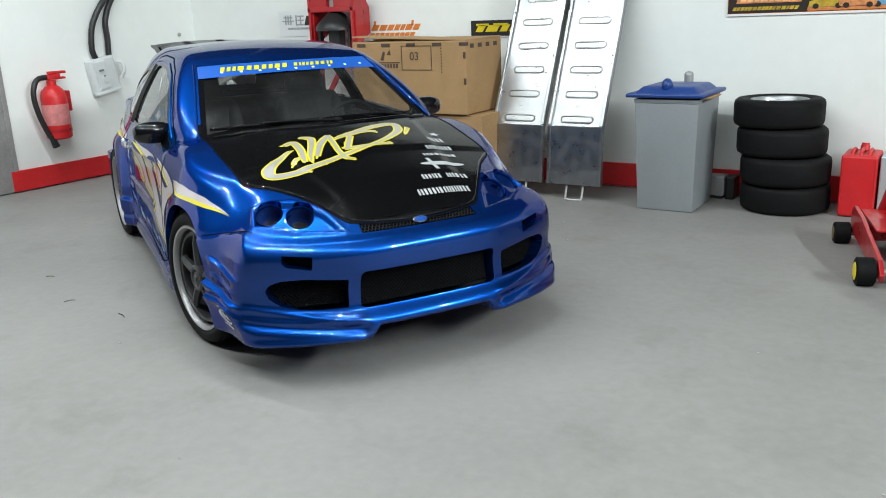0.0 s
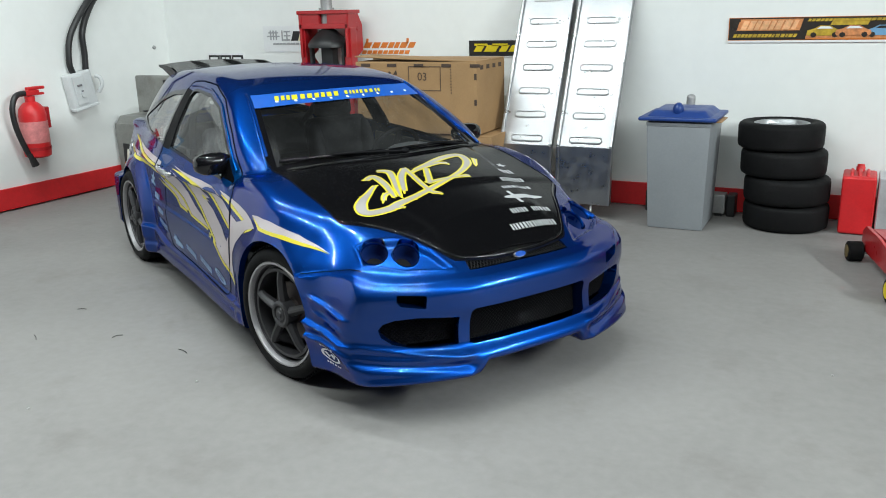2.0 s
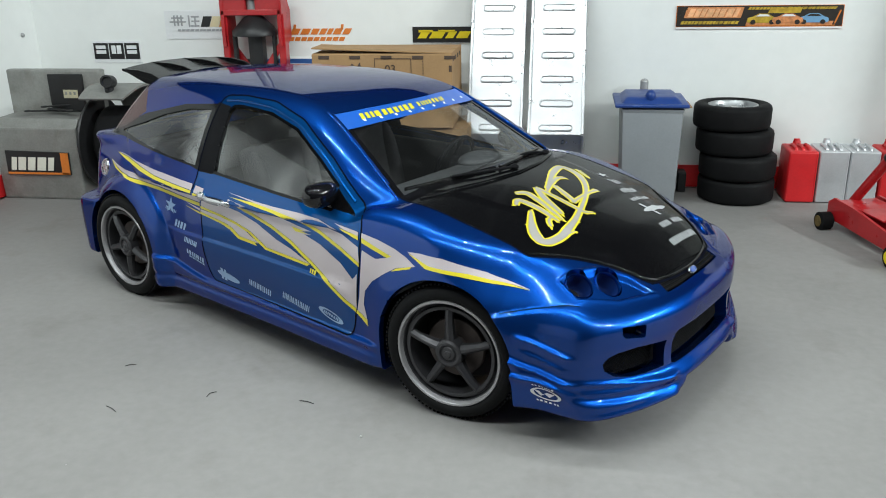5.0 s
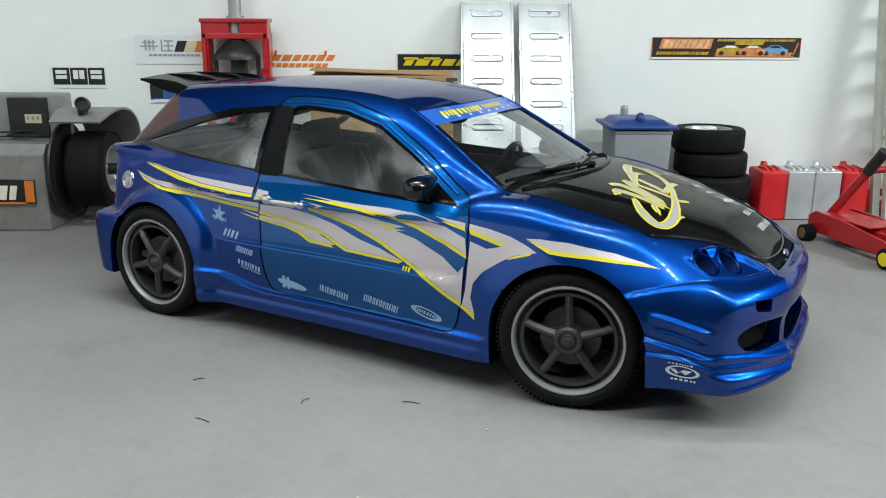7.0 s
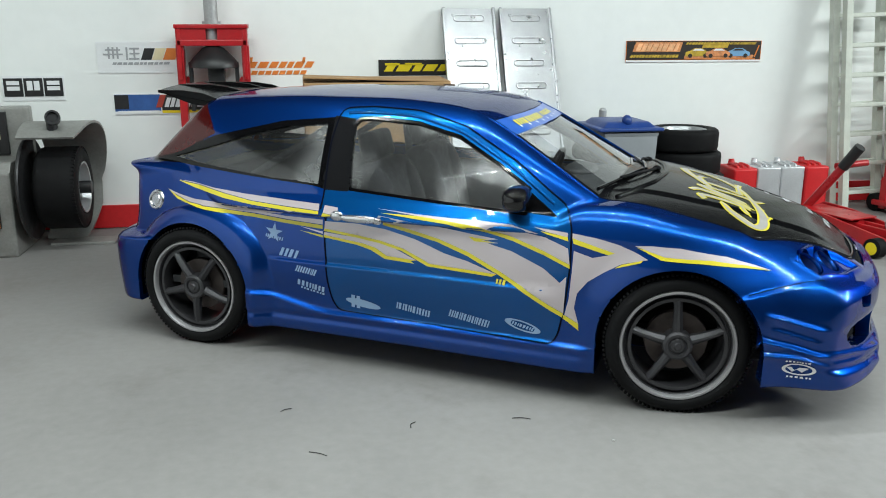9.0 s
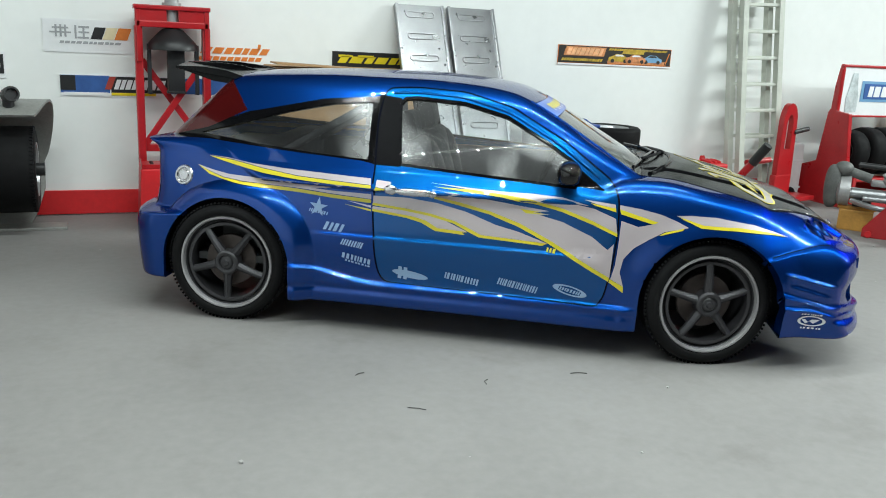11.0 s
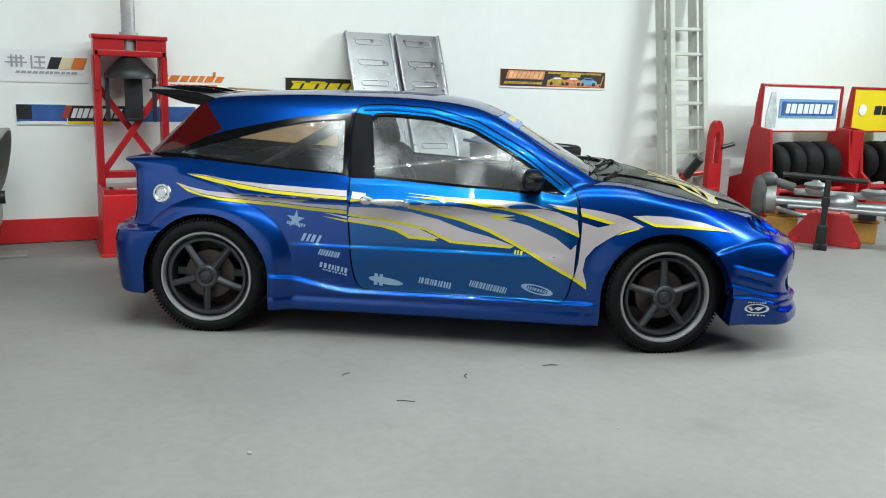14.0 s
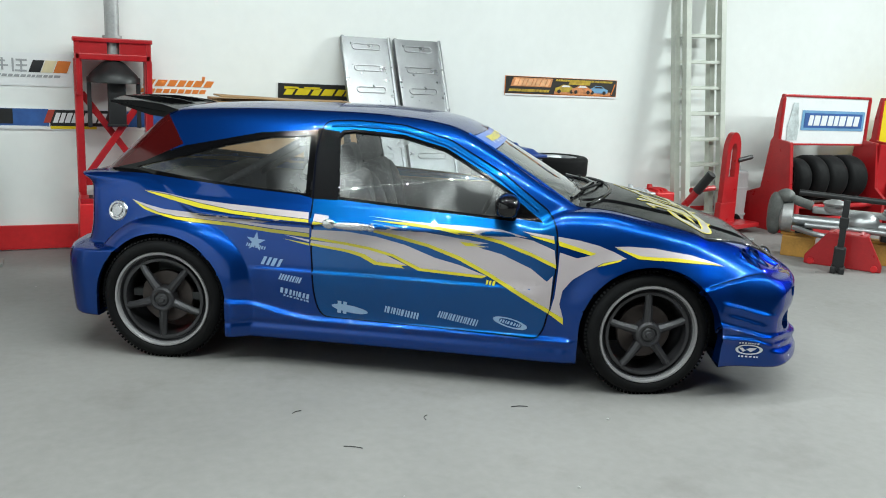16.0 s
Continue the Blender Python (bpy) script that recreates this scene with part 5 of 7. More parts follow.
part("cabin_tub", joined(box(0.10, 0.755, 0.60, 1.15, 0.03, 0.56, 0.01), box(0.10, -0.755, 0.60, 1.15, 0.03, 0.56, 0.01), box(-0.95, 0.64, 0.64, 0.9, 0.03, 0.52, 0.01), box(-0.95, -0.64, 0.64, 0.9, 0.03, 0.52, 0.01),
                         box(-0.4, 0, 0.34, 2.2, 1.5, 0.04, 0), box(-1.5, 0, 0.80, 0.40, 1.0, 0.20, 0.03)), M_DASH, car, "dark cabin lining")
part("dashboard", joined(box(0.74, 0, 0.86, 0.34, 1.30, 0.10, 0.03), box(0.62, 0, 0.72, 0.20, 1.36, 0.24, 0.05), lump((0.62, 0.36, 0.915), 0.10, 0.16, 0.045)), M_DASH, car, "dark grey dashboard", smooth=True, sharp=40)
st = Matrix.Translation((0.44, 0.36, 0.875)) @ Matrix.Rotation(radians(-68), 4, "Y")
bm = bmesh.new()
ring = [(0.165 * math.cos(2 * math.pi * k / 24), 0.165 * math.sin(2 * math.pi * k / 24), 0) for k in range(25)]
steer = joined(tube(ring, 0.014, 8, 2), rod((0, 0, 0), (0, 0, -0.16), 0.025), box(0, 0, 0, 0.30, 0.035, 0.02, 0.005), lump((0, 0, 0), 0.055, 0.055, 0.025))
bmesh.ops.transform(steer, matrix=st, verts=steer.verts)
part("steering_wheel", steer, M_BLACK_TRIM, car, "black steering wheel", smooth=True, sharp=60)
for y in (-0.36, 0.36):
    back = Matrix.Translation((-0.22, y, 0.44)) @ Matrix.Rotation(radians(-14), 4, "Y")
    seat = part("front_seat", joined(box(0.0, 0, 0.30, 0.15, 0.44, 0.62, 0.06, back, 3), lump((0.05, 0.19, 0.30), 0.08, 0.05, 0.28, 0.8, m=back), lump((0.05, -0.19, 0.30), 0.08, 0.05, 0.28, 0.8, m=back), box(0.04, y, 0.46, 0.52, 0.46, 0.16, 0.06, None, 3)), M_SEAT, car, "dark bucket seat", smooth=True, sharp=50)
    part("headrest", joined(box(0.0, 0, 0.69, 0.11, 0.26, 0.16, 0.045, back, 3)), M_SEAT, seat, smooth=True, sharp=50)
part("rear_bench", joined(box(-0.95, 0, 0.50, 0.45, 1.2, 0.18, 0.06, None, 3), box(-1.22, 0, 0.72, 0.16, 1.2, 0.50, 0.06, None, 3)), M_SEAT, car, "dark rear bench", smooth=True, sharp=50)
part("rear_mirror", joined(lump((0.30, 0, 1.20), 0.03, 0.10, 0.03, 0.8), rod((0.33, 0, 1.21), (0.40, 0, 1.25), 0.01)), M_BLACK_TRIM, car, "small rear-view mirror", smooth=True)
part("roll_bar", joined(tube([(-0.55, -0.58, 0.55), (-0.58, -0.52, 1.18), (-0.58, 0, 1.30), (-0.58, 0.52, 1.18), (-0.55, 0.58, 0.55)], 0.024), tube([(-0.60, -0.45, 1.22), (-1.30, -0.48, 0.80)], 0.022), tube([(-0.60, 0.45, 1.22), (-1.30, 0.48, 0.80)], 0.022)), M_SEAT, car, "dark roll bar", smooth=True)

# ---- things along the back wall ----
M_RED = material("red_enamel", (0.40, 0.010, 0.014), 0.34, vary=0.14, size=4, fine=60, bump=0.06, coat=0.3, stain=(0.22, 0.01, 0.012), stain_size=5, stain_amount=0.35)
M_RED_MATT = material("red_plastic", (0.58, 0.014, 0.018), 0.45, vary=0.10, size=4, fine=60, bump=0.06)
M_STEEL = material("brushed_aluminium", (0.40, 0.41, 0.42), 0.40, metal=0.85, vary=0.08, size=5, fine=120, bump=0.05, bump_size=120)
M_STEEL_DULL = material("dull_grey_metal", (0.40, 0.40, 0.40), 0.5, metal=0.6, vary=0.18, size=4, fine=60, bump=0.12, stain=(0.20, 0.17, 0.14), stain_size=4, stain_amount=0.4)
M_GREY_PLASTIC = material("grey_plastic", (0.23, 0.245, 0.26), 0.5, vary=0.06, size=3, fine=60, bump=0.06)
M_BLUE_PLASTIC = material("blue_plastic", (0.010, 0.042, 0.20), 0.4, vary=0.1, size=4, fine=60)
M_CARD = material("corrugated_cardboard", (0.36, 0.215, 0.098), 0.8, vary=0.10, size=3, fine=70, bump=0.15, bump_size=80, stain=(0.24, 0.14, 0.06), stain_size=2.5, stain_amount=0.3)
M_CARD_PRINT = material("dark_brown_print", (0.065, 0.042, 0.030), 0.75, vary=0.2, size=6)
M_BLACK = material("black_paint", (0.014, 0.014, 0.015), 0.45, vary=0.2, size=6, fine=60, bump=0.08)
M_WHITE = material("white_paper", (0.80, 0.81, 0.82), 0.6, vary=0.03)
M_OFFWHITE = material("pale_plastic", (0.62, 0.64, 0.65), 0.45, vary=0.06, size=6, fine=60, bump=0.05)
M_ORANGE = material("orange_print", (0.70, 0.20, 0.03), 0.5, vary=0.1)
M_YELLOW = material("yellow_print", (0.78, 0.60, 0.01), 0.5, vary=0.06)
M_BLUE_PRINT = material("blue_print", (0.03, 0.10, 0.32), 0.5, vary=0.15, size=6)
M_SKY_PRINT = material("light_blue_print", (0.16, 0.34, 0.55), 0.5, vary=0.08, size=6)
M_WOOD = material("ochre_wood", (0.45, 0.23, 0.045), 0.6, vary=0.2, size=5, fine=50, bump=0.15)
M_LADDER = material("ladder_grey_green", (0.52, 0.54, 0.48), 0.5, vary=0.10, size=5, fine=60, bump=0.06)


def plate(x0, x1, z0, z1, y, thick=0.006, slant=0.0):
    """A thin plate on the back wall, its face at y."""
    return prism([(x0 - slant, z0), (x1 - slant, z0), (x1 + slant, z1), (x0 + slant, z1)], thick, Matrix.Translation((0, y, 0)))


def blocks(x0, x1, z0, z1, y, n, slant=0.0, seed=1, thick=0.004):
    """A line of print as upright bars."""
    rng = random.Random(seed)
    cuts = [rng.uniform(0.7, 1.3) for _ in range(n)]
    total, at, out = sum(cuts), x0, []
    for c in cuts:
        step = c / total * (x1 - x0)
        out.append(plate(at + step * 0.08, at + step * 0.86, z0, z1, y, thick, slant))
        at += step
    return joined(*out)


def sign(label, x0, x1, z0, z1, back):
    ob = thing("wall_sign", label, "sign", (x0 + x1) / 2, BACK, z0)
    part("board", plate(x0 - (x0 + x1) / 2, x1 - (x0 + x1) / 2, 0, z1 - z0, -0.008, 0.008), back, ob)
    return ob, (x0 + x1) / 2, z0


def put(ob, name, bm, mat_, label=""):
    return part(name, bm, mat_, ob, label)


# three black tiles with white marks
s, cx, cz = sign("white sign with three black tiles and white marks on the wall", -2.93, -2.44, 1.12, 1.325, M_WHITE)
for k in range(3):
    x = -0.232 + 0.158 * k
    put(s, "tile", plate(x, x + 0.148, 0.035, 0.185, -0.012, 0.006), M_BLACK)
    bits = [plate(x + 0.024, x + 0.124, 0.085, 0.118, -0.016, 0.004), plate(x + 0.024, x + 0.124, 0.130, 0.163, -0.016, 0.004)]
    if k == 1:
        bits = [plate(x + 0.024, x + 0.068, 0.085, 0.163, -0.016, 0.004), plate(x + 0.080, x + 0.124, 0.085, 0.163, -0.016, 0.004)]
    put(s, "mark", joined(*bits), M_WHITE, "white mark")
# grey symbols with a slanted tricolour
s, cx, cz = sign("white sign with grey symbols and a slanted tricolour", -2.16, -1.48, 1.34, 1.60, M_WHITE)
M_GREY_PRINT = material("grey_print", (0.36, 0.37, 0.38), 0.55, vary=0.1)
put(s, "symbol", joined(plate(-0.29, -0.13, 0.150, 0.162, -0.012, 0.004), plate(-0.27, -0.15, 0.185, 0.198, -0.012, 0.004), plate(-0.25, -0.235, 0.12, 0.215, -0.0125, 0.004), plate(-0.215, -0.20, 0.12, 0.215, -0.0125, 0.004), plate(-0.18, -0.165, 0.12, 0.215, -0.0125, 0.004)), M_GREY_PRINT, "grey symbol")
put(s, "symbol", joined(plate(-0.105, -0.09, 0.11, 0.215, -0.012, 0.004), plate(-0.075, 0.005, 0.195, 0.21, -0.012, 0.004), plate(-0.075, 0.005, 0.155, 0.168, -0.012, 0.004), plate(-0.045, -0.03, 0.11, 0.20, -0.0125, 0.004), plate(-0.085, 0.0, 0.112, 0.126, -0.012, 0.004)), M_GREY_PRINT, "grey symbol")
for k, (mat_, w) in enumerate(((M_BLACK, 0.085), (material("cream_print", (0.75, 0.66, 0.42), 0.55, vary=0.05), 0.085), (M_ORANGE, 0.10))):
    x = 0.03 + 0.09 * k
    put(s, "colour_bar", plate(x, x + w, 0.11, 0.205, -0.012, 0.004, 0.018), mat_)
put(s, "print", blocks(-0.22, 0.25, 0.070, 0.090, -0.012, 11, 0.004, 3), M_GREY_PRINT, "line of tiny grey print")
# long blue strip with white slanted print
s, cx, cz = sign("long blue and black strip with slanted white print", -2.055, -0.62, 0.99, 1.165, M_WHITE)
put(s, "picture", plate(-0.715, -0.34, 0.03, 0.170, -0.012, 0.006), M_BLUE_PRINT, "dark blue picture")
put(s, "dark_corner", plate(-0.715, -0.60, 0.05, 0.168, -0.016, 0.004), M_BLACK)
put(s, "red_flash", plate(-0.36, -0.31, 0.06, 0.165, -0.016, 0.004, 0.02), material("dark_red_print", (0.42, 0.05, 0.03), 0.5, vary=0.1))
put(s, "band", plate(-0.33, 0.12, 0.035, 0.165, -0.012, 0.005), M_BLACK, "black band")
put(s, "band", plate(0.12, 0.715, 0.035, 0.165, -0.012, 0.006), M_BLUE_PRINT, "blue band")
put(s, "print", blocks(-0.30, 0.10, 0.062, 0.142, -0.018, 8, 0.014, 4), M_WHITE, "slanted white print")
put(s, "yellow_line", plate(-0.33, 0.02, 0.012, 0.034, -0.014, 0.004), M_YELLOW)
put(s, "white_splash", plate(-0.70, -0.36, 0.008, 0.034, -0.014, 0.004, 0.01), M_WHITE)
# orange lettering-like marks straight on the wall
s = thing("wall_sign", "orange slanted print with a dotted underline on the wall", "sign", -0.66, BACK, 1.30)
put(s, "print", joined(blocks(-0.28, 0.30, 0.075, 0.128, -0.005, 7, 0.016, 6), plate(0.20, 0.224, 0.12, 0.165, -0.005, 0.005, 0.004), plate(-0.25, -0.226, 0.12, 0.165, -0.005, 0.005, 0.004)), M_ORANGE, "orange slanted print")
for k in range(9):
    put(s, "underline_dash", plate(-0.30 + 0.06 * k, -0.252 + 0.06 * k, 0.018, 0.052, -0.005, 0.004, 0.008), M_ORANGE)
# black sign with yellow print
s, cx, cz = sign("black sign with slanted yellow print", 0.205, 0.98, 1.292, 1.444, M_BLACK)
put(s, "print", joined(blocks(-0.33, 0.34, 0.045, 0.105, -0.013, 6, 0.020, 8), plate(-0.33, -0.20, 0.098, 0.118, -0.013, 0.005), plate(-0.15, 0.0, 0.098, 0.118, -0.013, 0.005)), M_YELLOW, "slanted yellow print")
put(s, "white_edge", joined(plate(-0.388, 0.388, 0.146, 0.152, -0.012, 0.004), plate(-0.388, 0.388, 0.0, 0.006, -0.012, 0.004)), M_WHITE)
# long orange poster with three cars
s, cx, cz = sign("long orange and black poster with three small cars", 2.515, 3.875, 1.405, 1.598, M_ORANGE)
M_BROWN_INK = material("brown_black_ink", (0.020, 0.014, 0.010), 0.5, vary=0.3, size=9)
M_GOLD_INK = material("dull_gold_ink", (0.50, 0.33, 0.03), 0.5, vary=0.35, size=14)
M_FADED_ORANGE = material("faded_orange_ink", (0.62, 0.24, 0.09), 0.5, vary=0.3, size=10)
put(s, "field", plate(-0.675, -0.12, 0.020, 0.190, -0.010, 0.004), M_BROWN_INK, "dark brown field")
put(s, "title_plate", plate(-0.605, -0.135, 0.092, 0.180, -0.013, 0.003, 0.012), M_FADED_ORANGE, "faded orange title plate")
put(s, "yellow_flash", plate(0.08, 0.34, 0.128, 0.172, -0.0125, 0.003, 0.01), M_GOLD_INK, "gold flash")
put(s, "field", plate(-0.12, 0.675, 0.020, 0.190, -0.010, 0.004), M_BROWN_INK, "dark brown field")
put(s, "field", plate(-0.675, -0.10, 0.022, 0.084, -0.013, 0.003, 0.004), M_BROWN_INK, "dark brown strip")
put(s, "corner", joined(plate(-0.675, -0.645, 0.150, 0.190, -0.013, 0.003), plate(-0.645, -0.615, 0.112, 0.150, -0.013, 0.003), plate(-0.675, -0.645, 0.084, 0.112, -0.013, 0.003), plate(-0.612, -0.590, 0.160, 0.190, -0.013, 0.003)), M_BROWN_INK, "dark chequered corner")
put(s, "glow_band", plate(-0.10, 0.60, 0.030, 0.062, -0.013, 0.003, 0.006), M_FADED_ORANGE, "orange band under the cars")
put(s, "print", blocks(-0.58, -0.16, 0.100, 0.168, -0.016, 8, 0.014, 9), material("cream_orange_print", (0.82, 0.44, 0.22), 0.5, vary=0.2, size=10), "pale orange print")
put(s, "print", blocks(-0.64, -0.16, 0.040, 0.066, -0.016, 16, 0.006, 10), M_GOLD_INK, "gold line of print")
put(s, "print", blocks(-0.09, 0.62, 0.158, 0.178, -0.016, 26, 0.006, 11), M_GOLD_INK, "gold line of print")
put(s, "edge_line", joined(plate(0.628, 0.640, 0.040, 0.150, -0.013, 0.003, 0.02), plate(-0.10, 0.62, 0.024, 0.030, -0.0135, 0.003)), M_ORANGE, "orange edge line")
for k, (col, x) in enumerate(((M_GOLD_INK, 0.03), (M_FADED_ORANGE, 0.235), (M_SKY_PRINT, 0.44))):
    lift = -0.017 - 0.003 * (k == 1)
    shape = [(x - 0.125, 0.062), (x - 0.115, 0.050), (x + 0.115, 0.050), (x + 0.125, 0.066), (x + 0.12, 0.088), (x + 0.085, 0.100), (x + 0.045, 0.124), (x - 0.030, 0.126), (x - 0.075, 0.102), (x - 0.12, 0.090)]
    car_print = put(s, "printed_car", prism(shape, 0.003, Matrix.Translation((0, lift, 0))), col, "flat printed car shape")
    part("printed_window", prism([(x - 0.055, 0.102), (x + 0.065, 0.102), (x + 0.038, 0.119), (x - 0.026, 0.120)], 0.002, Matrix.Translation((0, lift - 0.002, 0))), M_WHITE if k != 2 else M_BROWN_INK, car_print)
    part("printed_wheel", joined(*[prism([(x + d + 0.022 * math.cos(a * 0.785), 0.056 + 0.020 * math.sin(a * 0.785)) for a in range(8)], 0.002, Matrix.Translation((0, lift - 0.002, 0))) for d in (-0.075, 0.078)]), M_BROWN_INK, car_print)
put(s, "white_edge", plate(-0.68, 0.68, 0.0, 0.016, -0.012, 0.004), M_WHITE)


def cardboard_box(x, y, z, wide, deep, high, label, marked):
    ob = thing("cardboard_box", label, "box", x, y, z, group="boxes by the wall")
    t = 0.012
    part("carton", box(0, 0, high / 2, wide, deep, high - 0.004, 0.010), M_CARD, ob)
    part("top_flap", box(0, -deep * 0.25, 0, wide, deep * 0.495, t, 0.003, Matrix.Translation((0, 0, high + (0.020 if marked else 0.002))) @ Matrix.Rotation(radians(2.0 if marked else 0), 4, "Y")), M_CARD, ob)
    part("top_flap", box(0, deep * 0.25, high + 0.004, wide, deep * 0.495, t, 0.003), M_CARD, ob)
    f = -deep / 2 - 0.004
    if marked:
        for k in range(9):
            xx = -wide / 2 + 0.06 + k * (wide - 0.12) / 8
            if k % 2 == 0:
                part("print", prism([(xx, high - 0.045), (xx + 0.09, high - 0.045), (xx + 0.09, high - 0.018), (xx, high - 0.018)], 0.002, Matrix.Translation((0, f, 0))), M_CARD_PRINT, ob, "dark printed dash")
        part("number_print", letters("03", 0.066, Matrix.Translation((0.205 - x - 0.065, f, 1.150 - z))), M_CARD_PRINT, ob, "printed number 03")
        x0, x1, z0, z1 = 0.055 - x, 0.36 - x, 1.065 - z, 1.262 - z
        part("print", joined(*[prism([(a, b), (c, b), (c, d), (a, d)], 0.002, Matrix.Translation((0, f, 0))) for a, b, c, d in ((x0, z1, x1, z1 + 0.005), (x0, z0, x1, z0 + 0.005), (x0, z0, x0 + 0.005, z1), (x1 - 0.005, z0, x1, z1), (x0 - 0.26, z0 + 0.06, x0 - 0.02, z0 + 0.067))]), M_CARD_PRINT, ob, "thin printed frame")
        part("print", joined(prism([(x0 - 0.22, z0 + 0.085), (x0 - 0.19, z0 + 0.08), (x0 - 0.17, z0 + 0.15), (x0 - 0.19, z0 + 0.16)], 0.002, Matrix.Translation((0, f, 0))), prism([(x0 - 0.15, z0 + 0.13), (x0 - 0.11, z0 + 0.13), (x0 - 0.12, z0 + 0.17)], 0.002, Matrix.Translation((0, f, 0))), *[prism([(x0 - 0.24 + 0.03 * k, z0 + 0.02), (x0 - 0.222 + 0.03 * k, z0 + 0.02), (x0 - 0.222 + 0.03 * k, z0 + 0.052), (x0 - 0.24 + 0.03 * k, z0 + 0.052)], 0.002, Matrix.Translation((0, f, 0))) for k in range(7)]), M_CARD_PRINT, ob, "printed symbols and a line of print")
        for k in range(9):
            part("perforation", box(0.455 - x, f + 0.001, 1.05 - z + 0.024 * k, 0.008, 0.003, 0.010), M_CARD_PRINT, ob)
        for k in range(4):
            part("print", box(wide / 2 + 0.001, -deep / 2 + 0.10 + 0.13 * k, high - 0.05, 0.002, 0.06, 0.035), M_CARD_PRINT, ob, "dark printed dash")
        for zz in (0.12, 0.33):
            part("tab_slot", box(wide / 2 - 0.012, f + 0.001, high - zz, 0.022, 0.003, 0.05), M_CARD_PRINT, ob, "dark tab slot")
    return ob


cardboard_box(0.055, 3.03, 0, 1.50, 0.60, 0.686, "brown cardboard box standing on the floor", False)
cardboard_box(0.11, 3.00, 0.70, 1.16, 0.60, 0.605, "brown cardboard box with printed dashes stacked on another", True)


# aluminium ramps leaning on the wall
M_RAMP = material("ramp_aluminium", (0.36, 0.365, 0.375), rough=0.33, metal=0.95, vary=0.10, size=5, fine=120, bump=0.05, bump_size=120)


def ramp_thing(x):
    ob = thing("loading_ramp", "long aluminium car ramp with pressed slots leaning on the wall", "ramp", x, 2.95, 0.0, group="ramps on the wall")
    wide = 0.472
    rise = math.hypot(0.605, 1.885 - 0.60)
    m = Matrix.Translation((0, 0.04, 0.60)) @ Matrix.Rotation(-math.atan2(0.605, 1.285), 4, "X")
    lean = m
    deck = part("deck", box(0, 0.012, rise / 2, wide - 0.03, 0.016, rise, 0.003, lean), M_RAMP, ob, "bright aluminium deck")
    part("foot_plate", box(0, 0.006, -0.235, wide - 0.03, 0.016, 0.475, 0.003, Matrix.Translation((0, 0.04, 0.60)) @ Matrix.Rotation(-0.07, 4, "X")), M_RAMP, ob, "duller lower plate")
    for sx in (-1, 1):
        part("side_rail", joined(box(sx * (wide / 2 - 0.012), 0.01, rise / 2, 0.026, 0.06, rise, 0.006, lean), box(sx * (wide / 2 - 0.012), 0.005, -0.235, 0.026, 0.05, 0.475, 0.006, Matrix.Translation((0, 0.04, 0.60)) @ Matrix.Rotation(-0.07, 4, "X"))), M_RAMP, ob)
    for k in range(7):
        z = 0.060 + 0.2105 * k
        ring = []
        for a in range(0, 360, 20):
            c, s_ = math.cos(radians(a)), math.sin(radians(a))
            ring.append(((0.110 if c >= 0 else -0.110) + 0.027 * c, 0.0, z + 0.027 * s_))
        ring.append(ring[0])
        bm = tube(ring, 0.0065, 6, 1)
        bmesh.ops.transform(bm, matrix=lean, verts=bm.verts)
        part("pressed_slot", bm, M_RAMP, deck, smooth=True)
    part("hook", tube([(-0.07, 0.05, 0.16), (-0.07, 0.0, 0.02), (-0.05, -0.01, 0.008), (0.05, -0.01, 0.008), (0.07, 0.0, 0.02), (0.07, 0.05, 0.16)], 0.010, 8), M_STEEL_DULL, ob, "bent foot hook", smooth=True)
    return ob


ramp_a = ramp_thing(1.005)
copy_thing(ramp_a, pose(1.520 * U, 2.95 * U, 0))

# waste bin with a blue lid
ob = thing("waste_bin", "grey plastic waste bin with a blue lid", "bin", 2.30, 3.13, 0)
part("bin_body", joined(taper_box(0, 0, 0.0, 0.82, 0.43, 0.50, 0.485, 0.56, 0.02), taper_box(0, 0, 0.815, 0.845, 0.486, 0.562, 0.490, 0.566, 0.006)), M_GREY_PLASTIC, ob, "tapered grey bin", smooth=True, sharp=40)
lid = part("lid", joined(box(-0.01, 0, 0.872, 0.585, 0.62, 0.030, 0.013, None, 3), taper_box(-0.01, 0, 0.880, 0.934, 0.50, 0.54, 0.385, 0.42, 0.024)), M_BLUE_PLASTIC, ob, "blue lid", smooth=True, sharp=50)
part("lid_knob", joined(lump((-0.02, -0.20, 0.940), 0.042, 0.05, 0.052), rod((-0.02, -0.18, 0.90), (-0.02, -0.18, 0.93), 0.03, 12)), M_BLUE_PLASTIC, lid, smooth=True, sharp=60)
ob = thing("cardboard_scrap", "strip of cardboard lying between bin and lid", "cardboard", 2.46, 3.05, 0.847)
part("strip", box(0.02, 0, 0.006, 0.26, 0.30, 0.010, 0.002), M_CARD, ob)
ob = thing("metal_pole", "grey metal pole standing behind the bin", "pole", 2.27, 3.50, 0)
part("pole", joined(rod((0, 0, 0), (0, 0, 0.97), 0.036), lump((0, 0, 0.97), 0.036, 0.036, 0.03)), M_STEEL_DULL, ob, smooth=True, sharp=50)
ob = thing("metal_case", "small grey metal case with black ends behind the bin", "case", 2.33, 3.52, 0.0)
part("case", box(-0.03, 0, 0.10, 0.60, 0.15, 0.16, 0.012), M_STEEL_DULL, ob)
for sx in (-1, 1):
    part("end_cap", box(sx * 0.335 - 0.02, 0, 0.09, 0.07, 0.16, 0.18, 0.012), M_BLACK, ob)
    part("skid", box(sx * 0.22, 0, 0.01, 0.06, 0.15, 0.02, 0.002), M_BLACK, ob)


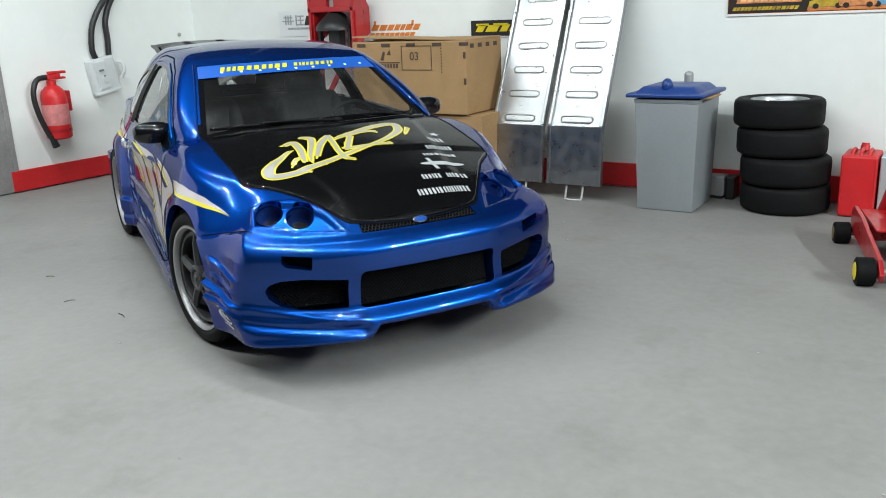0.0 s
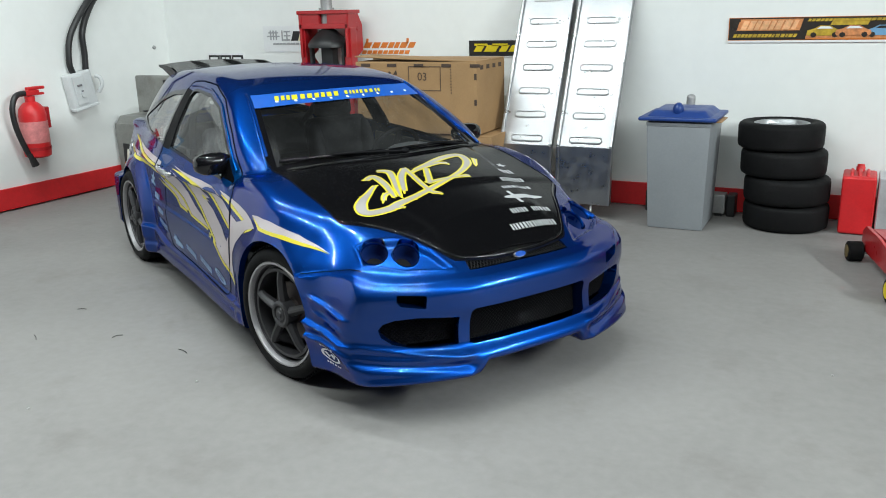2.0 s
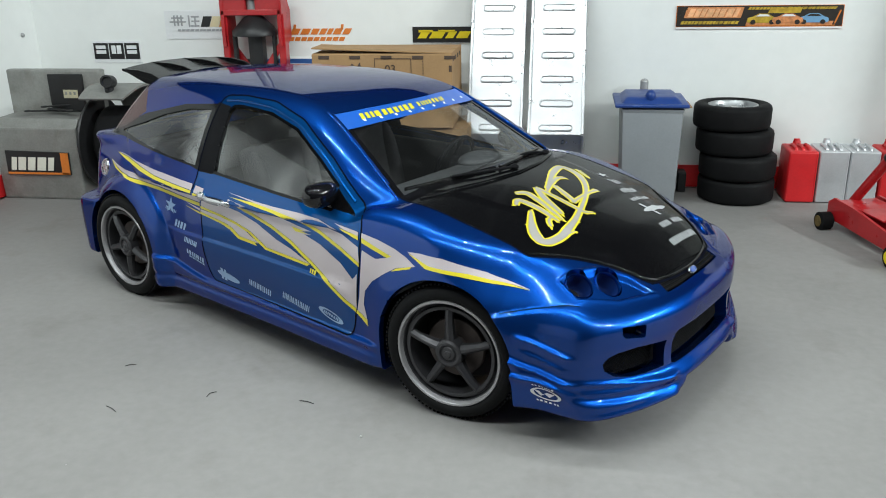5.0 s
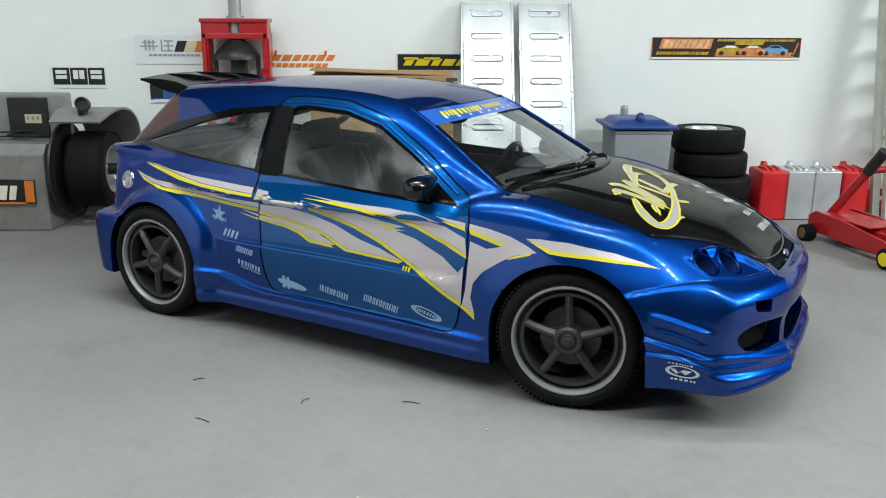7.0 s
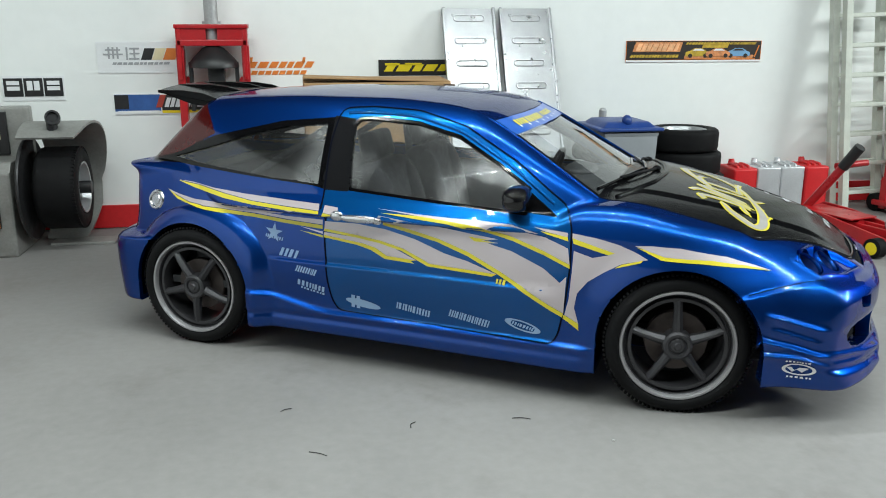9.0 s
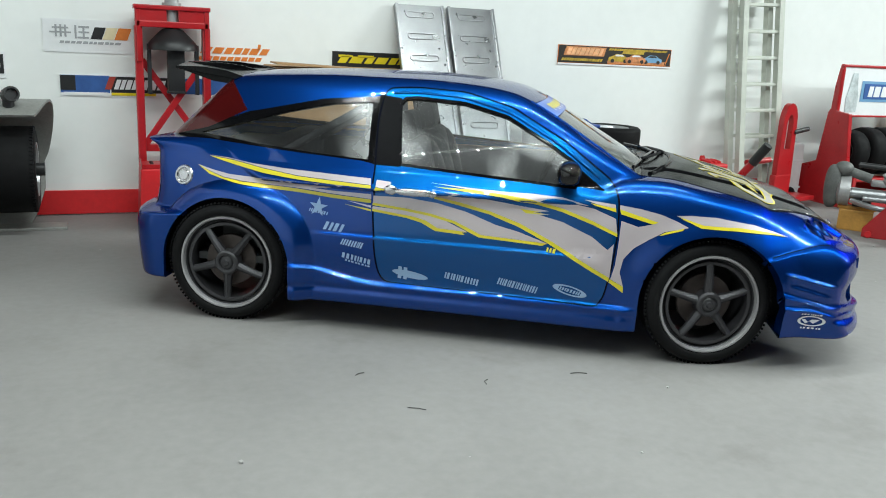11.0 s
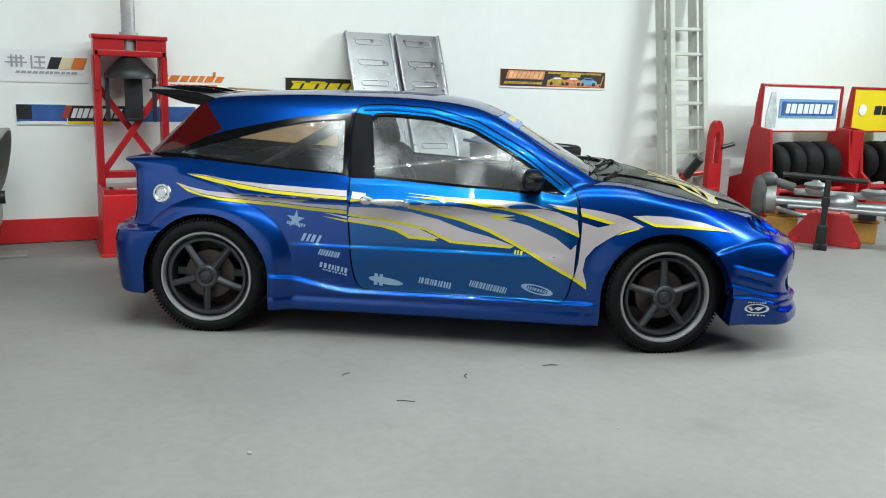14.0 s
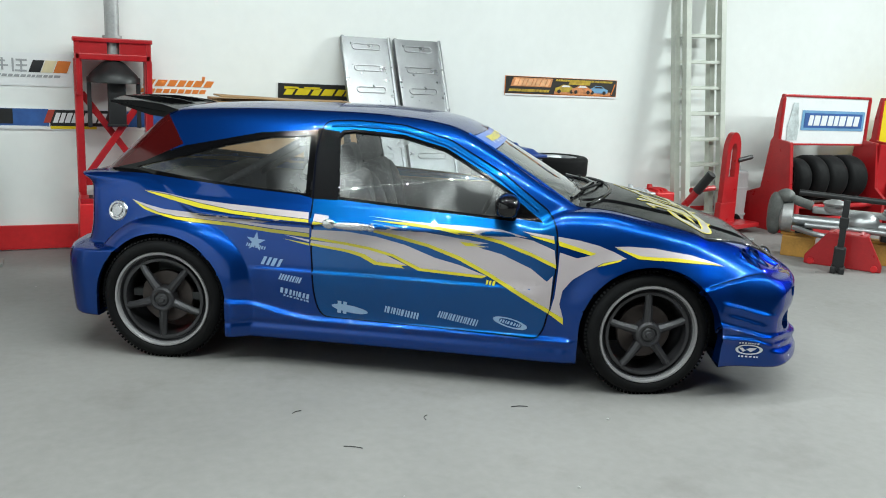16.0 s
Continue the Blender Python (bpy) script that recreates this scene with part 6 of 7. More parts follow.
# stack of tyres
def spare_tyre(x, y, z, rim):
    ob = thing("spare_tyre", "black rubber tyre with a silver rim lying on the stack" if rim else "black rubber tyre lying in a stack", "tyre", x, y, z, group="stack of tyres")
    prof = [(0.20, 0.03), (0.215, 0.012), (0.25, 0.002), (0.292, 0.005), (0.311, 0.018), (0.317, 0.040), (0.318, 0.165), (0.311, 0.188), (0.292, 0.202), (0.25, 0.206), (0.215, 0.195), (0.20, 0.175)]
    body_ = part("tyre_body", lathe(prof, 56, close=True), M_TYRE, ob, smooth=True, sharp=50)
    if rim:
        r = part("rim", joined(lathe([(0.200, 0.17), (0.205, 0.192), (0.195, 0.196), (0.185, 0.185), (0.18, 0.12), (0, 0.11)], 48), *[box(0.10, 0, 0.150, 0.17, 0.05, 0.03, 0.010, Matrix.Rotation(2 * math.pi * k / 6, 4, "Z")) for k in range(6)]), M_STEEL, ob, "silver spoked rim", smooth=True, sharp=40)
        part("hub", lathe([(0, 0.178), (0.03, 0.176), (0.04, 0.16), (0.045, 0.11)], 24), M_STEEL_DULL, r, smooth=True)
    else:
        part("bead", lathe([(0.19, 0.05), (0.203, 0.03), (0.203, 0.175), (0.19, 0.155)], 40, close=True), M_BLACK, ob, smooth=True)
    return ob


for k, (dx, dy) in enumerate(((0.035, 0.0), (0.03, -0.02), (-0.01, 0.0), (-0.045, 0.01))):
    spare_tyre(3.045 + dx, 3.315 + dy, 0.207 * k, k == 3)


# jerry cans
def jerry_can(x, y, mat_, label, wide=0.235, soft=0.022):
    ob = thing("jerry_can", label, "fuel can", x, y, 0, group="row of cans")
    body_ = part("can", joined(box(0, 0, 0.225, wide, 0.34, 0.44, soft, None, 3)), mat_, ob, smooth=True, sharp=40)
    part("seam", joined(box(-wide / 2 + 0.012, -0.168, 0.225, 0.006, 0.008, 0.40, 0.002), box(wide / 2 - 0.012, -0.168, 0.225, 0.006, 0.008, 0.40, 0.002)), mat_, body_)
    for sx in (-0.055, 0.0, 0.055):
        part("grip", tube([(sx, -0.11, 0.43), (sx, -0.09, 0.458), (sx, 0.05, 0.462), (sx, 0.08, 0.43)], 0.013, 8), mat_, ob, smooth=True)
    part("spout", joined(rod((0, 0.11, 0.43), (0, 0.125, 0.475), 0.032), rod((0, 0.125, 0.475), (0, 0.128, 0.495), 0.026)), mat_, ob, smooth=True, sharp=40)
    return ob


jerry_can(3.585, 3.34, M_RED_MATT, "red fuel can standing by the wall")
M_TIN = material("bright_tin", (0.60, 0.61, 0.63), 0.42, metal=0.55, vary=0.07, size=5, fine=60, bump=0.05)
jerry_can(3.835, 3.36, M_TIN, "silver fuel can standing by the wall", 0.236, 0.012)
jerry_can(4.078, 3.36, M_TIN, "silver fuel can standing by the wall", 0.236, 0.012)
jerry_can(4.335, 3.36, M_RED_MATT, "red fuel can standing by the wall")


# press
ob = thing("hydraulic_press", "red shop press with a silver ram and black fixture", "press", -1.19, 3.38, 0)
for sx in (-1, 1):
    part("upright", joined(box(sx * 0.262, 0, 0.79, 0.062, 0.11, 1.58, 0.010), prism([(-0.08, 1.30), (-0.08, 1.735), (0.10, 1.735), (0.19, 1.60), (0.19, 1.36), (0.08, 1.30)], 0.03, Matrix.Translation((sx * 0.262 + 0.015, 0, 0)) @ Matrix.Rotation(radians(90), 4, "Z"), 0.004)), M_RED, ob, "red upright with a deep cheek plate")
    part("brace", box(0, 0, 0, 0.052, 0.022, 0.84, 0.004, Matrix.Translation((0, 0.01 + 0.03 * sx, 0.965)) @ Matrix.Rotation(radians(-35 * sx), 4, "Y")), M_RED, ob, "flat diagonal brace")
part("head_beam", joined(box(0, 0.02, 1.595, 0.57, 0.20, 0.05, 0.008), box(0, 0.02, 1.725, 0.590, 0.22, 0.035, 0.008), box(-0.165, 0, 1.66, 0.24, 0.15, 0.11, 0.006), box(0.165, 0, 1.66, 0.24, 0.15, 0.11, 0.006), box(0, 0.07, 1.66, 0.10, 0.01, 0.11, 0.0)), M_RED, ob, "red head beam with a square window")
part("ram", joined(rod((0, 0.0, 1.60), (0, 0.0, 2.72), 0.055, 24), rod((0, 0.0, 1.745), (0, 0.0, 1.765), 0.075, 24)), M_STEEL_DULL, ob, "silver ram", smooth=True, sharp=40)
part("fixture", joined(lathe([(0.05, 1.57), (0.085, 1.555), (0.17, 1.47), (0.20, 1.43), (0.20, 1.395), (0.05, 1.395)], 28), box(0.02, -0.02, 1.235, 0.135, 0.10, 0.36, 0.012), box(0.02, -0.02, 1.06, 0.15, 0.11, 0.018, 0.004)), M_BLACK, ob, "black pressing fixture", smooth=True, sharp=40)
for sx in (-1, 1):
    part("guide_arm", box(sx * 0.185, -0.02, 1.24, 0.032, 0.05, 0.40, 0.006), M_BLACK, ob)
part("cross_bar", box(0, 0.02, 0.60, 0.52, 0.08, 0.06, 0.008), M_RED, ob)
for sx in (-1, 1):
    part("foot", box(sx * 0.262, -0.05, 0.02, 0.10, 0.40, 0.04, 0.008), M_RED, ob)
ob = thing("tool_chest", "red metal chest with a labelled top at the press", "chest", -1.20, 3.06, 0)
part("chest", joined(taper_box(0, 0, 0.0, 0.50, 0.62, 0.40, 0.58, 0.37, 0.012), box(0, 0, 0.012, 0.64, 0.42, 0.024, 0.006)), M_RED_MATT, ob)
part("top_tray", joined(box(0, 0, 0.505, 0.56, 0.36, 0.012, 0.003), box(0, -0.175, 0.52, 0.56, 0.012, 0.03, 0.002), box(-0.275, 0, 0.52, 0.012, 0.36, 0.03, 0.002), box(0.275, 0, 0.52, 0.012, 0.36, 0.03, 0.002)), M_RED, ob)
part("label_plate", box(0.0, -0.06, 0.514, 0.17, 0.16, 0.006, 0.001), M_WHITE, ob, "pale label")
part("control", joined(*[rod((-0.20, -0.10 + 0.06 * k, 0.51), (-0.20, -0.10 + 0.06 * k, 0.525), 0.014, 12) for k in range(4)]), M_BLACK, ob, "row of dark buttons")
ob = thing("metal_can", "dull grey metal can standing on the red chest", "can", -1.10, 3.12, 0.511)
part("can", lathe([(0, 0), (0.085, 0), (0.088, 0.006), (0.085, 0.012), (0.085, 0.185), (0.088, 0.19), (0.085, 0.196), (0.075, 0.196), (0.075, 0.188), (0, 0.186)], 28), M_STEEL_DULL, ob, smooth=True, sharp=40)

# wheel balancer in the corner
M_MACHINE = material("scuffed_machine_grey", (0.27, 0.27, 0.255), 0.5, metal=0.35, vary=0.16, size=4, fine=60, bump=0.12, stain=(0.12, 0.10, 0.08), stain_size=3.5, stain_amount=0.5)
ob = thing("wheel_balancer", "grey wheel balancing machine with a mounted tyre and guard", "machine", -2.67, 2.72, 0)
part("cabinet", joined(taper_box(-0.42, 0.36, 0.0, 0.66, 0.80, 0.70, 0.82, 0.72, 0.02), prism([(0, 0.655), (0.70, 0.655), (0.70, 0.74), (0.06, 0.73)], 0.80, Matrix.Translation((-0.01, 0.01, 0)) @ Matrix.Rotation(radians(90), 4, "Z"), 0.01)), M_MACHINE, ob, "grey metal cabinet")
pan = part("back_panel", box(-0.42, 0.44, 0.90, 0.98, 0.10, 0.44, 0.02), M_MACHINE, ob, "upright panel")
part("screen", box(-0.265, 0.375, 0.915, 0.335, 0.035, 0.335, 0.008), M_BLACK, pan, "dark screen")
part("screen_label", joined(box(-0.22, 0.354, 0.905, 0.14, 0.006, 0.075, 0.001)), material("cream_label", (0.55, 0.50, 0.34), 0.5, vary=0.1), pan, "cream label")
for k in range(3):
    part("key", box(-0.262 + 0.042 * k, 0.349, 0.912, 0.020, 0.005, 0.028, 0.001), M_MACHINE, pan)
lab = part("name_plate", box(-0.425, -0.006, 0.335, 0.62, 0.010, 0.205, 0.002, Matrix.Rotation(0.02, 4, "Y")), M_BLACK, ob, "black name plate")
part("plate_print", joined(blocks(-0.68, -0.25, 0.275, 0.395, -0.018, 5, 0.012, 14)), material("cream_print_bold", (0.78, 0.76, 0.66), 0.5, vary=0.08), lab, "cream block print")
part("orange_end", box(-0.16, -0.013, 0.335, 0.075, 0.006, 0.195, 0.001, Matrix.Rotation(0.02, 4, "Y")), M_ORANGE, lab)
part("orange_edge", box(-0.425, -0.013, 0.247, 0.60, 0.006, 0.018, 0.001), M_ORANGE, lab)
# guard: a bent sheet round the wheel, open towards the front
bm = bmesh.new()
rows = []
for k in range(25):
    a = radians(124 - 189 * k / 24)
    for_x = (0.06, 0.47 + 0.10 * math.sin(math.pi * min(k / 16, 1.0)) ** 0.7 - (0.10 if k > 19 else 0.0) * (k - 19) / 5)
    cy, cz, r = 0.30, 0.485, 0.525
    rows.append([bm.verts.new((x, cy + rr * math.cos(a), cz + rr * math.sin(a))) for x, rr in ((for_x[0], r), (for_x[1], r), (for_x[1], r - 0.018), (for_x[0], r - 0.018))])
for p, q in zip(rows, rows[1:]):
    for i in range(4):
        bm.faces.new((p[i], p[(i + 1) % 4], q[(i + 1) % 4], q[i]))
bm.faces.new(rows[0]), bm.faces.new(rows[-1][::-1])
part("wheel_guard", bm, M_MACHINE, ob, "bent grey wheel guard", smooth=True, sharp=40)
part("guard_knob", joined(lathe([(0, 0.11), (0.036, 0.11), (0.040, 0.135), (0.052, 0.135), (0.056, 0.12), (0.056, 0.0), (0, 0.0)], 24, Matrix.Translation((0.30, 0.16, 1.045)) @ Matrix.Rotation(radians(80), 4, "X") @ Matrix.Rotation(radians(14), 4, "Y")), rod((0.30, 0.12, 0.96), (0.30, 0.12, 1.03), 0.04)), M_BLACK, ob, "black clamp knob", smooth=True, sharp=40)
wm = Matrix.Translation((0.13, 0.30, 0.485)) @ Matrix.Rotation(radians(90), 4, "Y") @ Matrix.Diagonal((1, 1, 0.77, 1))
w = part("mounted_tyre", lathe([(0.20, 0.02), (0.23, 0.0), (0.29, 0.006), (0.318, 0.035), (0.325, 0.07), (0.325, 0.36), (0.318, 0.39), (0.29, 0.415), (0.23, 0.42), (0.20, 0.40)], 64, wm, close=True), M_TYRE, ob, "wide black tyre on the spindle", smooth=True, sharp=50)
part("mounted_rim", lathe([(0.20, 0.40), (0.205, 0.418), (0.19, 0.415), (0.17, 0.33), (0.06, 0.32), (0.05, 0.36), (0, 0.36)], 48, wm), M_STEEL, w, "silver rim", smooth=True, sharp=40)
bm = bmesh.new()
for k in range(64):
    for zz in (0.388,):
        bmesh.ops.create_cube(bm, size=1, matrix=wm @ Matrix.Rotation(2 * math.pi * k / 64, 4, "Z") @ Matrix.Translation((0.317, 0, zz)) @ Matrix.Diagonal((0.018, 0.018, 0.03, 1)))
tagged(part("tread_edge", bm, M_TYRE, w, "ribbed tyre shoulder"), kind="stuff")
part("spindle", rod((-0.02, 0.30, 0.485), (0.50, 0.30, 0.485), 0.05, 16), M_BLACK, ob, smooth=True, sharp=40)
# black disc added so the space behind the guard looks dark, not see-through
part("side_plate", lathe([(0, 0.0), (0.40, 0.0), (0.405, 0.012), (0.40, 0.024), (0, 0.024)], 40, Matrix.Translation((0.045, 0.30, 0.485)) @ Matrix.Rotation(radians(90), 4, "Y")), M_BLACK, ob, "added black disc that keeps the space behind the guard dark", smooth=True, sharp=40)
part("leg_foot", box(0.38, 0.42, 0.012, 0.50, 0.20, 0.024, 0.006), M_MACHINE, ob)
for k, (x, y, ln, rz) in enumerate(((-3.10, 2.98, 0.34, 8), (-2.93, 2.94, 0.26, -18), (-3.02, 3.04, 0.22, 30))):
    ob = thing("spanner", "dark greasy spanner lying on the machine", "tool", x, y, 0.758 + 0.018 * k, rz, group="tools on the machine")
    part("shank", joined(box(0, 0, 0.008, ln, 0.024, 0.014, 0.004), lump((-ln / 2, 0, 0.008), 0.035, 0.03, 0.010), lump((ln / 2, 0, 0.008), 0.03, 0.026, 0.010)), M_BLACK, ob, smooth=True, sharp=40)

# ---- side wall ----
ob = thing("fire_extinguisher", "red fire extinguisher with black hose on the wall", "extinguisher", -3.45, 1.72, 0.47)
part("cylinder", lathe([(0, 0), (0.095, 0.0), (0.118, 0.015), (0.122, 0.06), (0.122, 0.40), (0.110, 0.46), (0.07, 0.505), (0.045, 0.52), (0.045, 0.57), (0, 0.57)], 40), M_RED_MATT, ob, "red cylinder", smooth=True, sharp=40)
part("valve", joined(box(0.0, 0.02, 0.60, 0.07, 0.14, 0.05, 0.012), box(0.0, 0.07, 0.64, 0.05, 0.18, 0.028, 0.008), box(0.0, 0.075, 0.585, 0.045, 0.15, 0.022, 0.006)), M_RED_MATT, ob, "red valve and lever")
part("label_patch", lathe([(0.1235, 0.14), (0.1235, 0.34)], 40), material("faded_label", (0.66, 0.22, 0.22), 0.5, vary=0.2, size=12), ob, "faded printed label", smooth=True)
part("hose", tube([(0.0, -0.03, 0.60), (0.01, -0.15, 0.585), (0.02, -0.215, 0.47), (0.02, -0.205, 0.30), (0.02, -0.15, 0.12), (0.03, -0.10, 0.0)], 0.026, 12), M_BLACK, ob, "black hose", smooth=True)
part("nozzle", rod((0.035, -0.12, 0.05), (0.035, -0.075, -0.07), 0.024, 16, 0.036), M_BLACK, ob, smooth=True, sharp=40)
part("bracket", joined(box(-0.09, 0, 0.25, 0.06, 0.10, 0.30, 0.006), lathe([(0.124, 0.07), (0.127, 0.07), (0.127, 0.10), (0.124, 0.10)], 40, close=True), box(0.0, 0.13, 0.36, 0.10, 0.05, 0.20, 0.010)), M_RED, ob, "wall bracket and band")
part("wall_rail", box(-0.115, 0, 0.25, 0.05, 0.05, 0.20, 0.003), M_STEEL_DULL, ob)

ob = thing("junction_box", "pale plastic switch box with two black cables on the wall", "switch box", left_x(2.38) + 0.05, 2.38, 0.84, 0)
jm = Matrix.Rotation(radians(9), 4, "X")
part("housing", joined(box(0, 0, 0.20, 0.10, 0.30, 0.36, 0.025, jm, 3), box(0.03, -0.01, 0.03, 0.07, 0.30, 0.03, 0.010, jm)), M_OFFWHITE, ob, "pale housing", smooth=True, sharp=40)
part("face_plate", joined(box(0.055, -0.045, 0.21, 0.02, 0.13, 0.28, 0.008, jm), rod((0.06, -0.045, 0.16), (0.075, -0.045, 0.16), 0.035, 20)), M_OFFWHITE, ob, "raised face plate")
part("toggle", joined(box(0.07, -0.05, 0.26, 0.02, 0.05, 0.018, 0.003, jm), box(0.07, -0.03, 0.20, 0.015, 0.02, 0.014, 0.002, jm)), material("grey_marking", (0.20, 0.20, 0.21), 0.5), ob, "grey switch marks")
part("lever", tube([(0.06, 0.12, 0.33), (0.09, 0.155, 0.31), (0.10, 0.165, 0.24), (0.06, 0.15, 0.16)], 0.020, 10), M_OFFWHITE, ob, "curved pale lever", smooth=True)
for pts in ([(0.0, -0.085, 0.36), (0.0, -0.115, 0.47), (0.0, -0.07, 0.70), (0.02, 0.07, 0.92), (0.03, 0.28, 1.12), (0.02, 0.62, 1.26), (-0.02, 1.00, 1.25), (-0.02, 1.10, 1.19)], [(0.0, 0.07, 0.37), (0.0, 0.085, 0.55), (0.0, 0.09, 0.74), (0.0, 0.19, 0.94), (0.0, 0.36, 1.12), (0.0, 0.66, 1.20), (-0.02, 1.04, 1.19), (-0.02, 1.12, 1.15)]):
    part("cable", tube(pts, 0.030, 12), M_BLACK, ob, "black cable", smooth=True)
part("cable_plug", lump((-0.03, 1.13, 1.16), 0.05, 0.09, 0.05, 0.8), M_BLACK, ob, "black plug in the wall", smooth=True)
ob = thing("wall_stud", "small grey stud in the wall", "fitting", left_x(3.42), 3.42, 1.40)
part("stud", lathe([(0, 0.02), (0.018, 0.015), (0.022, 0.0)], 16, Matrix.Rotation(radians(90), 4, "Y")), M_STEEL_DULL, ob, smooth=True)

door = thing("door_1", "grey brushed metal door with lever lock, shut", "door", left_x(0.76) + 0.0, 0.76, 0, math.degrees(-math.atan(0.04)) * 0 + 2.3, kind="structure")
part("leaf", box(0.03, 0, 1.06, 0.06, 1.00, 2.10, 0.006), M_STEEL_DULL, door, "brushed grey leaf")
part("door_frame", joined(box(0.02, 0.525, 1.08, 0.09, 0.05, 2.16, 0.006), box(0.02, -0.525, 1.08, 0.09, 0.05, 2.16, 0.006), box(0.02, 0, 2.14, 0.09, 1.10, 0.06, 0.006)), M_STEEL_DULL, door)
lk = part("door_lock", joined(box(0.07, 0.40, 0.84, 0.02, 0.06, 0.22, 0.006), rod((0.06, 0.40, 0.88), (0.12, 0.40, 0.88), 0.022, 16)), M_STEEL, door, "steel lock plate")
part("door_handle", joined(rod((0.11, 0.40, 0.88), (0.11, 0.26, 0.88), 0.014, 12), rod((0.09, 0.40, 0.79), (0.10, 0.40, 0.79), 0.018, 14)), M_STEEL, lk, smooth=True)
part("notice", box(0.064, 0.33, 1.36, 0.006, 0.22, 0.32, 0.001), M_SKY_PRINT, door, "blue and white notice")
part("notice_field", box(0.0685, 0.33, 1.42, 0.004, 0.18, 0.12, 0.0), M_WHITE, door)

# ---- right-hand side ----
# trolley jack
M_HUB_BROWN = material("dull_brass", (0.16, 0.11, 0.035), 0.45, metal=0.5, vary=0.3, size=20)
ob = thing("trolley_jack", "red trolley jack with black wheels and raised handle", "jack", 3.66, 2.50, 0, -74.7)
for y in (0.0, 0.36):
    part("side_plate", prism([(-0.05, 0.075), (0.98, 0.045), (1.00, 0.085), (0.92, 0.15), (0.30, 0.235), (0.02, 0.245), (-0.05, 0.20)], 0.025, Matrix.Translation((0, y - 0.012, 0)), 0.006), M_RED, ob, "long red side plate")
for x, r in ((0.02, 0.068), (0.90, 0.078)):
    for y, sg in ((-0.07, -1), (0.43, 1)):
        wv = part("jack_wheel", lathe([(0, 0.05), (r - 0.012, 0.05), (r, 0.042), (r, -0.042), (r - 0.012, -0.05), (0, -0.05)], 28, Matrix.Translation((x, y, r)) @ Matrix.Rotation(radians(90), 4, "X")), M_TYRE, ob, "black roller", smooth=True, sharp=40)
        part("wheel_disc", lathe([(0, 0.053), (r * 0.62, 0.053), (r * 0.66, 0.049)], 24, Matrix.Translation((x, y, r)) @ Matrix.Rotation(radians(90) if sg < 0 else radians(-90), 4, "X")), M_YELLOW if x > 0.5 else M_HUB_BROWN, wv, "yellow worn disc", smooth=True)
part("axle", joined(rod((0.02, -0.07, 0.068), (0.02, 0.43, 0.068), 0.018), rod((0.90, -0.07, 0.078), (0.90, 0.43, 0.078), 0.018)), M_STEEL_DULL, ob)
part("pump", joined(box(0.16, 0.18, 0.16, 0.30, 0.26, 0.14, 0.03), rod((0.25, 0.18, 0.17), (0.55, 0.18, 0.15), 0.06, 20)), M_RED, ob, "red pump housing", smooth=True, sharp=40)
part("lift_arm", joined(box(0.60, 0.12, 0.16, 0.62, 0.03, 0.06, 0.008, None), box(0.60, 0.24, 0.16, 0.62, 0.03, 0.06, 0.008)), M_RED, ob, "red lifting arm")
part("saddle", lathe([(0, 0.24), (0.06, 0.24), (0.075, 0.255), (0.082, 0.25), (0.07, 0.20), (0.03, 0.15), (0, 0.15)], 24, Matrix.Translation((0.86, 0.18, 0))), M_STEEL_DULL, ob, "round saddle", smooth=True, sharp=40)
part("cover_plate", box(0.30, 0.18, 0.222, 0.55, 0.30, 0.012, 0.003), M_RED, ob)
hd = part("handle", rod((0.0, 0.16, 0.20), (0.375, 0.205, 0.70), 0.036, 18), M_RED, ob, "red handle tube", smooth=True, sharp=40)
part("grip", rod((0.30, 0.195, 0.60), (0.43, 0.212, 0.785), 0.044, 18), M_BLACK, hd, "black rubber grip", smooth=True, sharp=40)
part("cross_grip", rod((0.24, 0.19, 0.60), (0.30, 0.48, 0.62), 0.028, 14), M_RED, hd, smooth=True, sharp=40)


# ladders
def ladder(x, y, high, wide, lean, label):
    ob = thing("ladder", label, "ladder", x, y, 0, 0, group="ladders on the wall", ry=-lean, rx=-6.0)
    for sx in (-1, 1):
        part("stile", joined(box(sx * wide / 2, 0, high / 2, 0.050, 0.085, high, 0.008), box(sx * wide / 2, -0.036, high / 2, 0.066, 0.012, high, 0.003)), M_LADDER, ob)
    n = int((high - 0.2) / 0.277)
    for k in range(n):
        part("rung", box(0, 0.0, 0.185 + 0.277 * k, wide - 0.03, 0.045, 0.036, 0.008), M_LADDER, ob)
    return ob


ladder(4.885, 3.19, 2.66, 0.48, 2.0, "pale grey-green metal ladder leaning on the wall")
ladder(4.825, 3.30, 2.66, 0.48, 2.0, "pale grey-green metal ladder standing behind another")

# sack truck
ob = thing("sack_truck", "red sack truck with black grip by the wall", "hand truck", 5.10, 3.10, 0, 14)
outer = [(0.125 * math.cos(radians(a)), 0.90 + 0.21 * math.sin(radians(a))) for a in range(0, 181, 15)]
inner = [(0.055 * math.cos(radians(a)), 0.88 + 0.11 * math.sin(radians(a))) for a in range(0, 181, 15)]
outer, inner = [(0.15, 0.30)] + outer + [(-0.125, 0.30)], [(0.055, 0.62)] + inner + [(-0.055, 0.62)]
bm = bmesh.new()
loops = [[bm.verts.new((x, y, z)) for x, z in line] for line in (outer, inner) for y in (-0.03, 0.03)]
of, ob_, inf, inb = loops
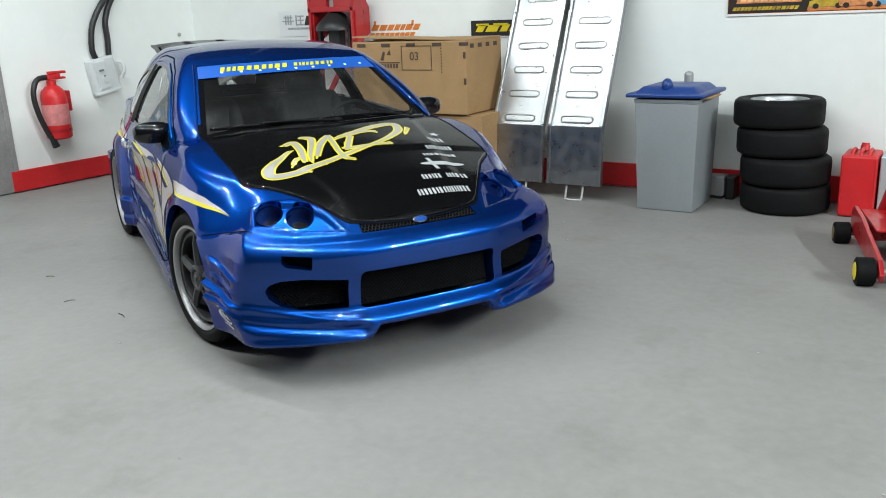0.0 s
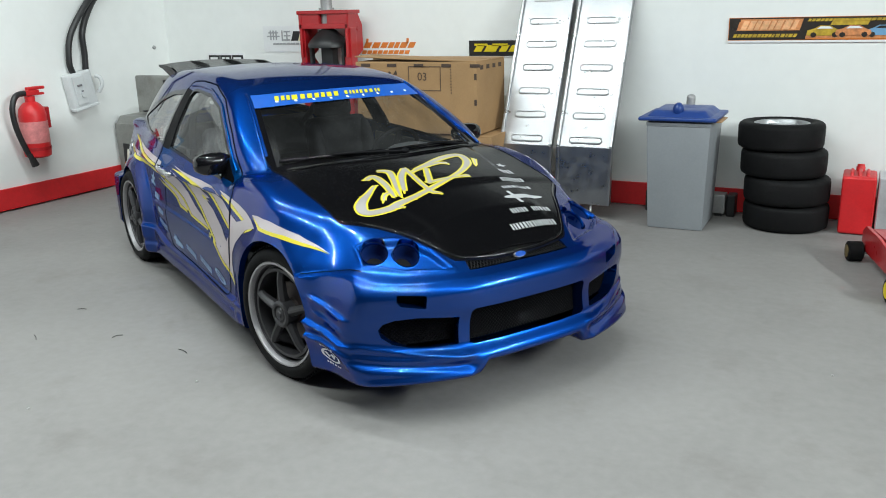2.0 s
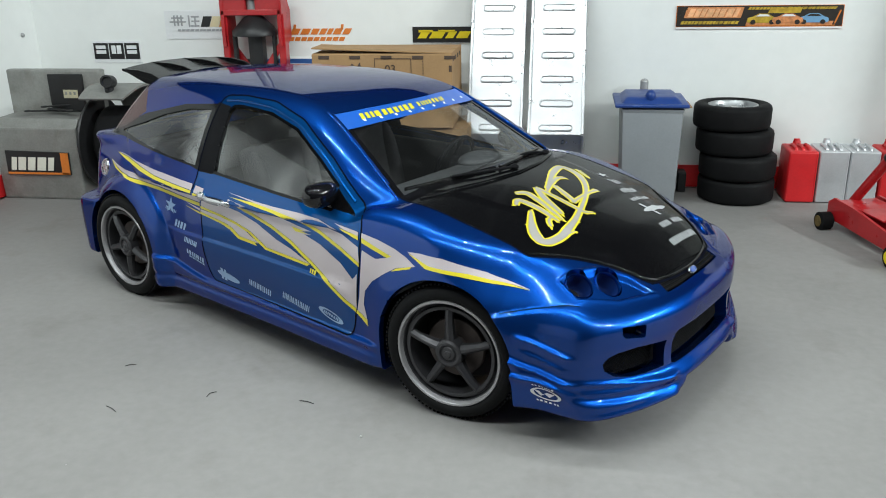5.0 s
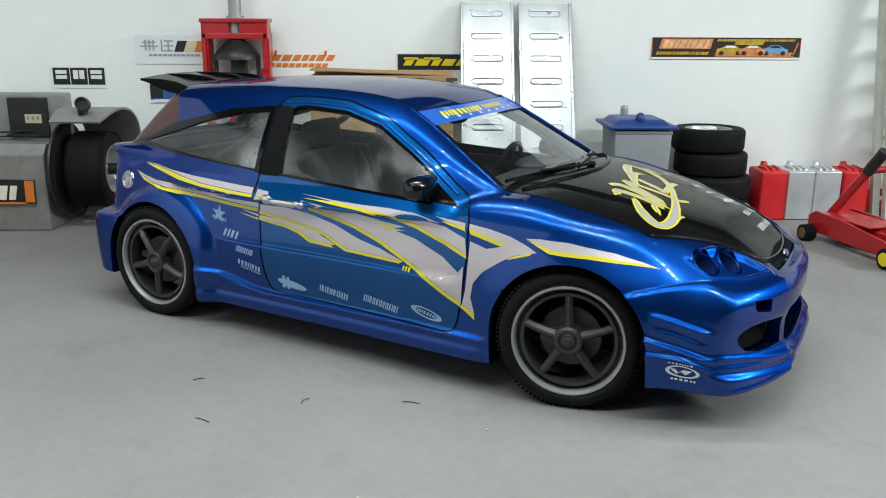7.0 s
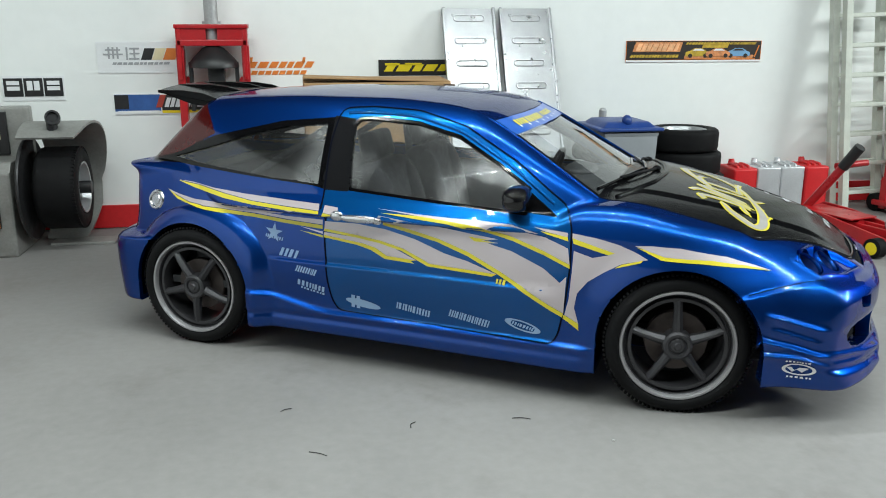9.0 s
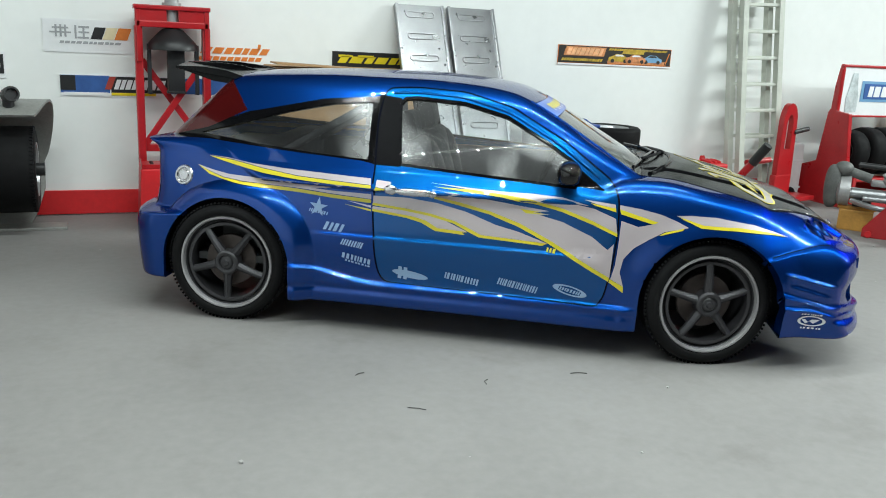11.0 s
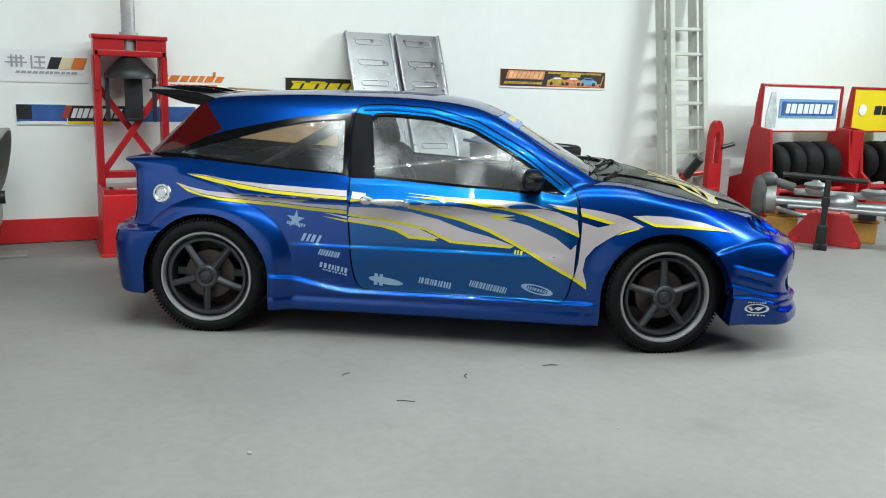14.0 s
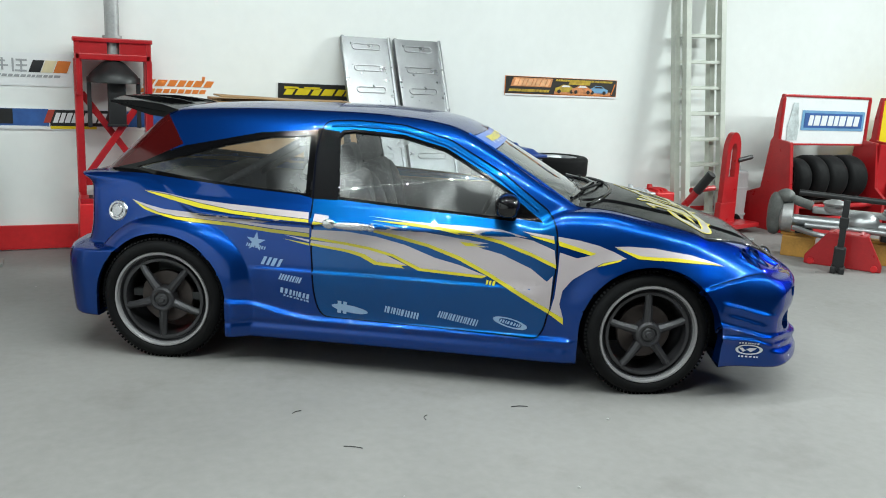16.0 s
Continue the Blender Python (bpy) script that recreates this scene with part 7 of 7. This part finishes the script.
for k in range(len(outer)):
    j = (k + 1) % len(outer)
    bm.faces.new((of[k], of[j], inf[j], inf[k])), bm.faces.new((ob_[j], ob_[k], inb[k], inb[j]))
    bm.faces.new((of[j], of[k], ob_[k], ob_[j])), bm.faces.new((inf[k], inf[j], inb[j], inb[k]))
part("back_frame", bm, M_RED, ob, "round-topped red frame with a slot", smooth=True, sharp=40)
part("lower_panel", box(0.0, 0.0, 0.19, 0.30, 0.07, 0.30, 0.012), M_RED, ob)
part("toe_plate", box(0.10, -0.06, 0.095, 0.56, 0.30, 0.05, 0.010), M_RED, ob)
part("grip", rod((0.10, -0.02, 0.80), (0.32, -0.05, 0.835), 0.026, 12), M_BLACK, ob, "black grip", smooth=True, sharp=40)
for sx in (-0.10, 0.34):
    part("truck_wheel", lathe([(0, 0.04), (0.07, 0.04), (0.085, 0.03), (0.085, -0.03), (0.07, -0.04), (0, -0.04)], 24, Matrix.Translation((sx, 0.10, 0.085)) @ Matrix.Rotation(radians(90), 4, "Y")), M_TYRE, ob, "black wheel", smooth=True, sharp=40)
ob = thing("canister", "translucent white plastic canister standing by the wall", "canister", 5.42, 3.38, 0, 4)
part("canister_body", joined(box(0, 0, 0.33, 0.30, 0.22, 0.66, 0.035, None, 3), box(0, 0, 0.16, 0.308, 0.228, 0.03, 0.008), box(0, 0, 0.46, 0.308, 0.228, 0.03, 0.008)), M_OFFWHITE, ob, smooth=True, sharp=40)
part("cap", joined(rod((0.06, 0, 0.655), (0.06, 0, 0.71), 0.04, 16)), M_OFFWHITE, ob, smooth=True, sharp=40)


# tyre racks
def tyre_rack(x, label, face):
    ob = thing("tyre_rack", label, "rack", x, 3.12, 0, group="tyre racks")
    for sx in (0.0, 1.36):
        part("side_panel", prism([(-0.40, 0.0), (0.36, 0.0), (0.36, 0.40), (0.16, 0.47), (0.09, 1.02), (0.06, 1.06), (0.05, 1.30), (0.02, 1.50), (-0.02, 1.50), (-0.02, 1.04), (-0.20, 1.02), (-0.27, 0.50), (-0.40, 0.40)], 0.05, Matrix.Translation((sx - 0.025, 0, 0)) @ Matrix.Rotation(radians(90), 4, "Z") @ Matrix.Translation((0, -0.05, 0)), 0.008), M_RED, ob, "cut-out red side panel")
    for y, z in ((-0.24, 0.30), (0.16, 0.34)):
        part("rail", rod((0, y, z), (1.36, y, z), 0.028, 12), M_RED, ob)
    part("front_sill", box(0.68, -0.33, 0.10, 1.36, 0.04, 0.20, 0.008), M_RED, ob)
    sgn = part("header_frame", joined(box(0.68, 0.0, 1.528, 1.38, 0.05, 0.030, 0.010), box(0.68, 0.0, 0.985, 1.38, 0.05, 0.022, 0.006), box(0.0, 0.0, 1.25, 0.028, 0.05, 0.56, 0.008), box(1.36, 0.0, 1.25, 0.028, 0.05, 0.56, 0.008)), M_RED, ob, "red header frame")
    part("header_board", box(0.68, 0.005, 1.255, 1.32, 0.03, 0.52, 0.002), face, sgn, "printed header board")
    return ob, sgn


_, h1 = tyre_rack(5.78, "red tyre rack with a white and blue header board", M_WHITE)
part("header_band", plate(0.30, 1.30, 1.145, 1.37, -0.016, 0.004), M_SKY_PRINT, h1, "light blue band")
part("header_band", plate(0.34, 1.26, 1.175, 1.34, -0.020, 0.004), M_BLUE_PRINT, h1, "blue band")
part("header_print", blocks(0.40, 1.22, 1.20, 1.315, -0.024, 8, 0.008, 21), M_WHITE, h1, "white block print")
part("header_figure", joined(prism([(0.10, 1.03), (0.26, 1.03), (0.27, 1.20), (0.24, 1.30), (0.22, 1.45), (0.15, 1.45), (0.12, 1.30), (0.09, 1.18)], 0.004, Matrix.Translation((0, -0.016, 0)))), material("pale_grey_print", (0.50, 0.55, 0.56), 0.5, vary=0.2, size=10), h1, "pale grey shape")
r2, h2 = tyre_rack(7.36, "red tyre rack with a yellow header board", M_YELLOW)
part("header_print", blocks(0.42, 1.26, 1.20, 1.31, -0.018, 7, 0.006, 22), M_BLACK, h2, "black block print")
part("joint_cover", box(-0.11, -0.225, 0.70, 0.20, 0.03, 0.62, 0.008), M_RED, r2, "red cover between the racks")
part("header_dot", lathe([(0, 0.006), (0.07, 0.006), (0.07, 0.0)], 24, Matrix.Translation((0.20, -0.014, 1.255)) @ Matrix.Rotation(radians(90), 4, "X")), M_WHITE, h2, "white round mark")
for base, xs_ in ((5.78, (0.22, 0.46, 0.72, 1.04)), (7.36, (0.22, 0.50, 0.80, 1.10))):
    for k, xx in enumerate(xs_):
        t = thing("rack_tyre", "black rubber tyre standing on a red rack", "tyre", base + xx, 3.08, 0.60, 0, group="tyres on the racks", ry=90)
        wd = 0.22 if k < 2 else 0.29
        rr = 0.235 + 0.03 * (k > 0)
        part("tyre_body", lathe([(0.15, 0.02), (rr - 0.05, 0.0), (rr - 0.01, 0.02), (rr, 0.06), (rr, wd - 0.06), (rr - 0.01, wd - 0.02), (rr - 0.05, wd), (0.15, wd - 0.02)], 44, Matrix.Translation((0, 0, -wd / 2)), close=True), M_TYRE, t, smooth=True, sharp=50)
        part("bead", lathe([(0.13, 0.03), (0.152, 0.02), (0.152, wd - 0.02), (0.13, wd - 0.03)], 32, Matrix.Translation((0, 0, -wd / 2)), close=True), M_BLACK, t, smooth=True)

# axle assembly on blocks, with its stand and T-bar
ob = thing("axle_stand", "low red steel stand under the axle assembly", "stand", 4.97, 1.39, 0, -55)
part("stand_body", joined(prism([(-0.33, 0.0), (0.33, 0.0), (0.33, 0.06), (0.19, 0.32), (-0.15, 0.32), (-0.33, 0.08)], 0.05, Matrix.Translation((0, -0.02, 0)), 0.010), box(0.02, 0.10, 0.30, 0.34, 0.20, 0.04, 0.008), prism([(-0.30, 0.0), (0.30, 0.0), (0.18, 0.30), (-0.14, 0.30)], 0.04, Matrix.Translation((0, 0.20, 0)), 0.010)), M_RED, ob, "welded red stand")
for sx in (-0.27, 0.27):
    part("foot_pad", rod((sx, -0.03, 0.035), (sx, -0.055, 0.035), 0.03, 16), M_RED_MATT, ob)
part("top_rib", joined(rod((-0.10, 0.0, 0.30), (-0.10, 0.22, 0.30), 0.03), rod((0.13, 0.0, 0.30), (0.13, 0.22, 0.30), 0.03)), M_RED, ob)
ob = thing("t_bar_stand", "black T-shaped work stand on the floor", "stand", 4.75, 1.25, 0, -52)
part("post", joined(box(0, 0, 0.34, 0.055, 0.055, 0.66, 0.008), box(0, 0, 0.12, 0.10, 0.085, 0.24, 0.02), box(0, 0, 0.46, 0.075, 0.07, 0.10, 0.01)), M_BLACK, ob)
part("bar", joined(rod((-0.40, 0, 0.690), (0.34, 0, 0.675), 0.026, 14)), M_BLACK, ob, "round black bar", smooth=True, sharp=40)
for sx in (-1, 1):
    part("foot", box(sx * 0.035, 0, 0.03, 0.05, 0.16, 0.06, 0.012), M_BLACK, ob)
for x, y, rz in ((4.98, 1.93, -50), (5.52, 1.42, -50)):
    ob = thing("wooden_block", "ochre wooden block under the axle assembly", "block", x, y, 0, rz, group="blocks on the floor")
    part("block", box(0, 0, 0.10, 0.30, 0.20, 0.20, 0.012), M_WOOD, ob)
    part("batten", box(0, 0, 0.215, 0.34, 0.12, 0.03, 0.006), M_WOOD, ob)
M_CAST = material("rough_cast_grey", (0.11, 0.115, 0.11), 0.6, metal=0.2, vary=0.25, size=9, fine=60, bump=0.4, bump_size=40)
ob = thing("axle_assembly", "grey and silver rear axle assembly resting on blocks", "axle", 5.20, 1.68, 0.23, -48)
part("axle_tube", joined(rod((-0.45, 0, 0.12), (0.95, 0, 0.12), 0.055, 20), lump((0.20, 0.02, 0.14), 0.16, 0.14, 0.12), rod((-0.30, -0.14, 0.10), (0.90, -0.16, 0.10), 0.028, 14)), M_STEEL, ob, "silver axle tube", smooth=True, sharp=50)
part("hub_carrier", joined(lump((-0.58, -0.02, 0.17), 0.075, 0.10, 0.21, 0.75), lump((-0.50, -0.02, 0.35), 0.085, 0.08, 0.07), rod((-0.50, 0.0, 0.34), (-0.25, 0.0, 0.27), 0.045, 14)), M_CAST, ob, "rough grey hub carrier", smooth=True, sharp=60)
part("spring_seat", joined(lathe([(0.03, 0.28), (0.10, 0.29), (0.115, 0.31), (0.10, 0.33), (0.05, 0.34), (0.03, 0.36)], 20, Matrix.Translation((-0.05, 0.05, 0))), lathe([(0.03, 0.26), (0.12, 0.27), (0.13, 0.29), (0.06, 0.31)], 20, Matrix.Translation((0.50, 0.05, 0)))), M_STEEL_DULL, ob, "round spring seats", smooth=True, sharp=50)
for x in (-0.48, 0.95):
    part("brake_drum", lathe([(0, 0.08), (0.06, 0.08), (0.12, 0.05), (0.145, 0.03), (0.15, -0.06), (0, -0.07)], 28, Matrix.Translation((x, 0, 0.14)) @ Matrix.Rotation(radians(-90), 4, "Y")), M_STEEL_DULL, ob, "grey drum", smooth=True, sharp=40)
part("cross_member", joined(box(0.25, 0.12, 0.22, 1.00, 0.12, 0.06, 0.02), lump((-0.05, 0.08, 0.26), 0.10, 0.09, 0.06), lump((0.50, 0.10, 0.25), 0.14, 0.08, 0.05)), M_STEEL_DULL, ob, "grey cross member", smooth=True, sharp=40)
for line in ([(-0.40, -0.10, 0.06), (-0.20, -0.20, 0.03), (0.05, -0.24, 0.01)], [(0.60, -0.12, 0.05), (0.80, -0.20, 0.02), (0.98, -0.22, 0.02)]):
    part("link_arm", tube(line, 0.026, 10), M_STEEL, ob, "bright link arm", smooth=True)
for x in (-0.30, 0.45):
    part("rest_pad", box(x, 0.0, 0.035, 0.16, 0.14, 0.07, 0.01), M_BLACK, ob)

# stray hairs and crumbs on the floor
M_HAIR = material("dark_fibre", (0.02, 0.018, 0.016), 0.7)
for x, y, ln, rz, bend in ((-0.650, -0.325, 0.055, 24, 0.006), (-0.085, -0.575, 0.060, 62, 0.012), (-0.517, -0.770, 0.085, -32, 0.004), (0.412, -0.597, 0.085, -16, 0.006)):
    ob = thing("stray_fibre", "short dark fibre lying on the floor", "fibre", x, y, 0.003, rz, group="fibres on the floor")
    part("fibre", tube([(-ln / 2, 0, 0), (0, bend, 0.001), (ln / 2, 0, 0)], 0.0019, 6), M_HAIR, ob)
rng = random.Random(5)
bm = bmesh.new()
for k in range(34):
    x, y, r = rng.uniform(-3, 5), rng.uniform(-2.2, 3.2), rng.uniform(0.004, 0.010)
    bmesh.ops.create_icosphere(bm, subdivisions=1, radius=r, matrix=Matrix.Translation((x, y, r * 0.5)) @ Matrix.Diagonal((1, rng.uniform(0.6, 1.4), 0.6, 1)))
tagged(part("floor_grit", bm, material("pale_grit", (0.36, 0.35, 0.34), 0.8, vary=0.3), None), "tiny pale crumbs scattered over the floor", "grit", kind="stuff")

# light gantry behind the wall, with two LED strips hung over the garage
M_GANTRY = material("grey_square_tube", (0.30, 0.30, 0.31), 0.5, metal=0.4, vary=0.1, size=4)
gantry = thing("light_gantry", "grey metal gantry reaching over the open garage", "frame", 0.0, 3.86, 0)
for x in (-2.5, 1.5):
    part("upright", box(x, 0, 2.70, 0.10, 0.10, 5.40, 0.008), M_GANTRY, gantry)
    part("arm", box(x, -3.45, 5.45, 0.10, 7.00, 0.10, 0.008), M_GANTRY, gantry)
    part("foot", box(x, 0.15, 0.02, 0.30, 0.70, 0.04, 0.006), M_GANTRY, gantry)
M_LED = glowing("led_diode", LED_COLOUR, LED_GLOW * 0.82)
M_LED_LOW = glowing("led_diode_dimmed", LED_COLOUR, LED_GLOW * 0.85)
for y, first, count, hung, mat_ in ((-2.8, -3.6, 44, 5.0, M_LED_LOW), (-0.2, -2.9, 20, 5.30, M_LED)):
    ob = thing("led_strip", "white aluminium light strip with a row of diodes", "lamp", first, y, hung, group="light strips")
    long = 0.3 * (count - 1)
    part("channel", box(long / 2, 0, 0.02, long + 0.3, 0.12, 0.03, 0.005), M_WHITE, ob)
    bm = bmesh.new()
    for k in range(count):
        r = 0.03
        bm.faces.new([bm.verts.new((0.3 * k + a * r, b * r, -0.002)) for a, b in ((-1, -1), (-1, 1), (1, 1), (1, -1))])
    tagged(part("diode_row", bm, mat_, ob, "row of bright diodes"), kind="stuff")
    for x in (-2.5, 1.5):
        part("hanger", rod((x - first, 0, 0.03), (x - first, 0, 5.41 - hung), 0.02), M_STEEL, ob)
stand = thing("light_stand", "tall grey stand with a tilted light strip", "lamp stand", 10.6, -1.3, 0)
part("pole", joined(rod((0, 0, 0.02), (0, 0, 4.45), 0.05, 16), box(0, 0, 0.02, 0.8, 0.8, 0.04, 0.01)), M_GANTRY, stand, smooth=True, sharp=40)
tilt = Matrix.Translation((-0.08, 0, 4.55)) @ Matrix.Rotation(radians(20), 4, "Z") @ Matrix.Rotation(radians(62), 4, "Y")
bar = part("channel", box(0, 0, 0.02, 0.12, 5.2, 0.03, 0.005, tilt), M_WHITE, stand)
bm = bmesh.new()
for k in range(26):
    y, r = -2.5 + 0.2 * k, 0.026
    bm.faces.new([bm.verts.new((a * r, y + b * r, -0.002)) for a, b in ((-1, -1), (-1, 1), (1, 1), (1, -1))])
bmesh.ops.transform(bm, matrix=tilt, verts=bm.verts)
tagged(part("diode_row", bm, glowing("led_diode_side", LED_COLOUR, LED_GLOW * SIDE_GLOW), bar, "row of bright diodes"), kind="stuff")
